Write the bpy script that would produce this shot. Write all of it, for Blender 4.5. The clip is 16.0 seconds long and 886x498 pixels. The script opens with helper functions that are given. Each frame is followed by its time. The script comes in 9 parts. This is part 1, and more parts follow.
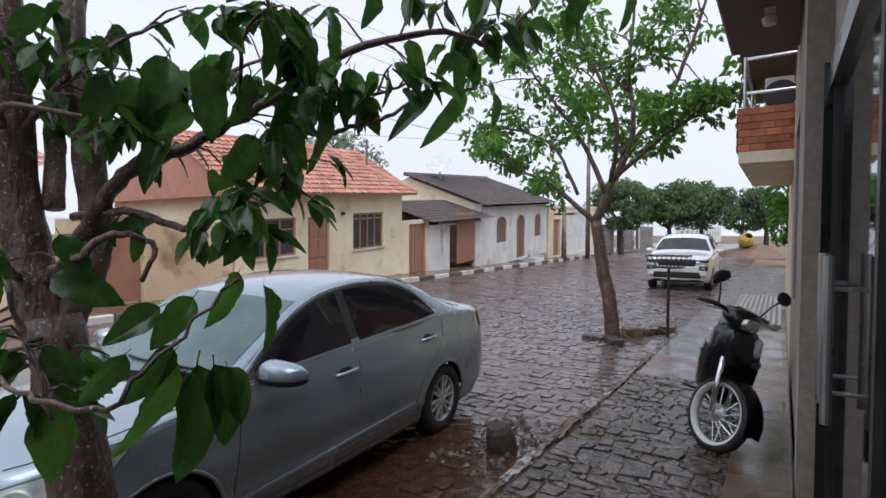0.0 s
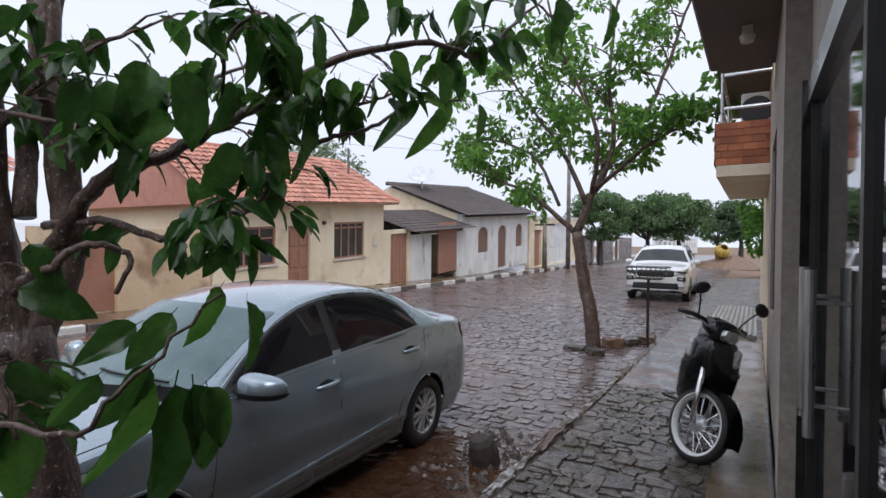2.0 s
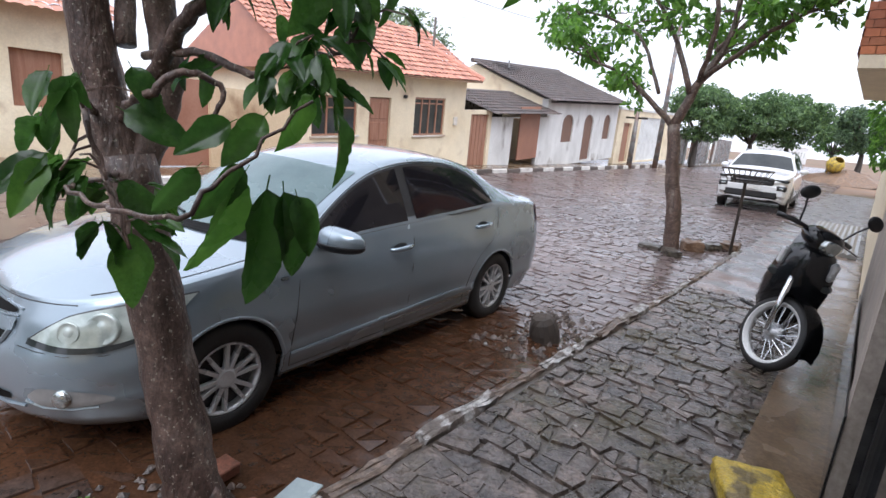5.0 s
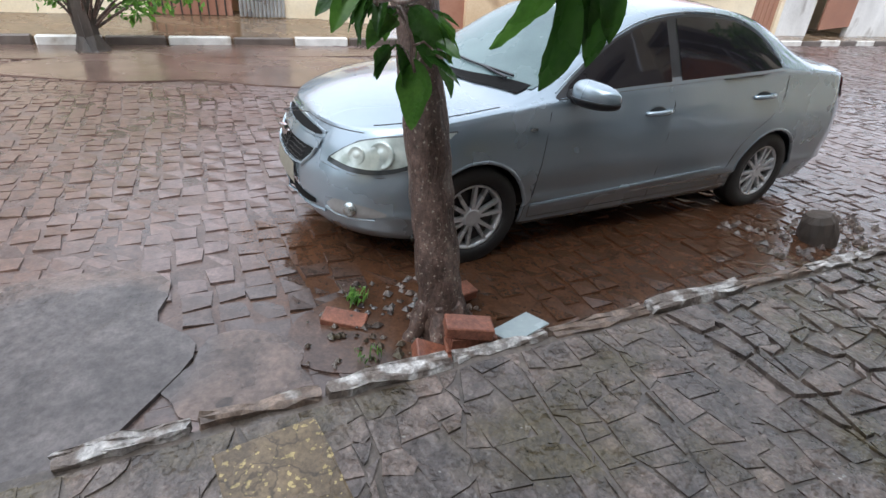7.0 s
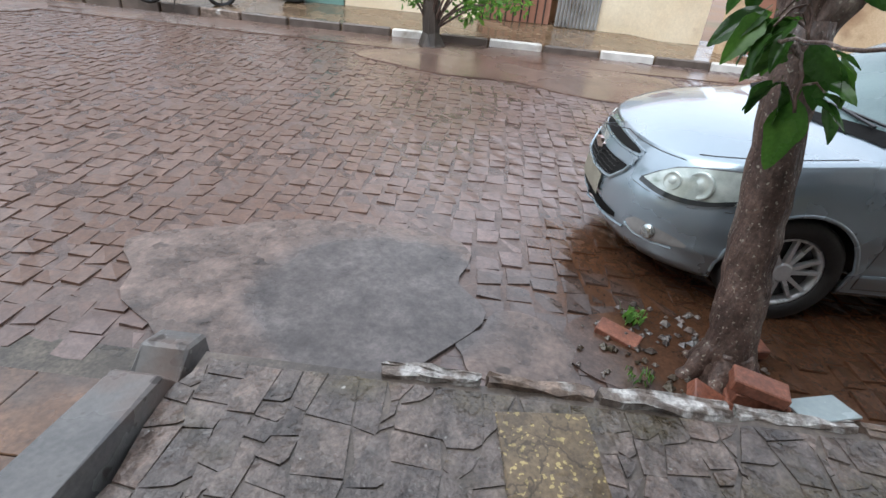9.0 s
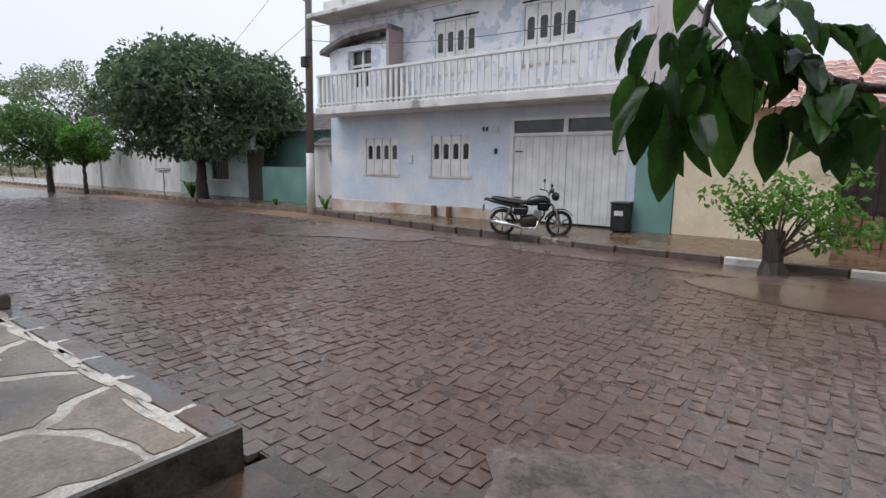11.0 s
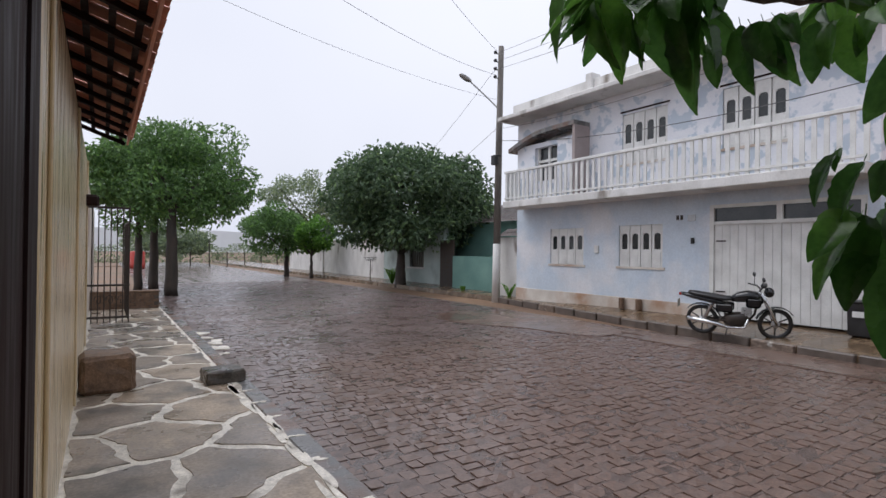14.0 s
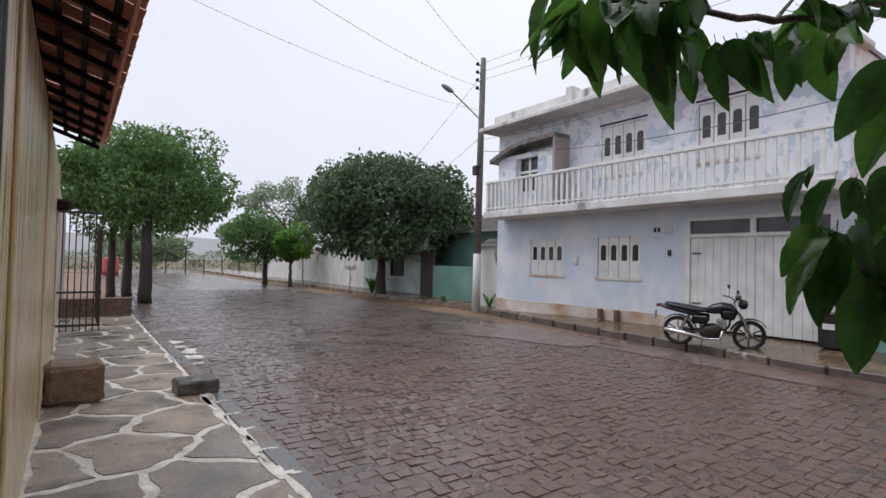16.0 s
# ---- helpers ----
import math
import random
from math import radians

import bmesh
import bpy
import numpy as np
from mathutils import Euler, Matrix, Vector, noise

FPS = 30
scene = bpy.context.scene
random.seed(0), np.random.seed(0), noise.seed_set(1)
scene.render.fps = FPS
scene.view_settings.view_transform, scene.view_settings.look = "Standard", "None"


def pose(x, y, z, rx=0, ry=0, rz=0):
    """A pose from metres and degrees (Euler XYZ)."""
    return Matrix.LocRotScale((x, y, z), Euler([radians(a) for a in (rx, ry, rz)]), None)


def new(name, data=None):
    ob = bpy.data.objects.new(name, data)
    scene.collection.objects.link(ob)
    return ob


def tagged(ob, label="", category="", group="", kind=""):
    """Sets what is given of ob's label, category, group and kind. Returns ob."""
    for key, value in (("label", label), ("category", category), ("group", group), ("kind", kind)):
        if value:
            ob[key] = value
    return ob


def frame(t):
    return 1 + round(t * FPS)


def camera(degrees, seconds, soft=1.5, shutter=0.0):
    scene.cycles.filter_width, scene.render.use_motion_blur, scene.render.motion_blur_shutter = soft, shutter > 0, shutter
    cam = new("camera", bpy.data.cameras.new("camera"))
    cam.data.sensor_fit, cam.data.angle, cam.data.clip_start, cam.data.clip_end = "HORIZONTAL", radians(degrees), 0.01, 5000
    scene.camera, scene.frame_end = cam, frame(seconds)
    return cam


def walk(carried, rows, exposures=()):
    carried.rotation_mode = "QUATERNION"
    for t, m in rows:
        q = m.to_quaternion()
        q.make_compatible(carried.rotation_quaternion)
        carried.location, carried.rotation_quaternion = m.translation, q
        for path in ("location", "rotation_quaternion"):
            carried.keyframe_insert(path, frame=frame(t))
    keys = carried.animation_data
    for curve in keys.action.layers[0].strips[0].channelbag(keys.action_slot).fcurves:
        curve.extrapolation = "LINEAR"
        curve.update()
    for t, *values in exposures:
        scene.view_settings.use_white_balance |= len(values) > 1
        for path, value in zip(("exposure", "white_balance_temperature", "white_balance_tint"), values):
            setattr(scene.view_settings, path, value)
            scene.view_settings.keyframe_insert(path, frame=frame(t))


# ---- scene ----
cam = camera(80.84, 16.0)
PATH = [
    (0.0, pose(0.476, 0.344, 1.669, 88.14, 0, 33.05) @ pose(0, 0, 0, 0, 0, 0.16)),
    (0.5, pose(0.461, 0.362, 1.669, 88.25, 0, 29.78) @ pose(0, 0, 0, 0, 0, 0.51)),
    (1.0, pose(0.451, 0.363, 1.671, 88.54, 0, 29.15) @ pose(0, 0, 0, 0, 0, 0.66)),
    (1.5, pose(0.450, 0.355, 1.679, 88.97, 0, 30.51) @ pose(0, 0, 0, 0, 0, 0.57)),
    (2.0, pose(0.452, 0.354, 1.676, 89.22, 0, 30.99) @ pose(0, 0, 0, 0, 0, 0.51)),
    (2.5, pose(0.461, 0.363, 1.676, 89.14, 0, 32.24) @ pose(0, 0, 0, 0, 0, 0.45)),
    (3.0, pose(0.467, 0.374, 1.678, 88.95, 0, 33.11) @ pose(0, 0, 0, 0, 0, 0.43)),
    (3.2, pose(0.464, 0.378, 1.674, 88.95, 0, 33.12) @ pose(0, 0, 0, 0, 0, 0.39)),
    (5.3, pose(0.408, 0.365, 1.540, 71.19, 0, 40.32) @ pose(0, 0, 0, 0, 0, 5.28)),
    (5.5, pose(0.402, 0.353, 1.503, 67.56, 0, 41.96) @ pose(0, 0, 0, 0, 0, 5.04)),
    (6.0, pose(0.369, 0.323, 1.488, 61.60, 0, 48.04) @ pose(0, 0, 0, 0, 0, 5.48)),
    (6.5, pose(0.391, 0.299, 1.478, 61.75, 0, 58.43) @ pose(0, 0, 0, 0, 0, 5.19)),
    (7.0, pose(0.411, 0.282, 1.463, 61.36, 0, 63.31) @ pose(0, 0, 0, 0, 0, 3.99)),
    (7.5, pose(0.413, 0.197, 1.472, 59.31, 0, 72.69) @ pose(0, 0, 0, 0, 0, 4.79)),
    (8.0, pose(0.420, 0.080, 1.445, 58.99, 0, 80.21) @ pose(0, 0, 0, 0, 0, 5.31)),
    (8.2, pose(0.423, 0.060, 1.454, 58.52, 0, 82.63) @ pose(0, 0, 0, 0, 0, 5.22)),
    (10.3, pose(0.633, -0.197, 1.592, 70.81, 0, 110.75) @ pose(0, 0, 0, 0, 0, 2.60)),
    (10.5, pose(0.651, -0.228, 1.612, 73.47, 0, 114.64) @ pose(0, 0, 0, 0, 0, 1.29)),
    (10.6, pose(0.658, -0.242, 1.599, 75.53, 0, 117.22) @ pose(0, 0, 0, 0, 0, 1.29)),
    (11.0, pose(0.677, -0.307, 1.653, 81.16, 0, 126.46) @ pose(0, 0, 0, 0, 0, 0.90)),
    (11.5, pose(0.672, -0.257, 1.716, 85.82, 0, 136.04) @ pose(0, 0, 0, 0, 0, 0.54)),
    (12.0, pose(0.659, -0.238, 1.740, 87.51, 0, 142.79) @ pose(0, 0, 0, 0, 0, 0.22)),
    (12.5, pose(0.652, -0.219, 1.753, 88.46, 0, 145.23) @ pose(0, 0, 0, 0, 0, 0.05)),
    (13.0, pose(0.645, -0.224, 1.762, 89.62, 0, 144.83) @ pose(0, 0, 0, 0, 0, 0.31)),
    (13.5, pose(0.645, -0.244, 1.761, 90.20, 0, 145.22) @ pose(0, 0, 0, 0, 0, 0.44)),
    (14.0, pose(0.642, -0.263, 1.770, 90.33, 0, 146.77) @ pose(0, 0, 0, 0, 0, 0.73)),
    (14.5, pose(0.645, -0.280, 1.783, 90.82, 0, 148.30) @ pose(0, 0, 0, 0, 0, 0.88)),
    (15.0, pose(0.645, -0.292, 1.779, 91.64, 0, 149.09) @ pose(0, 0, 0, 0, 0, 0.91)),
    (15.5, pose(0.641, -0.288, 1.791, 91.86, 0, 149.05) @ pose(0, 0, 0, 0, 0, 1.11)),
    (16.0, pose(0.623, -0.273, 1.775, 91.40, 0, 144.68) @ pose(0, 0, 0, 0, 0, 1.30)),
]
walk(cam, PATH, [(0.0, 0.2, 6200, 13), (3.2, 0.24, 6200, 13), (5.3, 1.03, 6200, 13), (6.0, 1.17, 6200, 11), (7.0, 1.08, 6200, 9), (8.2, 1.0, 6200, 9), (10.3, 0.86, 6250, 7), (10.7, 0.54, 6300, 9), (11.2, 0.03, 6400, 12), (12.5, 0.05, 6450, 13), (16.0, 0.05, 6450, 13)])

# ---- overcast, rainy daylight ----
world = bpy.data.worlds.new("overcast_sky")
scene.world = world
world.use_nodes = True
wn, wl = world.node_tree.nodes, world.node_tree.links
bg = wn["Background"]
sky = wn.new("ShaderNodeTexSky")
sky.sky_type = 'NISHITA'
sky.sun_disc = False
sky.sun_elevation, sky.sun_rotation = radians(58), radians(220)
sky.air_density, sky.dust_density, sky.ozone_density = 1.0, 6.0, 1.0
grey = wn.new("ShaderNodeHueSaturation")
grey.inputs["Saturation"].default_value = 0.25
wl.new(sky.outputs["Color"], grey.inputs["Color"])
cloud = wn.new("ShaderNodeTexNoise")
cloud.inputs["Scale"].default_value = 1.6
cloud.inputs["Detail"].default_value = 3
cramp = wn.new("ShaderNodeValToRGB")
cramp.color_ramp.elements[0].position, cramp.color_ramp.elements[0].color = 0.25, (8.0, 8.5, 9.6, 1)
cramp.color_ramp.elements[1].position, cramp.color_ramp.elements[1].color = 0.75, (9.1, 9.55, 10.6, 1)
wl.new(cloud.outputs["Fac"], cramp.inputs["Fac"])
smix = wn.new("ShaderNodeMix")
smix.data_type = 'RGBA'
smix.inputs["Factor"].default_value = 0.85
wl.new(grey.outputs["Color"], smix.inputs["A"])
wl.new(cramp.outputs["Color"], smix.inputs["B"])
wl.new(smix.outputs["Result"], bg.inputs["Color"])
bg.inputs["Strength"].default_value = 0.1
sun_data = bpy.data.lights.new("sun", 'SUN')
sun_data.energy, sun_data.angle, sun_data.color = 1.7, radians(50), (0.97, 0.985, 1.0)
sun = new("sun", sun_data)
sun.matrix_world = pose(0, 0, 30, 32, 0, 220 + 180)

# ---- materials ----
def nodes_of(m):
    return m.node_tree.nodes, m.node_tree.links


def mat(name, c1, c2, rough=(0.45, 0.75), scale=3.0, fine=45.0, bump=0.15, metal=0.0, stain=None,
        stain_scale=0.9, stain_at=(0.55, 0.7), coat=0.0, pieces="", tint=None, stretch=(1, 1, 1), depth=0.01, specks=None):
    """Two colours mixed by noise at two scales, a stain with its own outline, uneven gloss and fine relief."""
    m = bpy.data.materials.new(name)
    m.use_nodes = True
    n, l = nodes_of(m)
    b = n["Principled BSDF"]
    geo = n.new("ShaderNodeNewGeometry")
    mp = n.new("ShaderNodeMapping")
    mp.inputs["Scale"].default_value = stretch
    l.new(geo.outputs["Position"], mp.inputs["Vector"])
    big, small = n.new("ShaderNodeTexNoise"), n.new("ShaderNodeTexNoise")
    for t, s, d in ((big, scale, 4), (small, fine, 3)):
        t.inputs["Scale"].default_value, t.inputs["Detail"].default_value = s, d
        l.new(mp.outputs["Vector"], t.inputs["Vector"])
    add = n.new("ShaderNodeMath")
    add.operation = 'MULTIPLY_ADD'
    add.inputs[1].default_value = 0.4
    l.new(small.outputs["Fac"], add.inputs[0])
    l.new(big.outputs["Fac"], add.inputs[2])
    ramp = n.new("ShaderNodeValToRGB")
    ramp.color_ramp.elements[0].position, ramp.color_ramp.elements[0].color = 0.5, (*c1, 1)
    ramp.color_ramp.elements[1].position, ramp.color_ramp.elements[1].color = 0.9, (*c2, 1)
    l.new(add.outputs[0], ramp.inputs["Fac"])
    col = ramp.outputs["Color"]
    if pieces:
        rnd = n.new("ShaderNodeObjectInfo").outputs["Random"] if pieces == "object" else geo.outputs["Random Per Island"]
        hs = n.new("ShaderNodeValToRGB")
        t0, t1, t2 = tint or ((0.7, 0.7, 0.7), (1, 1, 1), (1.25, 1.2, 1.15))
        hs.color_ramp.elements[0].color, hs.color_ramp.elements[1].color = (*t0, 1), (*t2, 1)
        hs.color_ramp.elements.new(0.55).color = (*t1, 1)
        l.new(rnd, hs.inputs["Fac"])
        mx = n.new("ShaderNodeMix")
        mx.data_type, mx.blend_type = 'RGBA', 'MULTIPLY'
        mx.inputs["Factor"].default_value = 1.0
        l.new(col, mx.inputs["A"])
        l.new(hs.outputs["Color"], mx.inputs["B"])
        col = mx.outputs["Result"]
    if stain:
        sn = n.new("ShaderNodeTexNoise")
        sn.inputs["Scale"].default_value, sn.inputs["Detail"].default_value = stain_scale, 5
        l.new(mp.outputs["Vector"], sn.inputs["Vector"])
        sr = n.new("ShaderNodeMapRange")
        sr.inputs["From Min"].default_value, sr.inputs["From Max"].default_value = stain_at
        l.new(sn.outputs["Fac"], sr.inputs["Value"])
        mx = n.new("ShaderNodeMix")
        mx.data_type = 'RGBA'
        l.new(sr.outputs["Result"], mx.inputs["Factor"])
        l.new(col, mx.inputs["A"])
        mx.inputs["B"].default_value = (*stain, 1)
        col = mx.outputs["Result"]
    if specks:
        sv = n.new("ShaderNodeTexNoise")
        sv.inputs["Scale"].default_value, sv.inputs["Detail"].default_value = specks[1], 2
        l.new(geo.outputs["Position"], sv.inputs["Vector"])
        sr = n.new("ShaderNodeMapRange")
        sr.inputs["From Min"].default_value, sr.inputs["From Max"].default_value = specks[2], specks[2] + 0.03
        l.new(sv.outputs["Fac"], sr.inputs["Value"])
        mx = n.new("ShaderNodeMix")
        mx.data_type = 'RGBA'
        l.new(sr.outputs["Result"], mx.inputs["Factor"])
        l.new(col, mx.inputs["A"])
        mx.inputs["B"].default_value = (*specks[0], 1)
        col = mx.outputs["Result"]
    l.new(col, b.inputs["Base Color"])
    rr = n.new("ShaderNodeMapRange")
    rr.inputs["From Min"].default_value, rr.inputs["From Max"].default_value = 0.35, 0.65
    rr.inputs["To Min"].default_value, rr.inputs["To Max"].default_value = rough
    l.new(big.outputs["Fac"], rr.inputs["Value"])
    l.new(rr.outputs["Result"], b.inputs["Roughness"])
    b.inputs["Metallic"].default_value = metal
    b.inputs["Coat Weight"].default_value = coat
    b.inputs["Coat Roughness"].default_value = 0.06
    if bump:
        bp = n.new("ShaderNodeBump")
        bp.inputs["Strength"].default_value, bp.inputs["Distance"].default_value = bump, depth
        l.new(add.outputs[0], bp.inputs["Height"])
        l.new(bp.outputs["Normal"], b.inputs["Normal"])
    return m


def glass(name, colour, rough=0.03, alpha_trans=1.0):
    m = bpy.data.materials.new(name)
    m.use_nodes = True
    b = m.node_tree.nodes["Principled BSDF"]
    b.inputs["Base Color"].default_value = (*colour, 1)
    b.inputs["Roughness"].default_value = rough
    b.inputs["IOR"].default_value = 1.45
    b.inputs["Transmission Weight"].default_value = alpha_trans
    return m


def leafy(name, c1, c2, trans=0.3, rough=0.35, pieces="island"):
    m = mat(name, c1, c2, rough=(rough, rough + 0.2), scale=9, fine=80, bump=0.1, pieces=pieces,
            tint=((0.55, 0.6, 0.5), (1, 1, 1), (1.5, 1.45, 1.0)))
    n, l = nodes_of(m)
    b = n["Principled BSDF"]
    tr = n.new("ShaderNodeBsdfTranslucent")
    l.new(b.inputs["Base Color"].links[0].from_socket, tr.inputs["Color"])
    mx = n.new("ShaderNodeMixShader")
    mx.inputs["Fac"].default_value = trans
    l.new(b.outputs["BSDF"], mx.inputs[1])
    l.new(tr.outputs["BSDF"], mx.inputs[2])
    l.new(mx.outputs["Shader"], n["Material Output"].inputs["Surface"])
    return m


# wet street stones, stained with red mud where the gutter pools
def muddy(m, cx, cy, rx, ry, colour, gloss, most=1.0):
    n, l = nodes_of(m)
    b = n["Principled BSDF"]
    geo = n.new("ShaderNodeNewGeometry")
    nz = n.new("ShaderNodeTexNoise")
    nz.inputs["Scale"].default_value, nz.inputs["Detail"].default_value = 1.1, 4
    l.new(geo.outputs["Position"], nz.inputs["Vector"])
    mp = n.new("ShaderNodeMapping")
    mp.vector_type = 'TEXTURE'
    mp.inputs["Location"].default_value, mp.inputs["Scale"].default_value = (cx, cy, 0), (rx, ry, 8)
    l.new(geo.outputs["Position"], mp.inputs["Vector"])
    ln = n.new("ShaderNodeVectorMath")
    ln.operation = 'LENGTH'
    l.new(mp.outputs["Vector"], ln.inputs[0])
    ad = n.new("ShaderNodeMath")
    ad.operation = 'ADD'
    l.new(ln.outputs["Value"], ad.inputs[0])
    l.new(nz.outputs["Fac"], ad.inputs[1])
    mr = n.new("ShaderNodeMapRange")
    mr.inputs["From Min"].default_value, mr.inputs["From Max"].default_value = 1.62, 1.38
    mr.inputs["To Max"].default_value = most
    l.new(ad.outputs[0], mr.inputs["Value"])
    for socket, value in ((b.inputs["Base Color"], (*colour, 1)), (b.inputs["Roughness"], gloss)):
        mx = n.new("ShaderNodeMix")
        if socket.name == "Base Color":
            mx.data_type = 'RGBA'
            ins, out = (mx.inputs["A"], mx.inputs["B"]), mx.outputs["Result"]
        else:
            ins, out = (mx.inputs[2], mx.inputs[3]), mx.outputs[0]
        l.new(mr.outputs["Result"], mx.inputs[0])
        l.new(socket.links[0].from_socket, ins[0])
        ins[1].default_value = value
        l.new(out, socket)
    return m


COBBLE_TINT = ((0.78, 0.75, 0.73), (1, 0.98, 0.96), (1.22, 1.16, 1.1))
cobble_m = mat("wet_cobble", (0.09, 0.066, 0.061), (0.155, 0.117, 0.11), (0.2, 0.42), 1.1, 24, 0.8, coat=0.28, pieces="island",
               tint=COBBLE_TINT, stain=(0.152, 0.106, 0.096), stain_scale=0.4, stain_at=(0.42, 0.64))
cobble_piece_m = mat("wet_cobble_piece", (0.09, 0.066, 0.061), (0.155, 0.117, 0.11), (0.2, 0.42), 1.1, 24, 0.8, coat=0.28, pieces="object",
                     tint=COBBLE_TINT, stain=(0.152, 0.106, 0.096), stain_scale=0.4, stain_at=(0.42, 0.64))
bed_m = mat("wet_mud_bed", (0.072, 0.049, 0.041), (0.125, 0.088, 0.075), (0.14, 0.4), 2.0, 50, 0.4)
for m_ in (cobble_m, cobble_piece_m, bed_m):
    muddy(m_, -1.9, 2.3, 1.25, 2.1, (0.072, 0.034, 0.018), 0.16)
for m_ in (cobble_m, cobble_piece_m):
    muddy(m_, -1.9, -1.9, 0.95, 1.0, (0.074, 0.04, 0.03), 0.26, 0.95)
    muddy(m_, -5.2, -4.2, 4.8, 4.8, (0.122, 0.07, 0.048), 0.44, 0.75)
    muddy(m_, -1.5, 0.5, 0.55, 0.7, (0.062, 0.046, 0.04), 0.22, 0.7)
earth_m = mat("red_earth", (0.13, 0.075, 0.045), (0.24, 0.15, 0.09), (0.6, 0.9), 0.4, 20, 0.5, stain=(0.06, 0.09, 0.03), stain_scale=0.15)
flag_m = mat("wet_flagstone", (0.066, 0.055, 0.049), (0.165, 0.136, 0.12), (0.14, 0.4), 7, 19, 1.0, depth=0.05, pieces="object",
             tint=((0.72, 0.72, 0.74), (1.0, 0.97, 0.95), (1.25, 1.14, 1.08)), stain=(0.07, 0.055, 0.03), stain_scale=2.2, stain_at=(0.5, 0.64), specks=((0.3, 0.29, 0.26), 18, 0.72), coat=0.12)
flag_rest_m = mat("wet_flagstone_rest", (0.066, 0.055, 0.049), (0.165, 0.136, 0.12), (0.14, 0.4), 7, 19, 1.0, depth=0.05, pieces="island",
             tint=((0.72, 0.72, 0.74), (1.0, 0.97, 0.95), (1.25, 1.14, 1.08)), stain=(0.07, 0.055, 0.03), stain_scale=2.2, stain_at=(0.5, 0.64), specks=((0.3, 0.29, 0.26), 18, 0.72), coat=0.12)
flag_bed_m = mat("pavement_mortar", (0.06, 0.049, 0.04), (0.125, 0.102, 0.084), (0.2, 0.5), 3, 60, 0.5)
runoff_m = mat("muddy_runoff_concrete", (0.10, 0.065, 0.038), (0.19, 0.13, 0.08), (0.1, 0.35), 2, 40, 0.3)
kerb_white_m = mat("worn_white_kerb", (0.3, 0.285, 0.27), (0.55, 0.535, 0.515), (0.35, 0.7), 12, 70, 1.0, stain=(0.17, 0.14, 0.12), stain_scale=13, stain_at=(0.42, 0.55), depth=0.02)
painted_kerb_m = mat("white_painted_kerb", (0.52, 0.5, 0.47), (0.7, 0.68, 0.64), (0.4, 0.7), 5, 60, 0.5, stain=(0.3, 0.25, 0.2), stain_scale=3, stain_at=(0.55, 0.72))
bare_kerb_m = mat("dark_bare_kerb", (0.07, 0.056, 0.048), (0.14, 0.11, 0.092), (0.3, 0.6), 5, 60, 0.6)
kerb_brown_m = mat("bare_kerb", (0.11, 0.08, 0.062), (0.22, 0.165, 0.13), (0.3, 0.6), 9, 60, 0.8, stain=(0.45, 0.43, 0.4), stain_scale=6, stain_at=(0.6, 0.68))
concrete_m = mat("wet_concrete", (0.1, 0.1, 0.1), (0.19, 0.185, 0.18), (0.12, 0.45), 3.2, 50, 0.6, stain=(0.16, 0.1, 0.075), stain_scale=1.8, stain_at=(0.46, 0.6), specks=((0.06, 0.05, 0.045), 9, 0.66))
patch_m = mat("mud_covered_concrete", (0.085, 0.062, 0.052), (0.16, 0.118, 0.1), (0.15, 0.45), 4, 34, 0.9, specks=((0.05, 0.036, 0.03), 6, 0.64), depth=0.015)
muddy(patch_m, -1.62, -0.38, 0.62, 0.6, (0.082, 0.071, 0.068), 0.26)
fleck_m = mat("yellow_flecked_slab", (0.085, 0.06, 0.035), (0.16, 0.115, 0.065), (0.15, 0.4), 5, 40, 0.5, specks=((0.36, 0.28, 0.12), 44, 0.6))
dark_concrete_m = mat("dark_wet_and_shaded_concrete", (0.045, 0.038, 0.03), (0.1, 0.085, 0.068), (0.2, 0.5), 4, 60, 0.4)
terracotta_m = mat("wet_terracotta_tile", (0.1, 0.056, 0.034), (0.17, 0.1, 0.063), (0.15, 0.4), 3, 50, 0.3, pieces="object", stain=(0.055, 0.052, 0.052), stain_scale=1.5, stain_at=(0.48, 0.6))
slab_stone_m = mat("crazy_paving_stone", (0.235, 0.192, 0.155), (0.37, 0.31, 0.25), (0.2, 0.5), 2.5, 40, 0.35, pieces="object",
                   tint=((0.5, 0.48, 0.47), (0.95, 0.93, 0.9), (1.15, 1.08, 0.97)), stain=(0.12, 0.105, 0.09), stain_scale=1.7, stain_at=(0.5, 0.68))
slab_joint_m = mat("white_joint", (0.56, 0.52, 0.45), (0.78, 0.74, 0.66), (0.35, 0.6), 5, 40, 0.6, stain=(0.3, 0.26, 0.21), stain_scale=4, stain_at=(0.56, 0.7))
blue_wall_m = mat("faded_blue_paint", (0.5, 0.59, 0.69), (0.62, 0.685, 0.755), (0.6, 0.85), 0.8, 30, 0.15, stain=(0.7, 0.71, 0.74), stain_scale=0.7, stain_at=(0.5, 0.66))
upper_wall_m = mat("flaking_white_paint", (0.68, 0.7, 0.76), (0.82, 0.83, 0.86), (0.6, 0.85), 1.2, 30, 0.15, stain=(0.5, 0.57, 0.65), stain_scale=2.6, stain_at=(0.53, 0.58))
white_m = mat("white_paint", (0.62, 0.62, 0.6), (0.8, 0.8, 0.78), (0.45, 0.7), 2.5, 40, 0.15)
dirty_white_m = mat("weathered_white_plaster", (0.55, 0.54, 0.52), (0.76, 0.75, 0.73), (0.55, 0.8), 1.5, 35, 0.3, stain=(0.2, 0.17, 0.14), stain_scale=1.6, stain_at=(0.6, 0.75), stretch=(1, 1, 0.5))
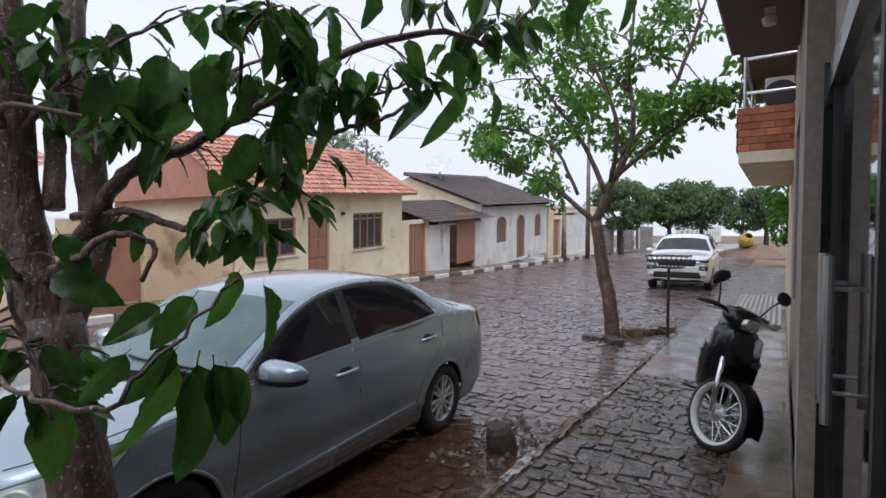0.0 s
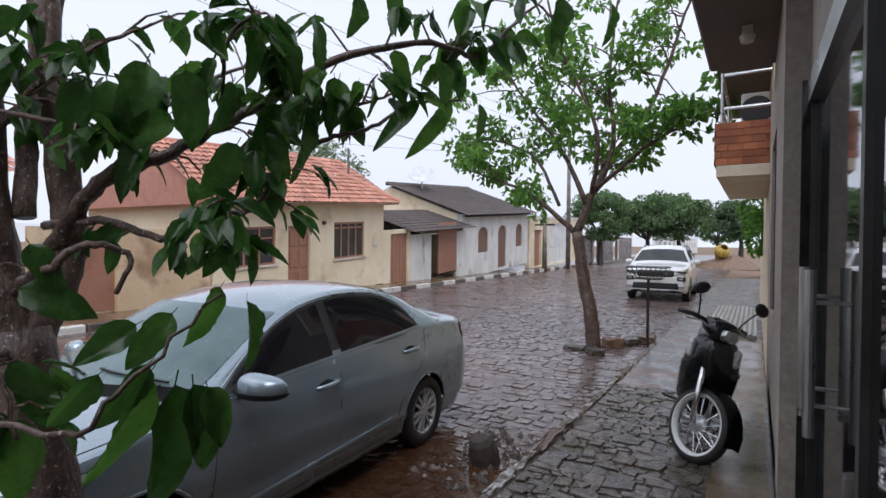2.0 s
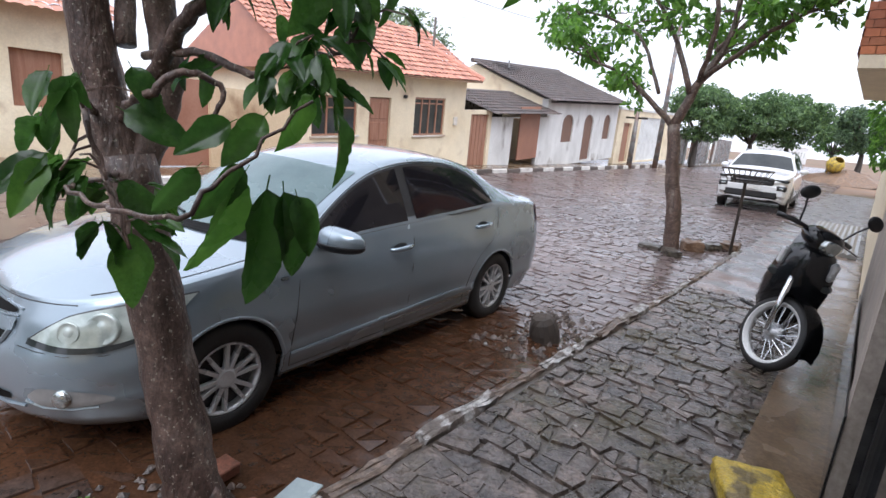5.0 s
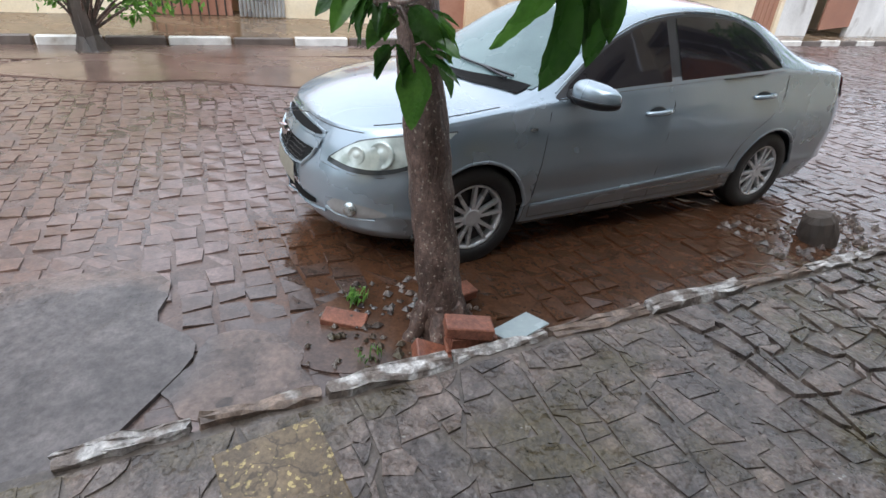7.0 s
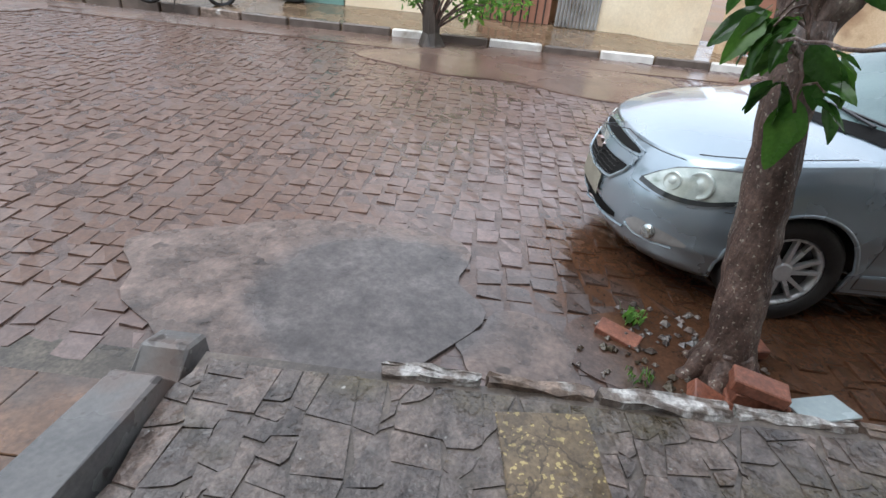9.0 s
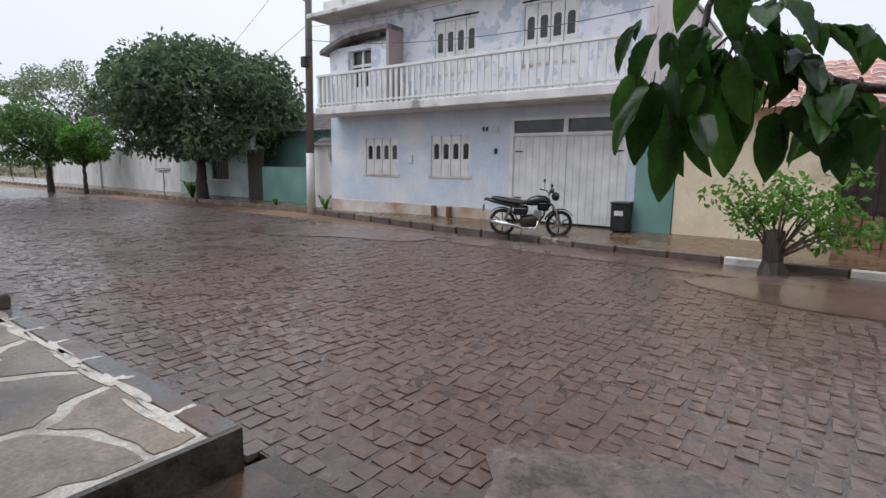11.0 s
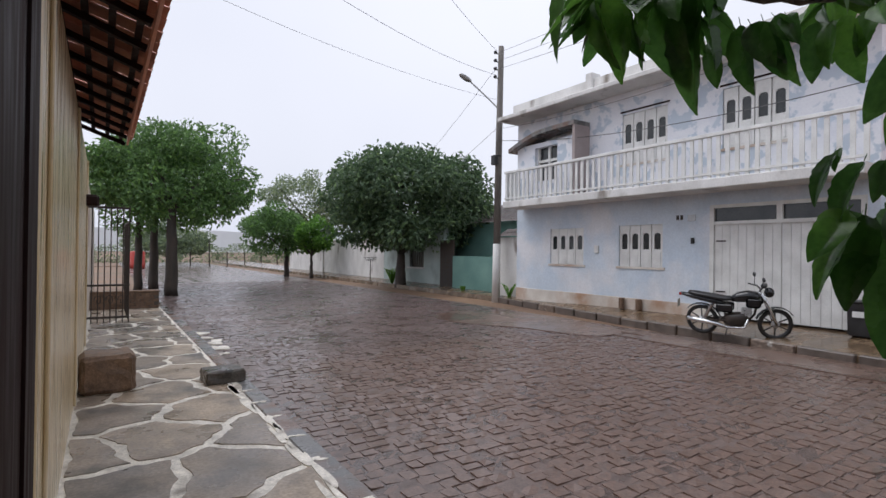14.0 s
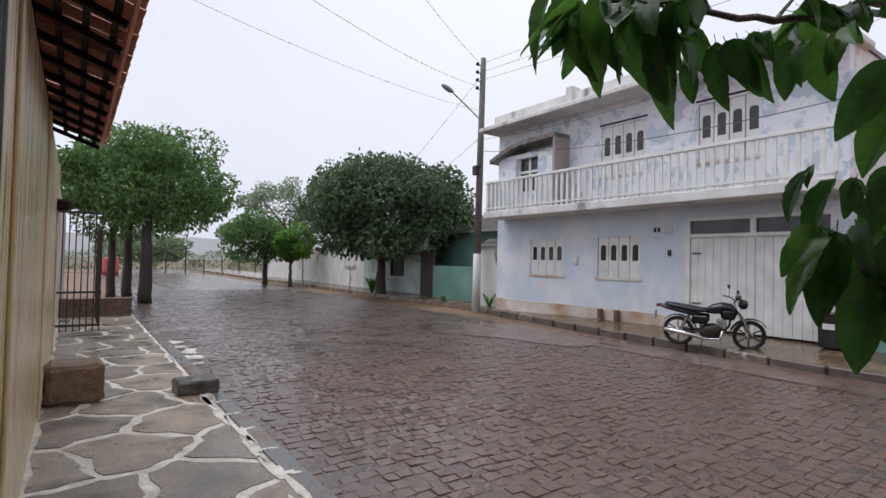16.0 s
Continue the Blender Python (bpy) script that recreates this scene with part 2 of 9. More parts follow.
plinth_m = mat("stained_plinth", (0.5, 0.44, 0.38), (0.72, 0.68, 0.62), (0.5, 0.8), 1.5, 35, 0.2, stain=(0.36, 0.2, 0.11), stain_scale=0.7, stain_at=(0.5, 0.7))
cream_wall_m = mat("cream_plaster", (0.7, 0.58, 0.4), (0.82, 0.72, 0.54), (0.55, 0.8), 0.9, 35, 0.2, stain=(0.55, 0.42, 0.28), stain_scale=1.2, stain_at=(0.58, 0.72))
tan_wall_m = mat("stained_tan_wall", (0.5, 0.35, 0.21), (0.7, 0.55, 0.37), (0.5, 0.8), 0.9, 35, 0.25, stain=(0.24, 0.13, 0.07), stain_scale=1.1, stain_at=(0.55, 0.7))
pale_teal_m = mat("faded_pale_teal_paint", (0.36, 0.45, 0.44), (0.5, 0.58, 0.56), (0.5, 0.8), 1.2, 30, 0.15, stain=(0.28, 0.33, 0.32), stain_scale=0.8, stain_at=(0.56, 0.72))
teal_m = mat("teal_paint", (0.11, 0.24, 0.21), (0.19, 0.34, 0.3), (0.5, 0.8), 1.2, 30, 0.15)
yellow_tile_m = mat("glazed_yellow_wall", (0.44, 0.32, 0.155), (0.66, 0.53, 0.33), (0.22, 0.42), 5, 30, 0.08, coat=0.2, stain=(0.72, 0.62, 0.45), stain_scale=2.2, stain_at=(0.5, 0.62), stretch=(1, 5, 0.25))
door_wood_m = mat("reddish_door_wood", (0.27, 0.12, 0.075), (0.38, 0.2, 0.13), (0.35, 0.6), 3, 30, 0.2, stretch=(1, 8, 0.6))
brown_shutter_m = mat("brown_shutter_wood", (0.13, 0.065, 0.042), (0.22, 0.12, 0.08), (0.4, 0.65), 3, 30, 0.2, stretch=(1, 8, 0.6))
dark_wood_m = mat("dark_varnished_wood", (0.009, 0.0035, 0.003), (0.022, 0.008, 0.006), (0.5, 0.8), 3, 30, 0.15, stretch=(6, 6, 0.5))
rust_panel_m = mat("rust_brown_panel", (0.27, 0.12, 0.075), (0.36, 0.18, 0.12), (0.5, 0.75), 2, 30, 0.15)
# tile red made paler: distance haze is put into the colour
tile_red_m = mat("red_roof_tile_hazed", (0.4, 0.155, 0.1), (0.57, 0.27, 0.19), (0.35, 0.65), 3, 40, 0.3, pieces="island")
cheek_m = mat("dull_pinkish_plaster", (0.3, 0.25, 0.24), (0.4, 0.34, 0.33), (0.6, 0.85), 2, 30, 0.2)
tile_dark_m = mat("blackened_roof_tile", (0.055, 0.045, 0.042), (0.13, 0.1, 0.09), (0.4, 0.7), 3, 40, 0.3, pieces="island")
brick_m = mat("red_clay_brick", (0.17, 0.06, 0.036), (0.29, 0.115, 0.07), (0.3, 0.6), 6, 60, 0.6, pieces="object")
clad_m = mat("orange_brick_cladding", (0.34, 0.1, 0.04), (0.5, 0.18, 0.08), (0.3, 0.6), 4, 40, 0.3, pieces="object")
pillar_m = mat("grey_brown_render", (0.25, 0.212, 0.178), (0.42, 0.362, 0.312), (0.5, 0.8), 1.6, 40, 0.3, stretch=(1, 1, 0.4))
granite_m = mat("black_granite", (0.008, 0.008, 0.009), (0.03, 0.029, 0.028), (0.06, 0.14), 8, 120, 0.03)
soffit_m = mat("dark_soffit", (0.12, 0.094, 0.075), (0.21, 0.165, 0.135), (0.6, 0.85), 1.4, 30, 0.2)
alu_m = mat("brushed_aluminium", (0.55, 0.56, 0.57), (0.68, 0.69, 0.7), (0.25, 0.4), 6, 90, 0.05, metal=1.0)
# dark frames, and the shop room's shade put into near-black walls
dark_alu_and_shade_m = mat("dark_aluminium_and_room_shade", (0.015, 0.014, 0.013), (0.04, 0.037, 0.035), (0.3, 0.5), 6, 90, 0.05)
iron_m = mat("dark_iron", (0.015, 0.012, 0.01), (0.05, 0.035, 0.026), (0.4, 0.7), 8, 60, 0.2)
galv_m = mat("ribbed_grey_steel", (0.32, 0.32, 0.32), (0.46, 0.46, 0.45), (0.25, 0.5), 3, 50, 0.1, metal=0.6)
pole_m = mat("weathered_pole", (0.1, 0.09, 0.08), (0.2, 0.18, 0.16), (0.6, 0.85), 2, 30, 0.3, stretch=(1, 1, 0.3))
pale_mesh_m = mat("pale_grey_mesh", (0.5, 0.51, 0.52), (0.66, 0.67, 0.68), (0.5, 0.7), 3, 60, 0.05)
cable_m = mat("black_cable", (0.05, 0.05, 0.052), (0.09, 0.09, 0.092), bump=0)
black_m = mat("black_plastic", (0.012, 0.012, 0.013), (0.03, 0.03, 0.032), (0.3, 0.5), 5, 80, 0.05)
gloss_black_m = mat("glossy_black_paint", (0.006, 0.007, 0.008), (0.011, 0.012, 0.014), (0.1, 0.18), 4, 80, 0.01, coat=0.25)
rubber_m = mat("black_rubber", (0.012, 0.012, 0.012), (0.03, 0.028, 0.026), (0.5, 0.75), 6, 80, 0.2)
chrome_m = mat("chrome", (0.6, 0.61, 0.62), (0.75, 0.75, 0.76), (0.06, 0.15), 4, 60, 0.0, metal=1.0)
wheel_m = mat("silver_alloy", (0.52, 0.53, 0.54), (0.66, 0.67, 0.68), (0.25, 0.4), 6, 80, 0.03, metal=0.4)
silver_m = mat("silver_blue_car_paint", (0.31, 0.38, 0.43), (0.35, 0.42, 0.47), (0.22, 0.3), 2, 150, 0.0, metal=0.6, coat=0.9)
suv_white_m = mat("white_car_paint", (0.7, 0.71, 0.72), (0.78, 0.79, 0.8), (0.15, 0.25), 2, 80, 0.01, coat=1.0)
tint_glass_m = mat("tinted_glass", (0.008, 0.008, 0.01), (0.014, 0.013, 0.016), (0.03, 0.06), 3, 60, 0.0, coat=0.3)
screen_glass_m = mat("rain_wet_windscreen", (0.075, 0.125, 0.13), (0.15, 0.22, 0.222), (0.16, 0.34), 3, 160, 0.25, coat=0.08)
lens_m = mat("clear_lamp_lens", (0.42, 0.46, 0.45), (0.62, 0.65, 0.63), (0.06, 0.2), 12, 25, 0.25, metal=0.85, coat=1.0)
lamp_bowl_m = mat("lamp_glass", (0.36, 0.42, 0.39), (0.58, 0.64, 0.6), (0.06, 0.22), 14, 30, 0.12, metal=0.3, coat=1.0)
grille_black_m = mat("matt_black_grille", (0.006, 0.006, 0.006), (0.014, 0.014, 0.014), (0.7, 0.9), 8, 60, 0.1)
grille_black_m.node_tree.nodes["Principled BSDF"].inputs["Specular IOR Level"].default_value = 0.12
red_lens_m = mat("red_lamp_lens", (0.3, 0.01, 0.01), (0.5, 0.03, 0.02), (0.06, 0.12), 8, 60, 0.02, coat=1.0)
dark_glass_m = mat("dark_window_glass", (0.02, 0.024, 0.026), (0.05, 0.055, 0.055), (0.03, 0.12), 2, 30, 0.02)
door_glass_m = mat("dark_mirrored_glass", (0.01, 0.011, 0.012), (0.02, 0.021, 0.022), (0.02, 0.05), 2, 30, 0.0)
door_glass_m.node_tree.nodes["Principled BSDF"].inputs["IOR"].default_value = 2.3
plate_m = mat("grey_number_plate", (0.2, 0.19, 0.15), (0.28, 0.265, 0.21), (0.3, 0.5), 8, 60, 0.02)
bark_m = mat("wet_brown_bark", (0.05, 0.03, 0.024), (0.15, 0.098, 0.078), (0.35, 0.65), 14, 70, 0.9, specks=((0.3, 0.27, 0.22), 75, 0.64), stretch=(1, 1, 0.4), stain=(0.19, 0.15, 0.125), stain_scale=9, stain_at=(0.6, 0.72), depth=0.02)
dark_bark_m = mat("dark_bark", (0.03, 0.024, 0.02), (0.08, 0.062, 0.05), (0.5, 0.8), 6, 40, 0.6, stretch=(1, 1, 0.3))
leaf_near_m = leafy("broad_leaf", (0.03, 0.09, 0.02), (0.074, 0.175, 0.036), 0.54, 0.16, "object")
leaf_near_b_m = leafy("broad_leaf_mass", (0.03, 0.09, 0.02), (0.074, 0.175, 0.036), 0.54, 0.16)
leaf_light_m = leafy("light_leaf", (0.1, 0.24, 0.045), (0.18, 0.36, 0.08), 0.58)
# rain haze is put into the mango's raised, greyed green
leaf_mango_m = leafy("mango_leaf_hazed", (0.07, 0.13, 0.07), (0.14, 0.212, 0.12), 0.34)
leaf_ficus_m = leafy("ficus_leaf", (0.09, 0.19, 0.062), (0.155, 0.275, 0.098), 0.42)
# far row of trees: distance haze is put into this paler green
leaf_far_m = leafy("far_leaf_painted_haze", (0.105, 0.18, 0.085), (0.16, 0.25, 0.125), 0.45)
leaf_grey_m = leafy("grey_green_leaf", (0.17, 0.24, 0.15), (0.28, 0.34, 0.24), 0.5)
yellow_paint_m = mat("worn_yellow_paint", (0.46, 0.31, 0.03), (0.62, 0.46, 0.08), (0.35, 0.6), 9, 50, 1.0, stain=(0.19, 0.14, 0.06), stain_scale=9, stain_at=(0.48, 0.6), depth=0.03)
stone_block_m = mat("rough_brown_block", (0.12, 0.07, 0.04), (0.22, 0.14, 0.09), (0.4, 0.7), 5, 40, 0.6)
flood_m = mat("muddy_flood_water", (0.1, 0.064, 0.05), (0.155, 0.102, 0.08), (0.16, 0.34), 0.8, 14, 0.3)
pale_tile_m = mat("bluish_ceramic_tile", (0.3, 0.36, 0.375), (0.4, 0.46, 0.465), (0.15, 0.35), 4, 40, 0.05)
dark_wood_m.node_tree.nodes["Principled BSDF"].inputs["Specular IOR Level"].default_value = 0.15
red_m = mat("red_plastic", (0.4, 0.03, 0.02), (0.5, 0.06, 0.04), (0.4, 0.6), 3, 40, 0.05)


def gritty(m, amount, mid, fine, lines=0.0):
    """Mottling and grit of the stone itself, at two sizes, with fine dark cracks."""
    n, l = nodes_of(m)
    b = n["Principled BSDF"]
    geo = n.new("ShaderNodeNewGeometry")
    col = b.inputs["Base Color"].links[0].from_socket
    for scale, detail, k in ((mid, 6, amount), (fine, 3, amount * 0.8)):
        t = n.new("ShaderNodeTexNoise")
        t.inputs["Scale"].default_value, t.inputs["Detail"].default_value = scale, detail
        t.inputs["Roughness"].default_value = 0.65
        l.new(geo.outputs["Position"], t.inputs["Vector"])
        r = n.new("ShaderNodeMapRange")
        r.inputs["From Min"].default_value, r.inputs["From Max"].default_value = 0.32, 0.68
        r.inputs["To Min"].default_value, r.inputs["To Max"].default_value = 1 - k, 1 + k
        l.new(t.outputs["Fac"], r.inputs["Value"])
        mx = n.new("ShaderNodeVectorMath")
        mx.operation = 'SCALE'
        l.new(col, mx.inputs[0])
        l.new(r.outputs["Result"], mx.inputs["Scale"])
        col = mx.outputs["Vector"]
    if lines:
        t = n.new("ShaderNodeTexVoronoi")
        t.feature = 'DISTANCE_TO_EDGE'
        t.inputs["Scale"].default_value = lines
        w = n.new("ShaderNodeTexNoise")
        w.inputs["Scale"].default_value, w.inputs["Detail"].default_value = 6, 4
        a = n.new("ShaderNodeVectorMath")
        a.operation = 'MULTIPLY_ADD'
        a.inputs[1].default_value = (0.35, 0.35, 0.35)
        l.new(geo.outputs["Position"], w.inputs["Vector"])
        l.new(w.outputs["Color"], a.inputs[0])
        l.new(geo.outputs["Position"], a.inputs[2])
        l.new(a.outputs["Vector"], t.inputs["Vector"])
        r = n.new("ShaderNodeMapRange")
        r.inputs["From Min"].default_value, r.inputs["From Max"].default_value = 0.004, 0.03
        r.inputs["To Min"].default_value, r.inputs["To Max"].default_value = 0.45, 1.0
        l.new(t.outputs["Distance"], r.inputs["Value"])
        mx = n.new("ShaderNodeVectorMath")
        mx.operation = 'SCALE'
        l.new(col, mx.inputs[0])
        l.new(r.outputs["Result"], mx.inputs["Scale"])
        col = mx.outputs["Vector"]
    l.new(col, b.inputs["Base Color"])


for m_, k_, mid_, fine_, lines_ in ((cobble_m, 0.3, 14, 60, 0), (cobble_piece_m, 0.3, 14, 60, 0), (bed_m, 0.35, 9, 70, 0), (flag_m, 0.42, 12, 65, 0), (flag_rest_m, 0.42, 12, 65, 0),
                                    (flag_bed_m, 0.35, 14, 80, 0), (patch_m, 0.4, 4, 30, 0), (fleck_m, 0.35, 12, 70, 4), (kerb_white_m, 0.3, 24, 90, 0), (kerb_brown_m, 0.38, 18, 80, 0),
                                    (slab_stone_m, 0.22, 4, 40, 0), (slab_joint_m, 0.25, 9, 60, 0), (terracotta_m, 0.35, 5, 45, 0), (brick_m, 0.3, 25, 90, 0), (runoff_m, 0.35, 6, 50, 0),
                                    (bark_m, 0.4, 22, 90, 0), (dark_concrete_m, 0.35, 8, 60, 0), (stone_block_m, 0.35, 9, 60, 0), (yellow_paint_m, 0.25, 16, 70, 0), (pillar_m, 0.16, 3, 40, 0),
                                    (cream_wall_m, 0.07, 1.5, 20, 0), (blue_wall_m, 0.07, 1.2, 18, 0), (flood_m, 0.2, 1.5, 9, 0), (leaf_near_m, 0.3, 16, 60, 0), (leaf_near_b_m, 0.3, 16, 60, 0)):
    gritty(m_, k_, mid_, fine_, lines_)
tint_glass_m.node_tree.nodes["Principled BSDF"].inputs["Specular IOR Level"].default_value = 0.25


# ---- mesh helpers ----
WARP = [None]       # a function that moves each corner of what is being built


def part(name, bm, material, parent=None, label="", smooth=False):
    me = bpy.data.meshes.new(name)
    if WARP[0]:
        for v in bm.verts:
            v.co = WARP[0](v.co)
    bmesh.ops.recalc_face_normals(bm, faces=bm.faces)
    bm.to_mesh(me)
    bm.free()
    me.materials.append(material)
    if smooth:
        me.polygons.foreach_set("use_smooth", [True] * len(me.polygons))
    ob = new(name, me)
    if parent is not None:
        ob.parent = parent
    if label:
        ob["label"] = label
    return ob


def raw(name, verts, faces, material, parent=None, label="", smooth=False):
    me = bpy.data.meshes.new(name)
    me.from_pydata(verts, [], faces)
    me.materials.append(material)
    if smooth:
        me.polygons.foreach_set("use_smooth", [True] * len(me.polygons))
    ob = new(name, me)
    if parent is not None:
        ob.parent = parent
    if label:
        ob["label"] = label
    return ob


def thing(name, m, label, category, group="", kind=""):
    ob = new(name)
    ob.matrix_basis = m
    return tagged(ob, label, category, group, kind)


def box(bm, x0, x1, y0, y1, z0, z1, bevel=0.0, turn=None):
    g = bmesh.ops.create_cube(bm, size=1.0)["verts"]
    for v in g:
        v.co = Vector((x0 + (v.co.x + 0.5) * (x1 - x0), y0 + (v.co.y + 0.5) * (y1 - y0), z0 + (v.co.z + 0.5) * (z1 - z0)))
    if bevel:
        es = list({e for v in g for e in v.link_edges})
        g = bmesh.ops.bevel(bm, geom=es, offset=bevel, segments=1, affect='EDGES')["verts"]
    if turn is not None:
        for v in g:
            v.co = turn @ v.co
    return g


def boxbm(*a, **k):
    bm = bmesh.new()
    box(bm, *a, **k)
    return bm


def tube(bm, pts, radii, seg=8, cap=True):
    """A bent, tapered tube along pts."""
    pts = [Vector(p) for p in pts]
    if not isinstance(radii, (list, tuple)):
        radii = [radii] * len(pts)
    rings, side = [], None
    for i, p in enumerate(pts):
        d = (pts[min(i + 1, len(pts) - 1)] - pts[max(i - 1, 0)]).normalized()
        if side is None:
            side = d.orthogonal().normalized()
        side = (side - d * side.dot(d)).normalized()
        up = d.cross(side)
        rings.append([bm.verts.new(p + (side * math.cos(a) + up * math.sin(a)) * radii[i]) for a in (2 * math.pi * k / seg for k in range(seg))])
    for a, b in zip(rings, rings[1:]):
        for k in range(seg):
            bm.faces.new((a[k], a[(k + 1) % seg], b[(k + 1) % seg], b[k]))
    if cap:
        bm.faces.new(rings[0][::-1])
        bm.faces.new(rings[-1])
    return bm


def tubebm(pts, radii, seg=8):
    return tube(bmesh.new(), pts, radii, seg)


def lathe(bm, profile, m=Matrix(), seg=24):
    """profile: (radius, height) pairs turned about z, then moved by m."""
    rings = []
    for r, h in profile:
        if r < 1e-5:
            rings.append([bm.verts.new(m @ Vector((0, 0, h)))])
        else:
            rings.append([bm.verts.new(m @ Vector((r * math.cos(2 * math.pi * k / seg), r * math.sin(2 * math.pi * k / seg), h))) for k in range(seg)])
    for a, b in zip(rings, rings[1:]):
        for k in range(seg):
            j = (k + 1) % seg
            if len(a) == 1 and len(b) == 1:
                continue
            if len(a) == 1:
                bm.faces.new((a[0], b[k], b[j]))
            elif len(b) == 1:
                bm.faces.new((a[k], a[j], b[0]))
            else:
                bm.faces.new((a[k], a[j], b[j], b[k]))
    return bm


def prism(bm, outline, axis, a, b):
    """outline: 2D corners in the plane across axis (0 x, 1 y, 2 z), drawn out from a to b."""
    def co(p, t):
        return {0: (t, p[0], p[1]), 1: (p[0], t, p[1]), 2: (p[0], p[1], t)}[axis]
    lo = [bm.verts.new(co(p, a)) for p in outline]
    hi = [bm.verts.new(co(p, b)) for p in outline]
    n = len(outline)
    for k in range(n):
        bm.faces.new((lo[k], lo[(k + 1) % n], hi[(k + 1) % n], hi[k]))
    bm.faces.new(lo[::-1])
    bm.faces.new(hi)
    return bm


def holed(bm, x0, x1, y0, y1, z0, z1, holes):
    """A wall slab along y with openings (y0, y1, z0, z1) right through it."""
    ys = sorted({y0, y1, *(h[0] for h in holes), *(h[1] for h in holes)})
    zs = sorted({z0, z1, *(h[2] for h in holes), *(h[3] for h in holes)})
    ys, zs = [v for v in ys if y0 <= v <= y1], [v for v in zs if z0 <= v <= z1]
    solid = {}
    for i in range(len(ys) - 1):
        for j in range(len(zs) - 1):
            cy, cz = (ys[i] + ys[i + 1]) / 2, (zs[j] + zs[j + 1]) / 2
            solid[i, j] = not any(h[0] < cy < h[1] and h[2] < cz < h[3] for h in holes)
    cache = {}
    def v(x, i, j):
        key = (x, i, j)
        if key not in cache:
            cache[key] = bm.verts.new((x, ys[i], zs[j]))
        return cache[key]
    for (i, j), on in solid.items():
        if not on:
            continue
        bm.faces.new((v(x1, i, j), v(x1, i + 1, j), v(x1, i + 1, j + 1), v(x1, i, j + 1)))
        bm.faces.new((v(x0, i, j), v(x0, i, j + 1), v(x0, i + 1, j + 1), v(x0, i + 1, j)))
        for di, dj, e in ((-1, 0, ((i, j), (i, j + 1))), (1, 0, ((i + 1, j), (i + 1, j + 1))), (0, -1, ((i, j), (i + 1, j))), (0, 1, ((i, j + 1), (i + 1, j + 1)))):
            if not solid.get((i + di, j + dj), False):
                p, q = e
                bm.faces.new((v(x0, *p), v(x1, *p), v(x1, *q), v(x0, *q)))
    return bm


def cells(points, x0, x1, y0, y1, reach):
    """Each point's own cell of the plane: the box cut by the lines midway to its neighbours."""
    out = []
    for i, p in enumerate(points):
        poly = [(x0, y0), (x1, y0), (x1, y1), (x0, y1)]
        for j, q in enumerate(points):
            dx, dy = q[0] - p[0], q[1] - p[1]
            if i == j or dx * dx + dy * dy > reach * reach:
                continue
            mx, my = (p[0] + q[0]) / 2, (p[1] + q[1]) / 2
            cut, n = [], len(poly)
            for k in range(n):
                a, b = poly[k], poly[(k + 1) % n]
                sa, sb = (a[0] - mx) * dx + (a[1] - my) * dy, (b[0] - mx) * dx + (b[1] - my) * dy
                if sa <= 0:
                    cut.append(a)
                if sa * sb < 0:
                    t = sa / (sa - sb)
                    cut.append((a[0] + (b[0] - a[0]) * t, a[1] + (b[1] - a[1]) * t))
            poly = cut
            if len(poly) < 3:
                break
        if len(poly) >= 3:
            out.append((p, poly))
    return out


def slabstone(poly, c, gap, z0, z1, bevel, rnd, rough=0.0, tip=0.05):
    """Corners and faces of one flat stone with sloped edges, round c."""
    pts = []
    n = len(poly)
    for k in range(n):
        a, b = poly[k], poly[(k + 1) % n]
        length = math.hypot(b[0] - a[0], b[1] - a[1])
        if length < 0.02:
            continue
        steps = max(1, min(5, int(length / 0.12))) if rough else 1
        for s in range(steps):
            t = s / steps
            pts.append((a[0] + (b[0] - a[0]) * t, a[1] + (b[1] - a[1]) * t))
    if len(pts) < 3:
        return None
    def shrink(p, g):
        dx, dy = p[0] - c[0], p[1] - c[1]
        d = math.hypot(dx, dy)
        k = max(0.2, (d - g + rnd.uniform(-rough, rough)) / d) if d else 1
        return (dx * k, dy * k)
    low = [shrink(p, gap) for p in pts]
    tilt = (rnd.uniform(-tip, tip), rnd.uniform(-tip, tip))
    verts = [(x, y, z0) for x, y in low]
    for x, y in low:
        d = math.hypot(x, y) or 1
        k = max(0.1, (d - bevel) / d)
        verts.append((x * k, y * k, z1 + tilt[0] * x + tilt[1] * y))
    m = len(low)
    faces = [tuple(range(m, 2 * m))] + [(k, (k + 1) % m, m + (k + 1) % m, m + k) for k in range(m)]
    return verts, faces


def roof_tiles(name, corner, along, up, material, parent, rows, cols, wave=0.035):
    """A slope of barrel tiles: corner of the eave, the vectors along the eave and up the slope; up may shrink to a hip."""
    corner, along, up = Vector(corner), Vector(along), Vector(up)
    nrm = along.cross(up).normalized()
    if nrm.z < 0:
        nrm = -nrm
    verts, faces = [], []
    rnd = random.Random(3)
    for r in range(rows):
        for c in range(cols):
            j = rnd.uniform(-0.12, 0.12) / cols
            base = len(verts)
            for s in range(2):
                for k in range(4):
                    u = (c + k / 3 + (0.03 if k == 3 else 0)) / cols + j * (k > 0)
                    w = (r + (1.12 if s else -0.06)) / rows
                    p = corner + along * u + up * min(w, 1.02) + nrm * (wave * math.sin(math.pi * k / 3) + (0.0 if s else wave * 0.8) + rnd.uniform(0, 0.006))
                    verts.append(WARP[0](p) if WARP[0] else p)
            for k in range(3):
                faces.append((base + k, base + k + 1, base + k + 5, base + k + 4))
    ob = raw(name, verts, faces, material, parent)
    return ob


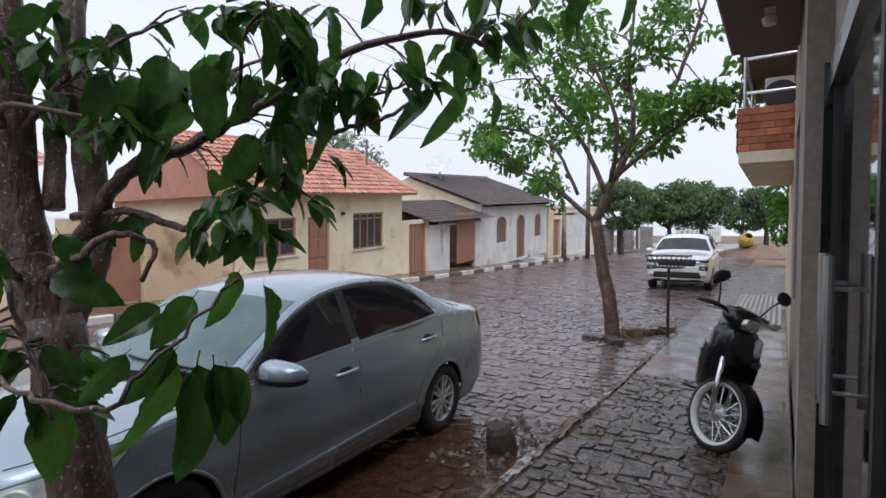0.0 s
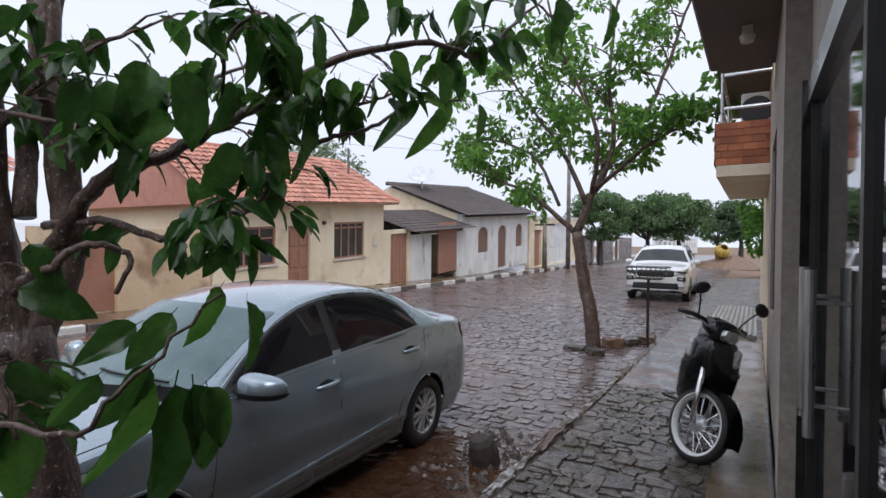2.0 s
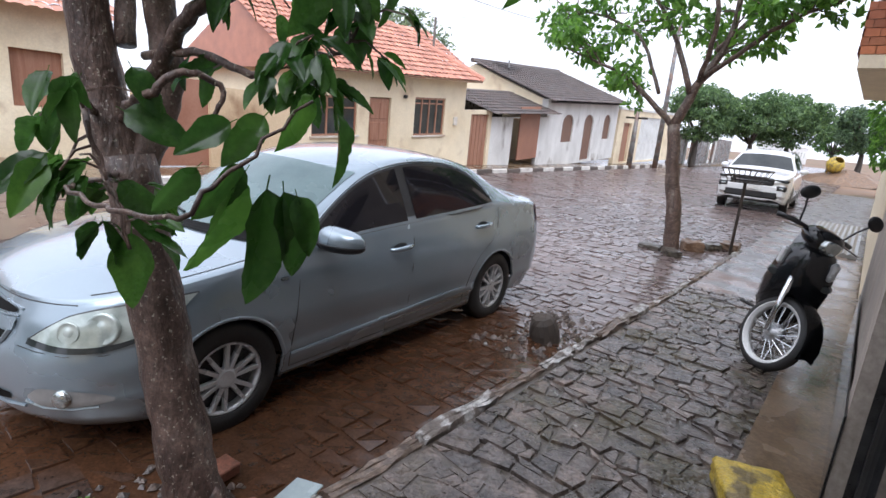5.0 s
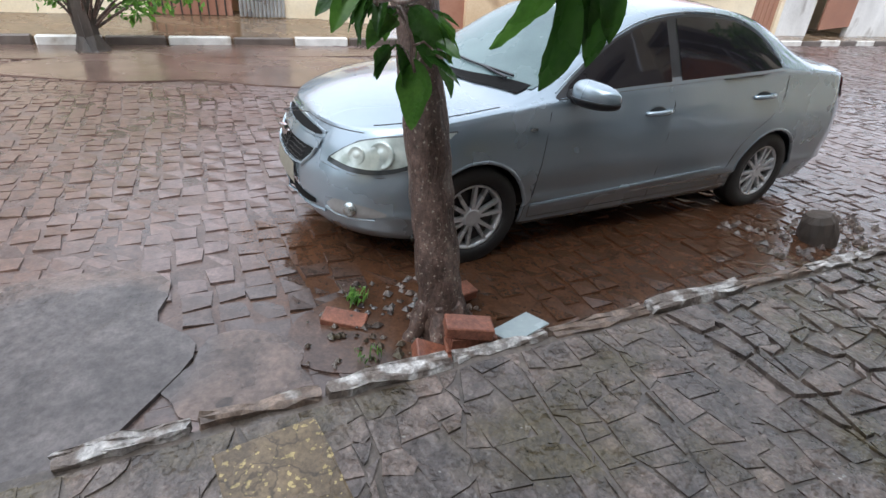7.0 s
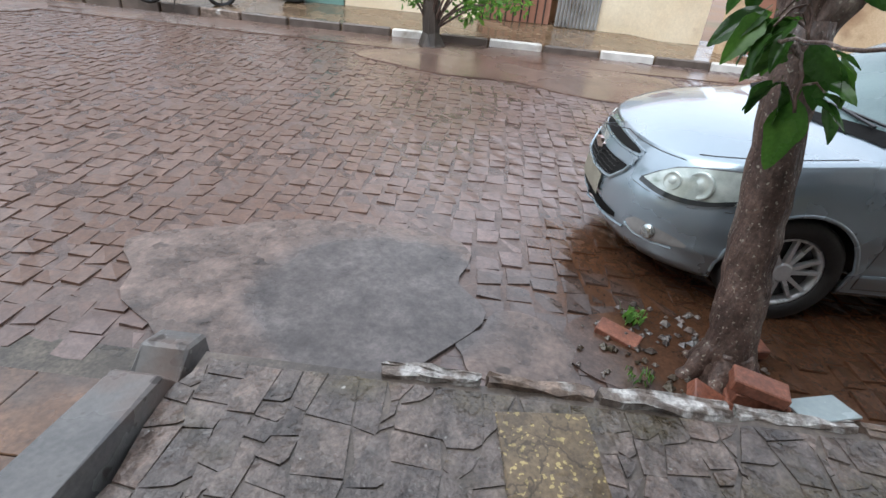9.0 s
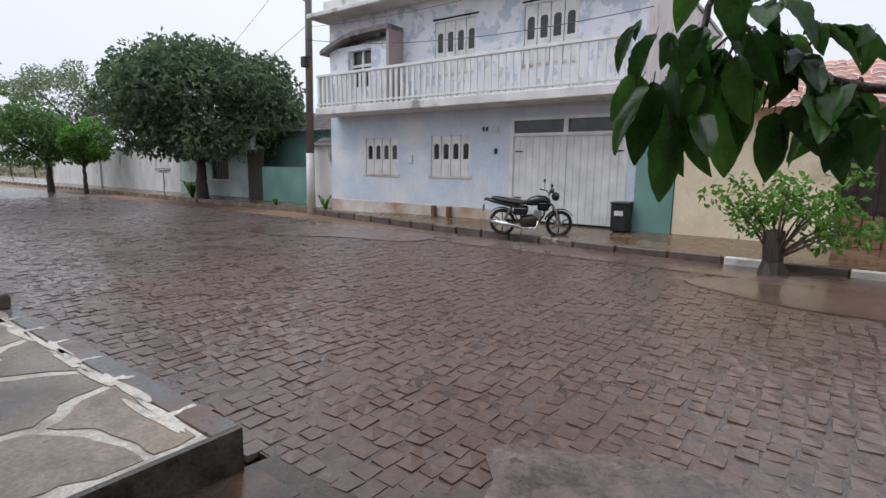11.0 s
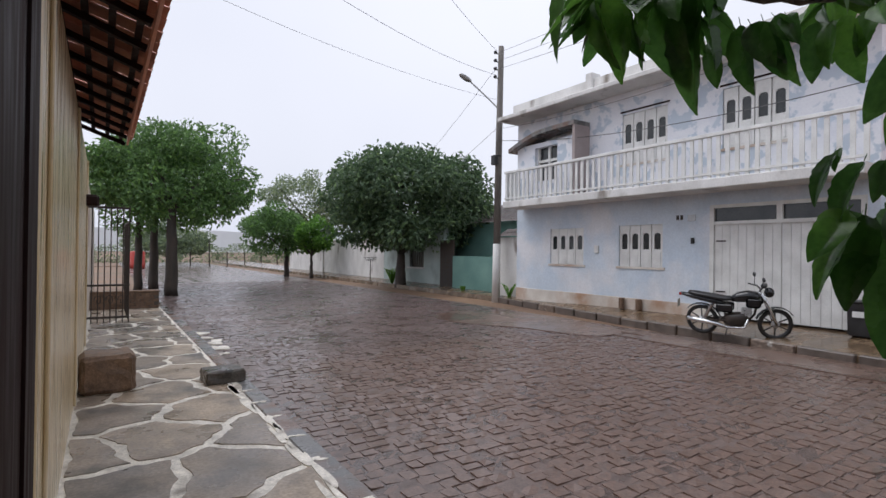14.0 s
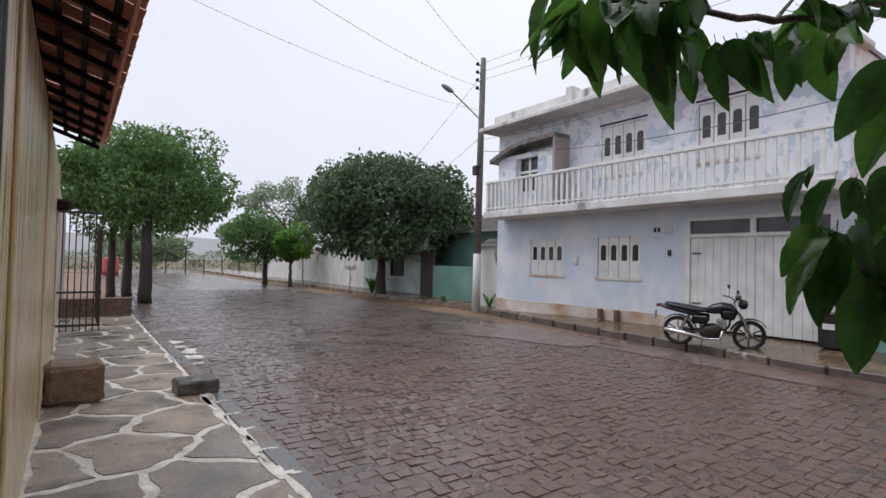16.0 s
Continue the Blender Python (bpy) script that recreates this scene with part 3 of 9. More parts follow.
# ---- ground, road, pavements ----
RND = random.Random(11)
tagged(part("ground", boxbm(-400, 400, -420, 420, -1.0, -0.06), earth_m), "wet red earth spreading to the horizon", "ground", kind="structure")
road = tagged(part("road", boxbm(-10.0, -0.96, -75, 90, -0.5, -0.004), bed_m), "street of wet reddish cobblestones with muddy joints", "road", kind="structure")


def west_kerb(y):
    """The far kerb's x: it bends back towards the lamp pole."""
    if y < -4:
        return -9.85 + (y + 4) * 0.155 if y > -15.5 else -11.63
    return -9.85 if y < 14 else -9.85 - (y - 14) * 0.03


pav = bmesh.new()
prev = None
for y in [-75, -40, -22, -15.5] + list(range(-15, 16)) + [22, 30, 40, 60, 90]:
    k = west_kerb(y)
    back = -11.9 if k > -11 else k - 1.5
    fz = 0.34 if y < 4 else 0.24
    cur = [bm_v for bm_v in (pav.verts.new((k, y, -0.1)), pav.verts.new((k - 0.02, y, 0.13)), pav.verts.new((back - 0.4, y, fz)), pav.verts.new((back - 0.4, y, -0.1)))]
    if prev:
        for a in range(3):
            pav.faces.new((prev[a], prev[a + 1], cur[a + 1], cur[a]))
    prev = cur
tagged(part("pavement_west", pav, runoff_m), "sloping muddy wet concrete pavement before the houses", "pavement", kind="structure")



def sunk(y):
    """The pavement's height: it sinks towards the street's far end."""
    return 0.105 - 0.02 * max(0.0, min(y, 7.0) - 1.5)


def strip(x0, x1, lift):
    bm = bmesh.new()
    prism(bm, [(-0.92, -0.4), (-0.92, sunk(-1) + lift), (1.5, sunk(1.5) + lift), (7.0, sunk(7) + lift), (30, sunk(7) + lift), (30, -0.4)], 0, x0, x1)
    return bm


tagged(part("pavement_east", strip(-0.96, 0.75, 0.0), flag_bed_m), "uneven wet stone pavement beside the shop", "pavement", kind="structure")
bm = bmesh.new()
prism(bm, [(2.7, 0.0), (2.7, sunk(2.7) + 0.022), (7.0, sunk(7) + 0.022), (11.0, sunk(7) + 0.022), (11.0, -0.1)], 0, 0.2, 0.74)
tagged(part("runoff_strip", bm, runoff_m), "strip of muddy wet concrete along the shop wall", "pavement strip", kind="structure")
bm = bmesh.new()
prism(bm, [(6.68, -0.2), (6.68, sunk(6.68) + 0.012), (7.0, sunk(7) + 0.014), (14.0, sunk(7) + 0.014), (14.0, -0.2)], 0, -0.93, 0.2)
tagged(part("pavement_smooth", bm, concrete_m), "smooth wet concrete pavement beyond the stones", "pavement", kind="structure")
tagged(part("road_south_end", boxbm(-40, 30, -95, -60, -0.4, -0.02), earth_m), "muddy track at the end of the street", "road", kind="structure")

# ramp between the low walls
prism_bm = bmesh.new()
prism(prism_bm, [(-1.05, -0.3), (-1.05, -0.005), (-0.86, 0.012), (0.95, 0.1), (0.95, -0.3)], 1, -2.73, -0.92)
ramp = tagged(part("ramp", prism_bm, dark_concrete_m), "low terracotta-tiled entrance ramp stained by rain", "ramp", kind="structure")

slab = tagged(part("pavement_raised", boxbm(-0.62, 0.95, -15.6, -2.75, -0.3, 0.262), slab_joint_m), "raised crazy-paved pavement with white joints", "pavement", kind="structure")
edge = tagged(part("pavement_edge", boxbm(-0.8, -0.62, -15.6, -2.73, -0.3, 0.268, bevel=0.015), concrete_m), "grey wet concrete edge of the raised pavement", "kerb", kind="structure")
tagged(part("pavement_end_wall", boxbm(-0.79, 0.9, -2.752, -2.71, -0.3, 0.262), dark_concrete_m), "dark wet concrete end of the raised pavement", "low wall", kind="structure")


def low_wall():
    t = thing("low_ramp_wall", Matrix(), "low notched wet concrete wall beside the ramp", "low wall")
    bm = bmesh.new()
    prism(bm, [(-1.05, -0.1), (-1.03, 0.13), (-0.9, 0.17), (-0.8, 0.07), (-0.74, 0.19), (-0.2, 0.24), (0.6, 0.24), (0.6, -0.1)], 1, -1.13, -0.95)
    bmesh.ops.bevel(bm, geom=bm.edges[:], offset=0.012, segments=1, affect='EDGES')
    part("wall_body", bm, concrete_m, t)


low_wall()


# concrete repair patch in the gutter
SHEETS = []


def ragged_sheet(name, cx, cy, rx, ry, z0, z1, material, label, category, seed, wob=0.22):
    SHEETS.append((cx, cy, rx, ry))
    rnd = random.Random(seed)
    ph = [rnd.uniform(0, 6.28) for _ in range(6)]
    outline = []
    for k in range(40):
        a = 2 * math.pi * k / 40
        r = 1 + sum(wob / (i + 1) * math.sin((i + 2) * a + ph[i]) for i in range(6)) * 0.6
        outline.append((cx + rx * r * math.cos(a), cy + ry * r * math.sin(a)))
    bm = bmesh.new()
    prism(bm, outline, 2, z0, z1)
    return tagged(part(name, bm, material), label, category, kind="structure")


ragged_sheet("road_patch", -1.62, -0.75, 0.6, 1.05, -0.05, 0.015, patch_m, "smooth grey concrete repair patch smeared with red mud", "road patch", 4, 0.3)
ragged_sheet("road_patch", -1.28, 0.3, 0.24, 0.3, -0.05, 0.011, patch_m, "broken wet concrete beside the kerb", "road patch", 8, 0.3)
ragged_sheet("flood_water", -9.2, -1.5, 0.62, 8.0, -0.05, 0.016, flood_m, "muddy rainwater standing along the far kerb", "puddle", 14, 0.3)
ragged_sheet("flood_water", -7.6, 1.0, 1.1, 2.6, -0.05, 0.015, flood_m, "shallow sheet of muddy rainwater on the street", "puddle", 15, 0.35)
ragged_sheet("flood_water", -8.5, -10.5, 1.2, 3.0, -0.05, 0.015, flood_m, "shallow muddy water before the blue house", "puddle", 16, 0.35)
for k_ in range(5):
    ragged_sheet("lime_splash", -1.0 - 0.09 * (k_ % 3), -9.6 - k_ * 0.62, 0.13 + 0.07 * (k_ % 2), 0.12 + 0.08 * (k_ % 3), -0.02, 0.02, slab_joint_m, "splash of white lime at the road edge", "lime splash", 60 + k_, 0.5)
lime_rnd = random.Random(77)
for k_ in range(7):
    ragged_sheet("lime_smear", -0.585 + lime_rnd.uniform(-0.03, 0.03), -3.1 - k_ * 0.62 - lime_rnd.uniform(0, 0.2), lime_rnd.uniform(0.03, 0.055), lime_rnd.uniform(0.22, 0.42), 0.25, 0.273, slab_joint_m, "smear of cream lime along the pavement edge", "lime smear", 80 + k_, 0.75)
    ragged_sheet("lime_smear", -0.66 + lime_rnd.uniform(-0.02, 0.03), -3.0 - k_ * 0.6 - lime_rnd.uniform(0, 0.3), lime_rnd.uniform(0.05, 0.085), lime_rnd.uniform(0.015, 0.035), 0.25, 0.2715, slab_joint_m, "thin cream lime run over the pavement edge", "lime smear", 180 + k_, 0.75)
ragged_sheet("tree_pit", -1.4, 0.95, 0.36, 0.4, -0.1, 0.007, bed_m, "dark earth round the tree foot", "earth", 6)


# ---- houses across the street ----
def window_shutters(parent, x, y0, y1, z0, z1, leaves=4, frame_t=0.05):
    """White wooden window of arched leaves with dark panes."""
    w = part("window", boxbm(x - 0.06, x + 0.02, y0 - frame_t, y1 + frame_t, z1, z1 + 0.06), white_m, parent, "white wooden window of four arched leaves")
    part("sill", boxbm(x - 0.05, x + 0.06, y0 - 0.07, y1 + 0.07, z0 - 0.06, z0), plinth_m, w)
    step = (y1 - y0) / leaves
    for k in range(leaves):
        a, b = y0 + k * step + 0.012, y0 + (k + 1) * step - 0.012
        zm = z0 + (z1 - z0) * 0.42
        zt = z1 - (z1 - z0) * 0.2
        bm = bmesh.new()
        holed(bm, x - 0.05, x, a, b, z0, z1, [(a + 0.065, b - 0.065, zm, zt)])
        box(bm, x, x + 0.012, a + 0.06, b - 0.06, z0 + 0.06, zm - 0.07)
        leaf = part("leaf", bm, white_m, w)
        bm = bmesh.new()
        ov = [(a + 0.06, zm - 0.005), (b - 0.06, zm - 0.005)]
        cyy, rr = (a + b) / 2, (b - a) / 2 - 0.06
        ov += [(cyy + rr * math.cos(t * math.pi / 6), zt - rr * 0.9 + rr * math.sin(t * math.pi / 6)) for t in range(7)]
        prism(bm, ov, 0, x - 0.035, x - 0.028)
        part("pane", bm, dark_glass_m, w)
        bm = bmesh.new()
        for s in (-1, 1):
            arc = [(cyy + s * rr * math.cos(t * math.pi / 12), zt - rr * 0.9 + rr * math.sin(t * math.pi / 12)) for t in range(7)]
            prism(bm, arc + [(cyy + s * 0.001, zt + 0.002), (cyy + s * (rr + 0.006), zt + 0.002)], 0, x - 0.045, x - 0.002)
        part("arch", bm, white_m, w)
    return w


def blue_house():
    h = thing("two_storey_house", pose(0, 0, 0), "two-storey house with faded blue lower wall and white balcony", "house")
    X, Y0, Y1 = -11.65, -14.25, -3.95
    bm = bmesh.new()
    holed(bm, X - 0.25, X, Y0, Y1, 0.1, 3.28, [(-12.6, -11.2, 1.43, 2.56), (-9.9, -8.52, 1.43, 2.58), (-7.25, -4.15, 0.1, 2.98)])
    part("lower_wall", bm, blue_wall_m, h)
    bm = bmesh.new()
    holed(bm, X - 0.25, X, Y0, Y1, 3.5, 6.35, [(-9.82, -8.41, 4.3, 5.7), (-6.97, -5.54, 4.3, 5.72)])
    part("upper_wall", bm, upper_wall_m, h, "white upper wall with flaking bluish paint")
    bm = bmesh.new()
    box(bm, X - 9, X - 0.25, Y0, Y0 + 0.2, 0.1, 6.35)
    box(bm, X - 9, X - 0.25, Y1 - 0.2, Y1, 0.1, 6.35)
    box(bm, X - 9, X - 8.8, Y0 + 0.2, Y1 - 0.2, 0.1, 6.35)
    part("side_wall", bm, dirty_white_m, h)
    part("plinth", boxbm(X, X + 0.03, Y0, -7.3, 0.1, 0.56, bevel=0.008), plinth_m, h, "whitish plinth stained by mud")
    for y0, y1, z0, z1 in ((-12.6, -11.2, 1.43, 2.56), (-9.9, -8.52, 1.43, 2.58)):
        window_shutters(h, X - 0.03, y0, y1, z0, z1)
    for y0, y1, z0, z1 in ((-9.82, -8.41, 4.3, 5.7), (-6.97, -5.54, 4.3, 5.72)):
        window_shutters(h, X - 0.03, y0, y1, z0, z1)
        part("surround", boxbm(X, X + 0.02, y0 - 0.06, y1 + 0.06, z1 + 0.06, z1 + 0.1), dark_wood_m, h)
    # garage door
    g = part("garage_door", boxbm(X - 0.1, X + 0.02, -7.25, -7.15, 0.3, 2.98), white_m, h, "white boarded double garage door")
    part("door_frame", boxbm(X - 0.1, X + 0.02, -4.25, -4.15, 0.3, 2.98), white_m, g)
    part("door_frame", boxbm(X - 0.1, X + 0.021, -7.15, -4.25, 2.9, 2.98), white_m, g)
    part("transom_bar", boxbm(X - 0.1, X + 0.021, -7.15, -4.25, 2.5, 2.58), white_m, g)
    part("mullion", boxbm(X - 0.1, X + 0.019, -5.76, -5.64, 2.58, 2.9), white_m, g)
    for a, b in ((-7.15, -5.76), (-5.64, -4.25)):
        part("transom_pane", boxbm(X - 0.06, X - 0.05, a, b, 2.58, 2.9), dark_glass_m, g)
    y = -7.15
    while y < -4.26:
        w = min(0.185, -4.25 - y)
        part("board", boxbm(X - 0.07, X - 0.03 + RND.uniform(0, 0.004), y + 0.004, y + w - 0.004, 0.33, 2.5), white_m, g)
        y += 0.185
    part("meeting_strip", boxbm(X - 0.03, X - 0.005, -5.73, -5.67, 0.33, 2.5), white_m, g)
    for y in (-7.1, -4.45):
        for z in (0.9, 2.1):
            part("hinge", boxbm(X - 0.025, X - 0.01, y, y + 0.22, z, z + 0.03), iron_m, g)
    # numerals become bars; meters
    for y in (-8.13, -8.02):
        part("number_bar", boxbm(X, X + 0.012, y, y + 0.07, 2.66, 2.78), iron_m, h)
    part("sign_plate", boxbm(X, X + 0.015, -7.82, -7.62, 2.62, 2.78), galv_m, h)
    part("meter_box", boxbm(X, X + 0.06, -10.75, -10.6, 1.8, 2.02, bevel=0.01), white_m, h)
    part("bell_box", boxbm(X, X + 0.05, -7.72, -7.64, 2.05, 2.2, bevel=0.01), black_m, h)
    # balcony
    part("balcony_slab", boxbm(-12.0, -10.72, -13.95, -3.9, 3.28, 3.5, bevel=0.015), dirty_white_m, h, "white balcony slab stained with rust")
    r = part("top_rail", boxbm(-10.86, -10.76, -13.93, -3.9, 4.44, 4.52, bevel=0.01), white_m, h)
    part("bottom_rail", boxbm(-10.85, -10.77, -13.93, -3.9, 3.58, 3.63), white_m, r)
    n = 48
    for k in range(n + 1):
        y = -13.9 + k * (9.95 / n)
        part("baluster", boxbm(-10.835, -10.795, y, y + 0.085, 3.5, 4.44), white_m, r)
    for k in range(4):
        x = -11.55 + k * 0.2
        part("baluster", boxbm(x, x + 0.085, -13.9, -13.86, 3.5, 4.44), white_m, r)
    part("end_rail", boxbm(-11.6, -10.86, -13.92, -13.84, 4.44, 4.52), white_m, r)
    # small projecting bay with an arched hood
    bm = bmesh.new()
    holed(bm, -11.64, -11.2, -13.75, -11.1, 3.5, 5.35, [(-12.9, -11.9, 4.1, 5.2)])
    bay = part("bay", bm, upper_wall_m, h, "projecting bay with an arched concrete hood")
    part("bay_window", boxbm(-11.42, -11.4, -12.9, -11.9, 4.1, 5.2), dark_glass_m, bay)
    for y in (-12.9, -12.42, -11.97):
        part("bay_window_bar", boxbm(-11.4, -11.33, y, y + 0.07, 4.1, 5.2), white_m, bay)
    part("bay_window_bar", boxbm(-11.4, -11.335, -12.9, -11.9, 4.72, 4.8), white_m, bay)
    arc = [(-13.95 + k * 0.3, 5.3 + 0.42 * math.sin(min(1, k / 6) * math.pi / 2)) for k in range(7)] + [(-11.0, 5.74)]
    bm = bmesh.new()
    prism(bm, arc + [(p[0], p[1] - 0.13) for p in arc[::-1]], 0, -11.64, -10.95)
    part("hood", bm, concrete_m, bay)
    part("bay_cheek", boxbm(-11.64, -11.0, -11.1, -11.0, 3.5, 5.62), cheek_m, bay, "dull pinkish side cheek")
    # roof edge
    part("cornice", boxbm(-12.6, -10.85, -14.45, -3.8, 6.33, 6.47, bevel=0.02), dirty_white_m, h, "projecting concrete roof edge streaked with mould")
    part("parapet", boxbm(-11.7, -11.45, -14.3, -3.9, 6.47, 6.95), dirty_white_m, h, "low roof parapet streaked with mould")
    part("parapet_post", boxbm(-11.75, -11.36, -10.95, -10.7, 6.47, 7.14, bevel=0.02), dirty_white_m, h)
    part("roof", boxbm(-20.5, -11.7, -14.3, -3.9, 6.35, 6.45), dark_concrete_m, h)
    for y in (-9.75, -9.2):
        part("foot_block", boxbm(-11.6, -11.45, y, y + 0.12, 0.25, 0.56, bevel=0.02), stone_block_m, h)


blue_house()


def street_wall(name, label, category, x, y0, y1, z0, z1, material, holes=(), thick=0.22):
    t = thing(name, Matrix(), label, category)
    bm = bmesh.new()
    holed(bm, x - thick, x, y0, y1, z0, z1, list(holes))
    part("wall", bm, material, t)
    return t


# narrow yard wall and the green house beyond the lamp pole
t = street_wall("yard_wall", "narrow whitewashed yard wall with a tiled coping", "wall", -11.95, -15.6, -14.27, 0.1, 2.35, dirty_white_m)
roof_tiles("coping", (-11.85, -15.6, 2.35), (0, 1.33, 0), (-0.5, 0, 0.3), tile_dark_m, t, 2, 7)
t = street_wall("green_house", "low teal-green house under the mango tree", "house", -12.35, -19.3, -15.65, 0.1, 1.6, teal_m)
bm = bmesh.new()
holed(bm, -12.85, -12.6, -26.5, -20.42, 0.1, 3.05, [(-23.6, -22.2, 1.0, 2.35)])
part("street_front", bm, pale_teal_m, t, "pale teal street front with a barred window")
part("front_window", boxbm(-12.76, -12.72, -23.6, -22.2, 1.0, 2.35), dark_glass_m, t)
for k in range(7):
    part("window_bar", boxbm(-12.66, -12.63, -23.55 + k * 0.21, -23.52 + k * 0.21, 1.0, 2.35), iron_m, t)
part("front_sill", boxbm(-12.62, -12.5, -23.7, -22.1, 0.92, 1.0), dirty_white_m, t)
part("gate", boxbm(-12.45, -12.4, -20.4, -19.3, 0.15, 2.3), iron_m, t, "dark iron gate")
bm = bmesh.new()
holed(bm, -14.6, -14.35, -29, -16, 0.1, 3.1, [(-24.0, -22.6, 1.1, 2.3), (-18.5, -17.2, 1.1, 2.3)])
part("front_wall", bm, teal_m, t)
for a, b in ((-24.0, -22.6), (-18.5, -17.2)):
    part("window", boxbm(-14.5, -14.45, a, b, 1.1, 2.3), dark_glass_m, t)
    for k in range(6):
        y = a + (k + 0.5) * (b - a) / 6
        part("window_bar", boxbm(-14.42, -14.4, y, y + 0.03, 1.1, 2.3), iron_m, t)
roof_tiles("roof", (-13.9, -29.2, 3.1), (0, 13.4, 0), (-3.5, 0, 1.2), tile_dark_m, t, 10, 50)
part("back_wall", boxbm(-18, -17.8, -29, -16, 0.1, 4.2), teal_m, t)
t = street_wall("white_compound_wall", "long whitewashed wall closing the street's bend", "wall", -12.6, -44, -26.52, 0, 2.4, dirty_white_m, [(-36.2, -34.6, 0.0, 2.1)])
part("gate", boxbm(-12.75, -12.7, -36.2, -34.6, 0, 2.1), white_m, t, "white sheet-metal gate")
part("coping", boxbm(-12.9, -12.55, -44, -26.52, 2.4, 2.5, bevel=0.02), dirty_white_m, t)

# pilaster and cream house
t = street_wall("teal_gatepost", "weathered teal boundary panel", "wall panel", -11.6, -3.93, -3.1, 0.1, 2.35, teal_m)
t = thing("cream_house", Matrix(), "low cream house with a red tiled roof and dark open doorway", "house")
bm = bmesh.new()
holed(bm, -11.85, -11.63, -3.08, 4.5, 0.1, 2.95, [(-0.2, 1.75, 0.1, 2.5), (2.9, 3.7, 1.2, 2.2)])
part("wall", bm, cream_wall_m, t)
bm = bmesh.new()
box(bm, -15, -14.8, -3.0, 4.5, 0.1, 2.95)
box(bm, -14.8, -11.85, -3.08, -2.9, 0.1, 2.95)
box(bm, -14.8, -11.85, 4.3, 4.5, 0.1, 2.95)
part("inner_wall", bm, tan_wall_m, t)
# solid dark sheet added: it stands for the shade in the open doorway
d = part("door", boxbm(-11.78, -11.74, -0.15, 1.3, 0.9, 2.45), iron_m, t, "dark sheet with bars, standing for the open doorway's shade")
for k in range(9):
    part("grille_bar", boxbm(-11.735, -11.715, -0.12 + k * 0.16, -0.09 + k * 0.16, 0.3, 2.4), iron_m, d)
part("lower_panel", boxbm(-11.76, -11.73, -0.15, 1.3, 0.3, 0.9), rust_panel_m, d)
bm = bmesh.new()
for k in range(12):
    tube(bm, [(-11.6, 1.45 + k * 0.075, 0.3), (-11.6, 1.45 + k * 0.075, 2.45)], 0.035, 6)
part("sheet_leaf", bm, galv_m, t, "corrugated grey metal door leaf")
part("window", boxbm(-11.8, -11.76, 2.9, 3.7, 1.2, 2.2), door_wood_m, t, "closed wooden window")
roof_tiles("roof", (-11.2, -3.3, 2.85), (0, 8.1, 0), (-3.2, 0, 1.3), tile_red_m, t, 10, 38)
t = street_wall("boundary_wall", "stained tan boundary wall with a brown metal gate", "wall", -10.85, 4.6, 8.25, 0.1, 1.9, tan_wall_m, [(5.0, 6.1, 0.1, 1.9)])
part("gate", boxbm(-11.0, -10.95, 5.0, 6.1, 0.2, 2.0), rust_panel_m, t, "dark brown sheet gate")


# the cream house with the hipped roof; the street climbs past it
def climb(rate, y0):
    return lambda p: Vector((p.x, p.y, p.z + rate * (p.y - y0)))


def sash(parent, x, y0, y1, z0, z1, cols, top):
    f = part("window", boxbm(x - 0.1, x - 0.05, y0, y1, z1 - 0.06, z1), door_wood_m, parent, "brown metal window of tall panes")
    part("sill", boxbm(x - 0.06, x + 0.05, y0 - 0.06, y1 + 0.06, z0 - 0.05, z0), plinth_m, f)
    for k in range(cols + 1):
        y = y0 + k * (y1 - y0 - 0.05) / cols
        part("bar", boxbm(x - 0.1, x - 0.05, y, y + 0.05, z0, z1 - 0.06), door_wood_m, f)
    part("transom", boxbm(x - 0.099, x - 0.049, y0, y1, top, top + 0.04), door_wood_m, f)
    part("bottom_rail", boxbm(x - 0.099, x - 0.049, y0, y1, z0, z0 + 0.05), door_wood_m, f)
    part("pane", boxbm(x - 0.09, x - 0.08, y0, y1, z0, z1 - 0.06), dark_glass_m, f)


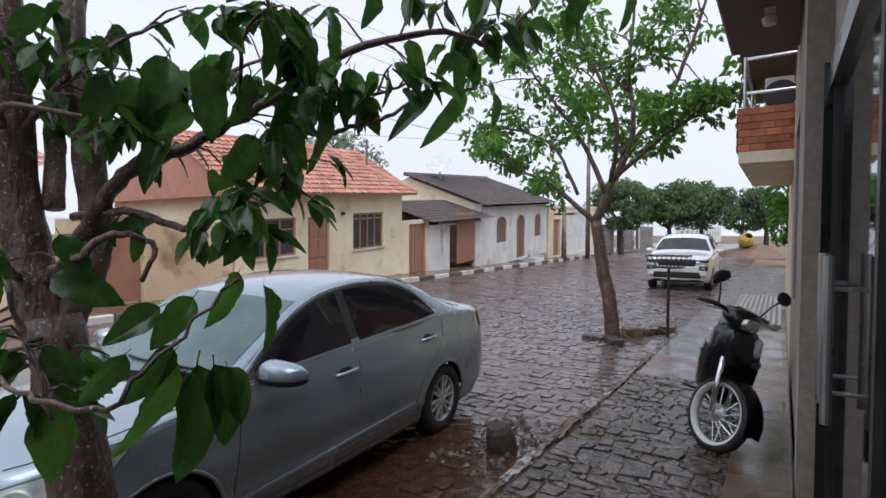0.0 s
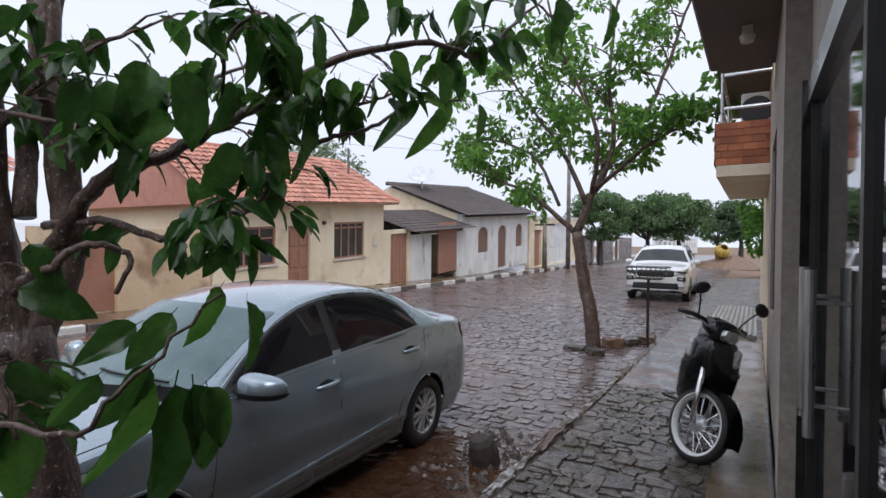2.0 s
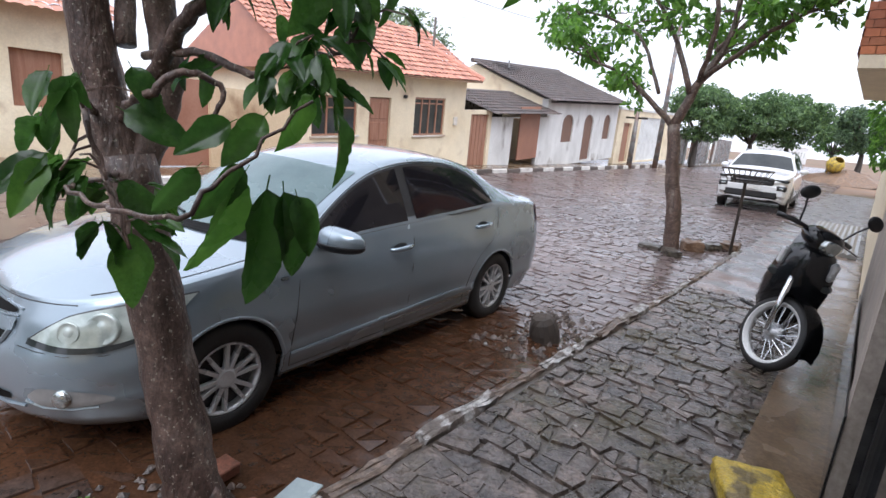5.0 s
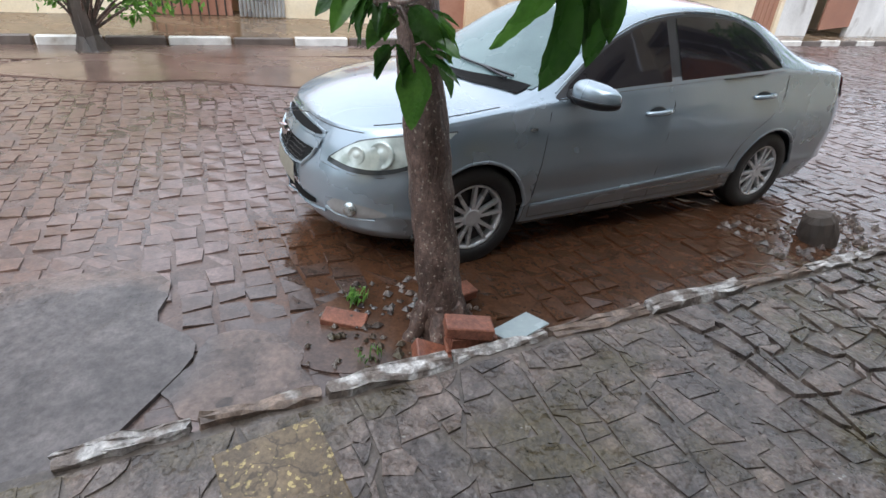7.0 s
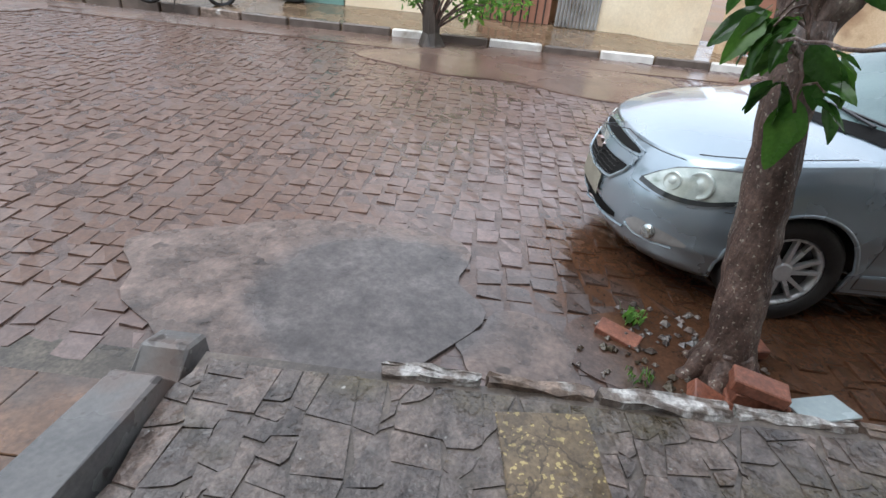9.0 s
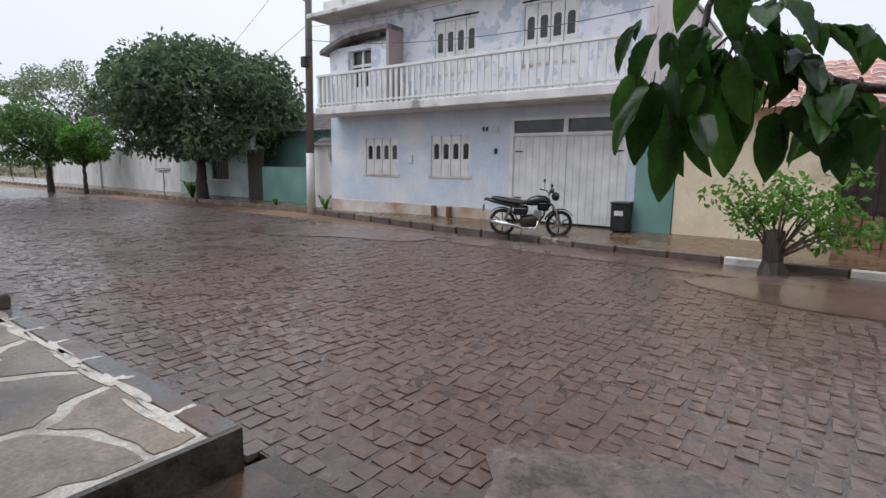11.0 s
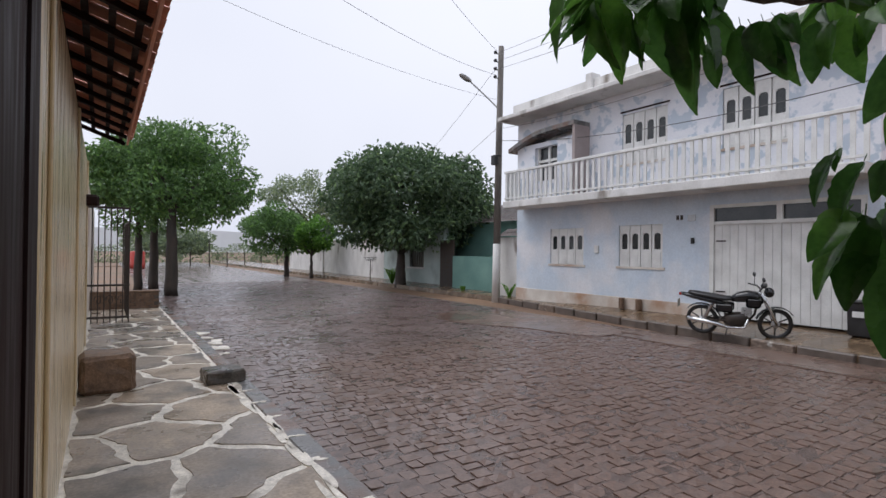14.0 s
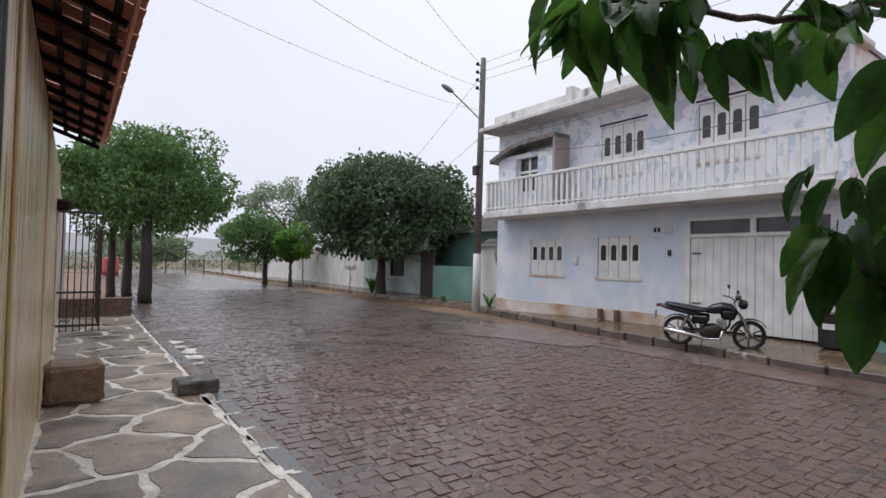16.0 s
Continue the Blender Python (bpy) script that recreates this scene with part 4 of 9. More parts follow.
def cream_hip_house():
    WARP[0] = climb(0.06, 8.3)
    h = thing("hip_roof_house", Matrix(), "low cream house with red hipped tile roof, brown door and windows", "house")
    X = -10.8
    bm = bmesh.new()
    holed(bm, X - 0.25, X, 8.3, 15.0, -0.2, 2.62, [(8.7, 10.2, 0.92, 1.95), (10.64, 11.48, 0.0, 1.95), (12.5, 13.95, 0.85, 2.0)])
    part("front_wall", bm, cream_wall_m, h)
    bm = bmesh.new()
    box(bm, X - 6, X - 0.25, 14.8, 15.0, -0.2, 2.62)
    box(bm, X - 6, X - 0.25, 8.3, 8.5, -0.2, 2.62)
    box(bm, X - 6, X - 5.8, 8.5, 14.8, -0.2, 2.62)
    part("side_wall", bm, cream_wall_m, h)
    sash(h, X, 8.7, 10.2, 0.92, 1.95, 3, 1.62)
    sash(h, X, 12.5, 13.95, 0.85, 2.0, 4, 1.8)
    d = part("door", boxbm(X - 0.12, X - 0.07, 10.66, 11.46, 0.0, 1.93), door_wood_m, h, "reddish-brown panelled wooden door")
    for z0, z1 in ((0.15, 0.65), (0.75, 1.25), (1.35, 1.8)):
        for y0 in (10.74, 11.1):
            part("panel", boxbm(X - 0.07, X - 0.05, y0, y0 + 0.28, z0, z1, bevel=0.012), door_wood_m, d)
    part("meter_box", boxbm(X, X + 0.07, 14.4, 14.58, 1.15, 1.42, bevel=0.01), plinth_m, h)
    part("wall_lamp", boxbm(X, X + 0.1, 11.95, 12.07, 1.95, 2.05, bevel=0.02), black_m, h)
    part("fascia", boxbm(X - 0.1, X + 0.42, 8.0, 15.25, 2.56, 2.6), cream_wall_m, h)
    e0, e1, rz = -10.35, -17.0, 4.3
    roof_tiles("roof", (e0, 7.9, 2.58), (0, 7.45, 0), (-2.8, 0, rz - 2.58), tile_red_m, h, 12, 40, 0.045)
    bm = bmesh.new()
    prism(bm, [(e0, 2.56), (-13.2, rz), (e1, 2.56)], 1, 8.0, 12.6)
    hip = [bm.verts.new(p) for p in ((e0, 12.6, 2.56), (-13.2, 12.6, rz - 0.02), (e1, 12.6, 2.56), (e0, 15.35, 2.56), (e1, 15.35, 2.56))]
    bm.faces.new((hip[0], hip[3], hip[1]))
    bm.faces.new((hip[3], hip[4], hip[1]))
    bm.faces.new((hip[1], hip[4], hip[2]))
    part("roof_deck", bm, tile_red_m, h)
    part("ridge", tubebm([(-13.2, 8.0, rz + 0.03), (-13.2, 13.6, rz + 0.03)], 0.09), tile_red_m, h)
    part("hip_ridge", tubebm([(-13.2, 13.6, rz + 0.03), (e0 - 0.02, 15.35, 2.66)], 0.09), tile_red_m, h)
    part("mast", tubebm([(-12.0, 14.5, 3.0), (-12.0, 14.5, 4.6)], 0.04), pole_m, h)
    WARP[0] = None


cream_hip_house()


def white_gable_house():
    WARP[0] = climb(0.065, 21)
    # annex with boarded doors
    a = thing("tiled_annex", Matrix(), "patched lean-to with dark tiled roof, boarded door and leaning panel", "shed")
    bm = bmesh.new()
    holed(bm, -11.0, -10.82, 15.02, 16.72, 0.0, 2.45, [(15.45, 16.55, 0.0, 2.3)])
    part("gate_wall", bm, cream_wall_m, a)
    d = part("gate", boxbm(-10.95, -10.9, 15.45, 16.55, 0.1, 2.3), door_wood_m, a, "tall reddish boarded gate")
    for k in range(5):
        part("board", boxbm(-10.9, -10.885, 15.47 + k * 0.215, 15.66 + k * 0.215, 0.12, 2.28), door_wood_m, d)
    bm = bmesh.new()
    holed(bm, -11.0, -10.82, 16.72, 21.0, 0.0, 2.2, [(18.2, 20.3, 0.0, 2.15)])
    part("wall", bm, dirty_white_m, a)
    part("back_wall", boxbm(-13.4, -13.2, 16, 21, 0, 3.2), dark_concrete_m, a)
    part("leaning_panel", boxbm(-10.86, -10.8, 18.75, 20.28, 0.1, 2.2, turn=pose(0, 0, 0, 1.2, 0, 0)), rust_panel_m, a, "rust-brown sheet leaning in the doorway")
    roof_tiles("roof", (-10.3, 16.3, 2.3), (0, 4.8, 0), (-2.7, 0, 0.85), tile_dark_m, a, 9, 24, 0.05)
    h = thing("white_gable_house", Matrix(), "whitewashed house with arched openings and dark tiled gable roof", "house")
    X = -10.92
    bm = bmesh.new()
    holed(bm, X - 0.3, X, 21.0, 28.8, 0.0, 2.95, [(22.55, 23.65, 1.05, 2.3), (24.8, 25.85, 0.1, 2.3), (27.1, 28.0, 1.05, 2.3)])
    part("front_wall", bm, dirty_white_m, h)
    for y in (21.0, 28.6):
        bm = bmesh.new()
        prism(bm, [(X - 0.3, 0), (X - 0.3, 2.95), (-15, 4.35), (-19, 2.95), (-19, 0)], 1, y, y + 0.2)
        part("gable_wall", bm, cream_wall_m, h, "stained cream gable")
    for y0, y1, z0, nm in ((22.55, 23.65, 1.05, "window"), (24.8, 25.85, 0.1, "door"), (27.1, 28.0, 1.05, "window")):
        w = part(nm, boxbm(X - 0.15, X - 0.08, y0, y1, z0, 2.3), brown_shutter_m, h, "brown wooden shutter under an arch")
        yc, r = (y0 + y1) / 2, (y1 - y0) / 2
        bm = bmesh.new()
        for s in (-1, 1):
            arc = [(yc + s * r * math.cos(k * math.pi / 12), 2.3 - 0.42 + 0.42 * math.sin(k * math.pi / 12)) for k in range(7)]
            prism(bm, arc + [(yc + s * r, 2.302)], 0, X - 0.2, X - 0.004)
        part("arch", bm, dirty_white_m, w)
    roof_tiles("roof", (-10.45, 20.7, 2.85), (0, 8.4, 0), (-4.55, 0, 1.65), tile_dark_m, h, 16, 42, 0.05)
    bm = bmesh.new()
    prism(bm, [(-10.45, 2.8), (-15, 4.45), (-19.4, 2.8)], 1, 21.22, 28.58)
    part("roof_deck", bm, tile_dark_m, h)
    part("ridge", tubebm([(-15, 20.7, 4.52), (-15, 29.1, 4.52)], 0.1), tile_dark_m, h)
    WARP[0] = climb(0.03, 25)
    n = thing("pale_house", Matrix(), "pale flat house with a white slatted garage gate", "house")
    bm = bmesh.new()
    holed(bm, -11.2, -10.95, 29.2, 40, 0.0, 3.0, [(30.0, 31.2, 0.1, 2.3), (32.6, 37.4, 0.1, 2.7)])
    part("wall", bm, cream_wall_m, n)
    part("roof", boxbm(-18, -10.9, 29.2, 40, 3.0, 3.15), dirty_white_m, n)
    part("door", boxbm(-11.15, -11.1, 30.0, 31.2, 0.1, 2.3), door_wood_m, n)
    g = part("garage_gate", boxbm(-11.1, -11.05, 32.6, 37.4, 0.1, 1.1), white_m, n, "white slatted gate")
    for k in range(18):
        part("slat", boxbm(-11.08, -11.05, 32.65 + k * 0.27, 32.8 + k * 0.27, 1.1, 2.7), white_m, g)
    WARP[0] = None
    f = thing("far_wall_row", Matrix(), "grey boundary wall with gate posts farther along", "wall")
    bm = bmesh.new()
    holed(bm, -11.4, -11.2, 40.2, 60, 0, 2.3, [(44, 46, 0, 2.2), (51, 53, 0, 2.2)])
    part("wall", bm, concrete_m, f)
    for y in (43.8, 46.1, 50.8, 53.1):
        part("gate_post", boxbm(-11.45, -11.1, y, y + 0.25, 0, 2.7, bevel=0.02), dirty_white_m, f)
    w = thing("long_white_building", Matrix(), "long white building far along the street", "building")
    bm = bmesh.new()
    holed(bm, -9.3, -9.0, 62, 110, 0, 2.6, [(64 + k * 4, 65.4 + k * 4, 1.0, 1.9) for k in range(11)])
    part("wall", bm, white_m, w)
    part("coping", boxbm(-9.35, -8.95, 62, 110, 2.6, 2.7), dirty_white_m, w)
    for k in range(11):
        part("window", boxbm(-9.25, -9.2, 64 + k * 4, 65.4 + k * 4, 1.0, 1.9), dark_glass_m, w)


white_gable_house()


# ---- shop side of the street ----
def shop():
    s = thing("shop_building", Matrix(), "dark rendered shop front with glass door and canopy", "building")
    X = 0.56
    bm = bmesh.new()
    holed(bm, X, X + 0.3, 3.3, 6.25, 0.1, 3.02, [(4.35, 5.4, 1.15, 2.45)])
    part("street_wall", bm, pillar_m, s)
    part("window", boxbm(X + 0.1, X + 0.13, 4.35, 5.4, 1.15, 2.45), dark_glass_m, s)
    for y in (4.35, 5.34):
        part("window_frame", boxbm(X + 0.02, X + 0.1, y, y + 0.06, 1.15, 2.45), dark_alu_and_shade_m, s)
    part("column", boxbm(X - 0.012, X + 0.17, 3.0, 3.296, 0.1, 3.02), pillar_m, s)
    # black strip added on the column's end so the door glass mirrors dark
    part("reveal", boxbm(X + 0.05, X + 0.145, 2.982, 2.997, 0.1, 2.36), granite_m, s, "black polished reveal, added to darken the door glass's reflection")
    part("plinth", boxbm(X - 0.022, X - 0.014, 2.99, 5.6, 0.1, 0.55), granite_m, s, "black granite plinth")
    part("upper_wall", boxbm(X + 0.08, X + 0.3, 0.5, 2.998, 2.364, 3.02), pillar_m, s)
    part("corner_wall", boxbm(X + 0.3, X + 0.5, -1.0, 0.55, 0.1, 3.02), pillar_m, s)
    part("upper_storey", boxbm(X + 0.31, X + 0.6, -1.0, 6.25, 3.22, 6.2), pillar_m, s)
    part("south_wall", boxbm(X + 0.31, 5, -1.2, -1.0, 0.1, 3.02), pillar_m, s)
    part("jamb_wall", boxbm(X + 0.14, X + 0.3, 0.42, 0.55, 0.1, 2.36), pillar_m, s)
    # the unlit room's dark is put into the colour of these walls
    part("back_wall", boxbm(4.8, 5.0, -1.0, 6.25, 0.1, 3.02), dark_alu_and_shade_m, s)
    part("north_wall", boxbm(X + 0.3, 4.8, 6.05, 6.25, 0.1, 3.02), dark_alu_and_shade_m, s)
    part("inner_wall", boxbm(X + 0.3, X + 0.34, 3.3, 6.05, 0.16, 3.02), dark_alu_and_shade_m, s)
    part("inner_floor", boxbm(X + 0.16, 4.8, -1.0, 6.05, 0.1, 0.16), granite_m, s)
    part("inner_ceiling", boxbm(X + 0.3, 4.8, -1.0, 6.05, 3.02, 3.1), dark_alu_and_shade_m, s)
    part("canopy", boxbm(0.12, X + 0.3, 0.9, 5.0, 3.04, 3.2, bevel=0.015), soffit_m, s, "dark stained canopy over the pavement")
    lh = part("lamp_holder", boxbm(0.36, 0.42, 4.1, 4.16, 3.0, 3.04), plinth_m, s)
    bm = bmesh.new()
    lathe(bm, [(0, -0.07), (0.035, -0.06), (0.045, -0.02), (0.03, 0.0), (0, 0.0)], pose(0.39, 4.13, 3.0), 12)
    part("bulb_socket", bm, plinth_m, lh)
    d = part("glass_door", boxbm(X + 0.07, X + 0.13, 0.6, 2.978, 2.26, 2.36), alu_m, s, "glass double door in an aluminium frame")
    part("glass_pane", boxbm(X + 0.098, X + 0.104, 0.6, 2.978, 0.2, 2.26), door_glass_m, d)
    for y in (0.555, 1.72, 2.93):
        part("stile", boxbm(X + 0.082, X + 0.13, y, y + 0.045, 0.16, 2.26), dark_alu_and_shade_m, d)
    part("threshold", boxbm(X + 0.1, X + 0.24, 0.55, 2.99, 0.12, 0.19), alu_m, d)
    for y in (2.32, 2.56):
        hb = part("pull_handle", tubebm([(X + 0.04, y, 1.08), (X + 0.04, y, 1.6)], 0.016, 10), alu_m, d, "steel tube pull handle")
        for z in (1.18, 1.5):
            part("standoff", tubebm([(X + 0.04, y, z), (X + 0.1, y, z)], 0.008, 6), alu_m, hb)
    return s


shop()


def balcony_house():
    b = thing("yellow_house", Matrix(), "yellow house with an orange brick balcony front", "house")
    part("wall", boxbm(0.58, 0.85, 6.27, 18, 0.1, 6.0), cream_wall_m, b, "yellow painted wall")
    part("balcony_floor", boxbm(0.1, 0.575, 6.3, 9.4, 2.36, 2.47), cream_wall_m, b, "yellow underside of the balcony")
    f = part("balcony_front", boxbm(0.09, 0.575, 6.32, 9.4, 2.47, 2.9), clad_m, b, "orange brick balcony front")
    for r in range(6):
        for c in range(4):
            x = 0.075 + c * 0.13 - (0.06 if r % 2 else 0)
            x0, x1 = max(0.08, x), min(0.575, x + 0.122)
            if x1 - x0 > 0.02:
                part("brick", boxbm(x0, x1, 6.3, 6.322, 2.475 + r * 0.071, 2.54 + r * 0.071), clad_m, f)
        for c in range(13):
            y = 6.3 + c * 0.24 + (0.12 if r % 2 else 0)
            part("brick", boxbm(0.078, 0.092, y, min(9.4, y + 0.23), 2.475 + r * 0.071, 2.54 + r * 0.071), clad_m, f)
    for z in (3.06, 3.4):
        part("rail", tubebm([(0.57, 6.4, z), (0.14, 6.4, z), (0.14, 9.3, z)], 0.018), alu_m, b)
    for y in (6.4, 7.8, 9.3):
        part("rail_post", tubebm([(0.14, y, 2.9), (0.14, y, 3.42)], 0.016), alu_m, b)
    ac = part("air_conditioner", boxbm(0.3, 0.56, 6.75, 7.3, 2.9, 3.28, bevel=0.015), white_m, b, "white outdoor air-conditioning unit")
    bm = bmesh.new()
    lathe(bm, [(0.0, 0.0), (0.14, 0.0), (0.15, 0.012), (0, 0.012)], pose(0.44, 6.748, 3.09, 90, 0, 0), 20)
    part("fan_grille", bm, black_m, ac)
    part("upper_canopy", boxbm(0.05, 0.6, 6.3, 9.6, 3.62, 3.75), soffit_m, b)
    far = thing("far_yellow_house", Matrix(), "pale yellow house farther down the shop side", "house")
    part("wall", boxbm(0.7, 1.0, 18.2, 34, 0, 4.0), cream_wall_m, far)


balcony_house()


def yellow_wall_house():
    h = thing("eaves_house", Matrix(), "house with glazed yellow wall, red tiled eaves and dark door", "house")
    X = 0.85
    bm = bmesh.new()
    holed(bm, X, X + 0.25, -10.0, -2.42, 0.1, 3.1, [])
    part("wall", bm, yellow_tile_m, h, "shiny yellow glazed wall")
    for y in (-2.62, -3.15, -6.3, -9.9):
        part("pilaster", boxbm(X - 0.02, X, y - 0.12, y, 0.26, 3.1, bevel=0.006), yellow_tile_m, h)
    f = part("door_frame", boxbm(X - 0.03, X + 0.12, -2.42, -2.16, 0.26, 2.5), dark_wood_m, h, "dark varnished door frame")
    part("door", boxbm(X - 0.02, X + 0.1, -2.16, -1.62, 0.1, 2.5), dark_wood_m, f)
    part("jamb", boxbm(X - 0.03, X + 0.12, -1.62, -1.5, 0.1, 2.5), dark_wood_m, f)
    part("head", boxbm(X - 0.03, X + 0.12, -2.42, -1.5, 2.5, 2.65), dark_wood_m, f)
    part("door_wall", boxbm(X, X + 0.25, -2.42, -1.0, 2.65, 3.1), plinth_m, h)
    part("plaster_wall", boxbm(X, X + 0.25, -1.5, -1.21, 0.1, 2.65), plinth_m, h, "rough grey plaster beside the door")
    part("back_wall", boxbm(6, 6.2, -10, -1.2, 0, 3.1), plinth_m, h)
    part("end_wall", boxbm(X + 0.25, 6, -10, -9.8, 0, 3.1), plinth_m, h)
    # eaves: boards, rafters and tiles
    up = Vector((3.2, 0, 1.15))
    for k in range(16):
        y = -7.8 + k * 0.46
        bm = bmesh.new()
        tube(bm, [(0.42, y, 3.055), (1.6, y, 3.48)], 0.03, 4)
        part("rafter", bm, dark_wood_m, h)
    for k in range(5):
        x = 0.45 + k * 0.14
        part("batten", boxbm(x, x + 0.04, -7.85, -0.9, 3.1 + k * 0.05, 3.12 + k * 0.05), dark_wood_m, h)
    roof_tiles("eave_tiles", (0.38, -7.9, 3.1), (0, 7.0, 0), (3.2, 0, 1.15), tile_red_m, h, 9, 34, 0.05)
    part("fascia", boxbm(0.385, 0.405, -7.9, -0.9, 3.06, 3.12), tile_red_m, h)
    roof = bmesh.new()
    prism(roof, [(1.1, 3.4), (3.5, 4.25), (6.6, 3.1)], 1, -8.0, -1.0)
    part("roof_deck", roof, tile_red_m, h)
    part("wall_cap", boxbm(X - 0.16, X + 0.1, -10.1, -9.6, 2.4, 2.56, bevel=0.03), dark_wood_m, h)


yellow_wall_house()


def iron_gate():
    g = thing("iron_railing", Matrix(), "dark wrought-iron railing across the raised pavement", "railing")
    Y = -12.6
    for z in (0.36, 1.0, 2.55):
        part("rail", boxbm(0.16, 0.95, Y - 0.02, Y + 0.02, z, z + 0.04), iron_m, g)
    for k in range(8):
        x = 0.18 + k * 0.105
        part("bar", tubebm([(x, Y, 0.27), (x, Y, 2.62)], 0.011, 6), iron_m, g)
    for k in range(3):
        pts = [(0.3 + k * 0.2 + 0.07 * math.cos(a * 0.55) * (1 - a / 16), Y, 0.72 + 0.12 * math.sin(a * 0.55) * (1 - a / 16)) for a in range(14)]
        part("scroll", tubebm(pts, 0.008, 5), iron_m, g)
    for k in range(10):
        y = Y - 0.3 * (k + 1)
        part("bar", tubebm([(0.17, y, 0.27), (0.17, y, 2.3)], 0.011, 6), iron_m, g)
    part("rail", boxbm(0.15, 0.19, Y - 3.1, Y, 2.3, 2.34), iron_m, g)
    w = thing("low_brick_wall", Matrix(), "low dark brick wall at the end of the raised pavement", "low wall")
    part("wall_core", boxbm(-0.58, 1.05, -15.5, -15.28, 0.262, 0.66), dark_concrete_m, w)
    for r in range(5):
        for c in range(8):
            x = -0.58 + c * 0.21 - (0.1 if r % 2 else 0)
            if x > -0.6 and x + 0.2 < 1.06:
                part("brick", boxbm(x, x + 0.195, -15.28, -15.262, 0.27 + r * 0.078, 0.34 + r * 0.078), stone_block_m, w)
    part("wall_top", boxbm(-0.6, 1.05, -15.53, -15.25, 0.66, 0.71, bevel=0.012), stone_block_m, w)
    t = street_wall("porch_wall", "dark wall behind the iron railing", "wall", 1.1, -22, -10.1, 0.1, 3.0, plinth_m)


iron_gate()


# ---- vehicles ----
def smooth_curve(pts):
    """A smooth function through (x, y) points."""
    xs, ys = [p[0] for p in pts], [p[1] for p in pts]
    def f(x):
        if x <= xs[0]:
            return ys[0]
        if x >= xs[-1]:
            return ys[-1]
        i = max(k for k in range(len(xs) - 1) if xs[k] <= x)
        t = (x - xs[i]) / (xs[i + 1] - xs[i])
        m0 = (ys[i + 1] - ys[i - 1]) / (xs[i + 1] - xs[i - 1]) if i else (ys[1] - ys[0]) / (xs[1] - xs[0])
        j = i + 2
        m1 = (ys[j] - ys[i]) / (xs[j] - xs[i]) if j < len(xs) else (ys[i + 1] - ys[i]) / (xs[i + 1] - xs[i])
        h = xs[i + 1] - xs[i]
        return ((2 * t ** 3 - 3 * t * t + 1) * ys[i] + (t ** 3 - 2 * t * t + t) * h * m0 + (-2 * t ** 3 + 3 * t * t) * ys[i + 1] + (t ** 3 - t * t) * h * m1)
    return f


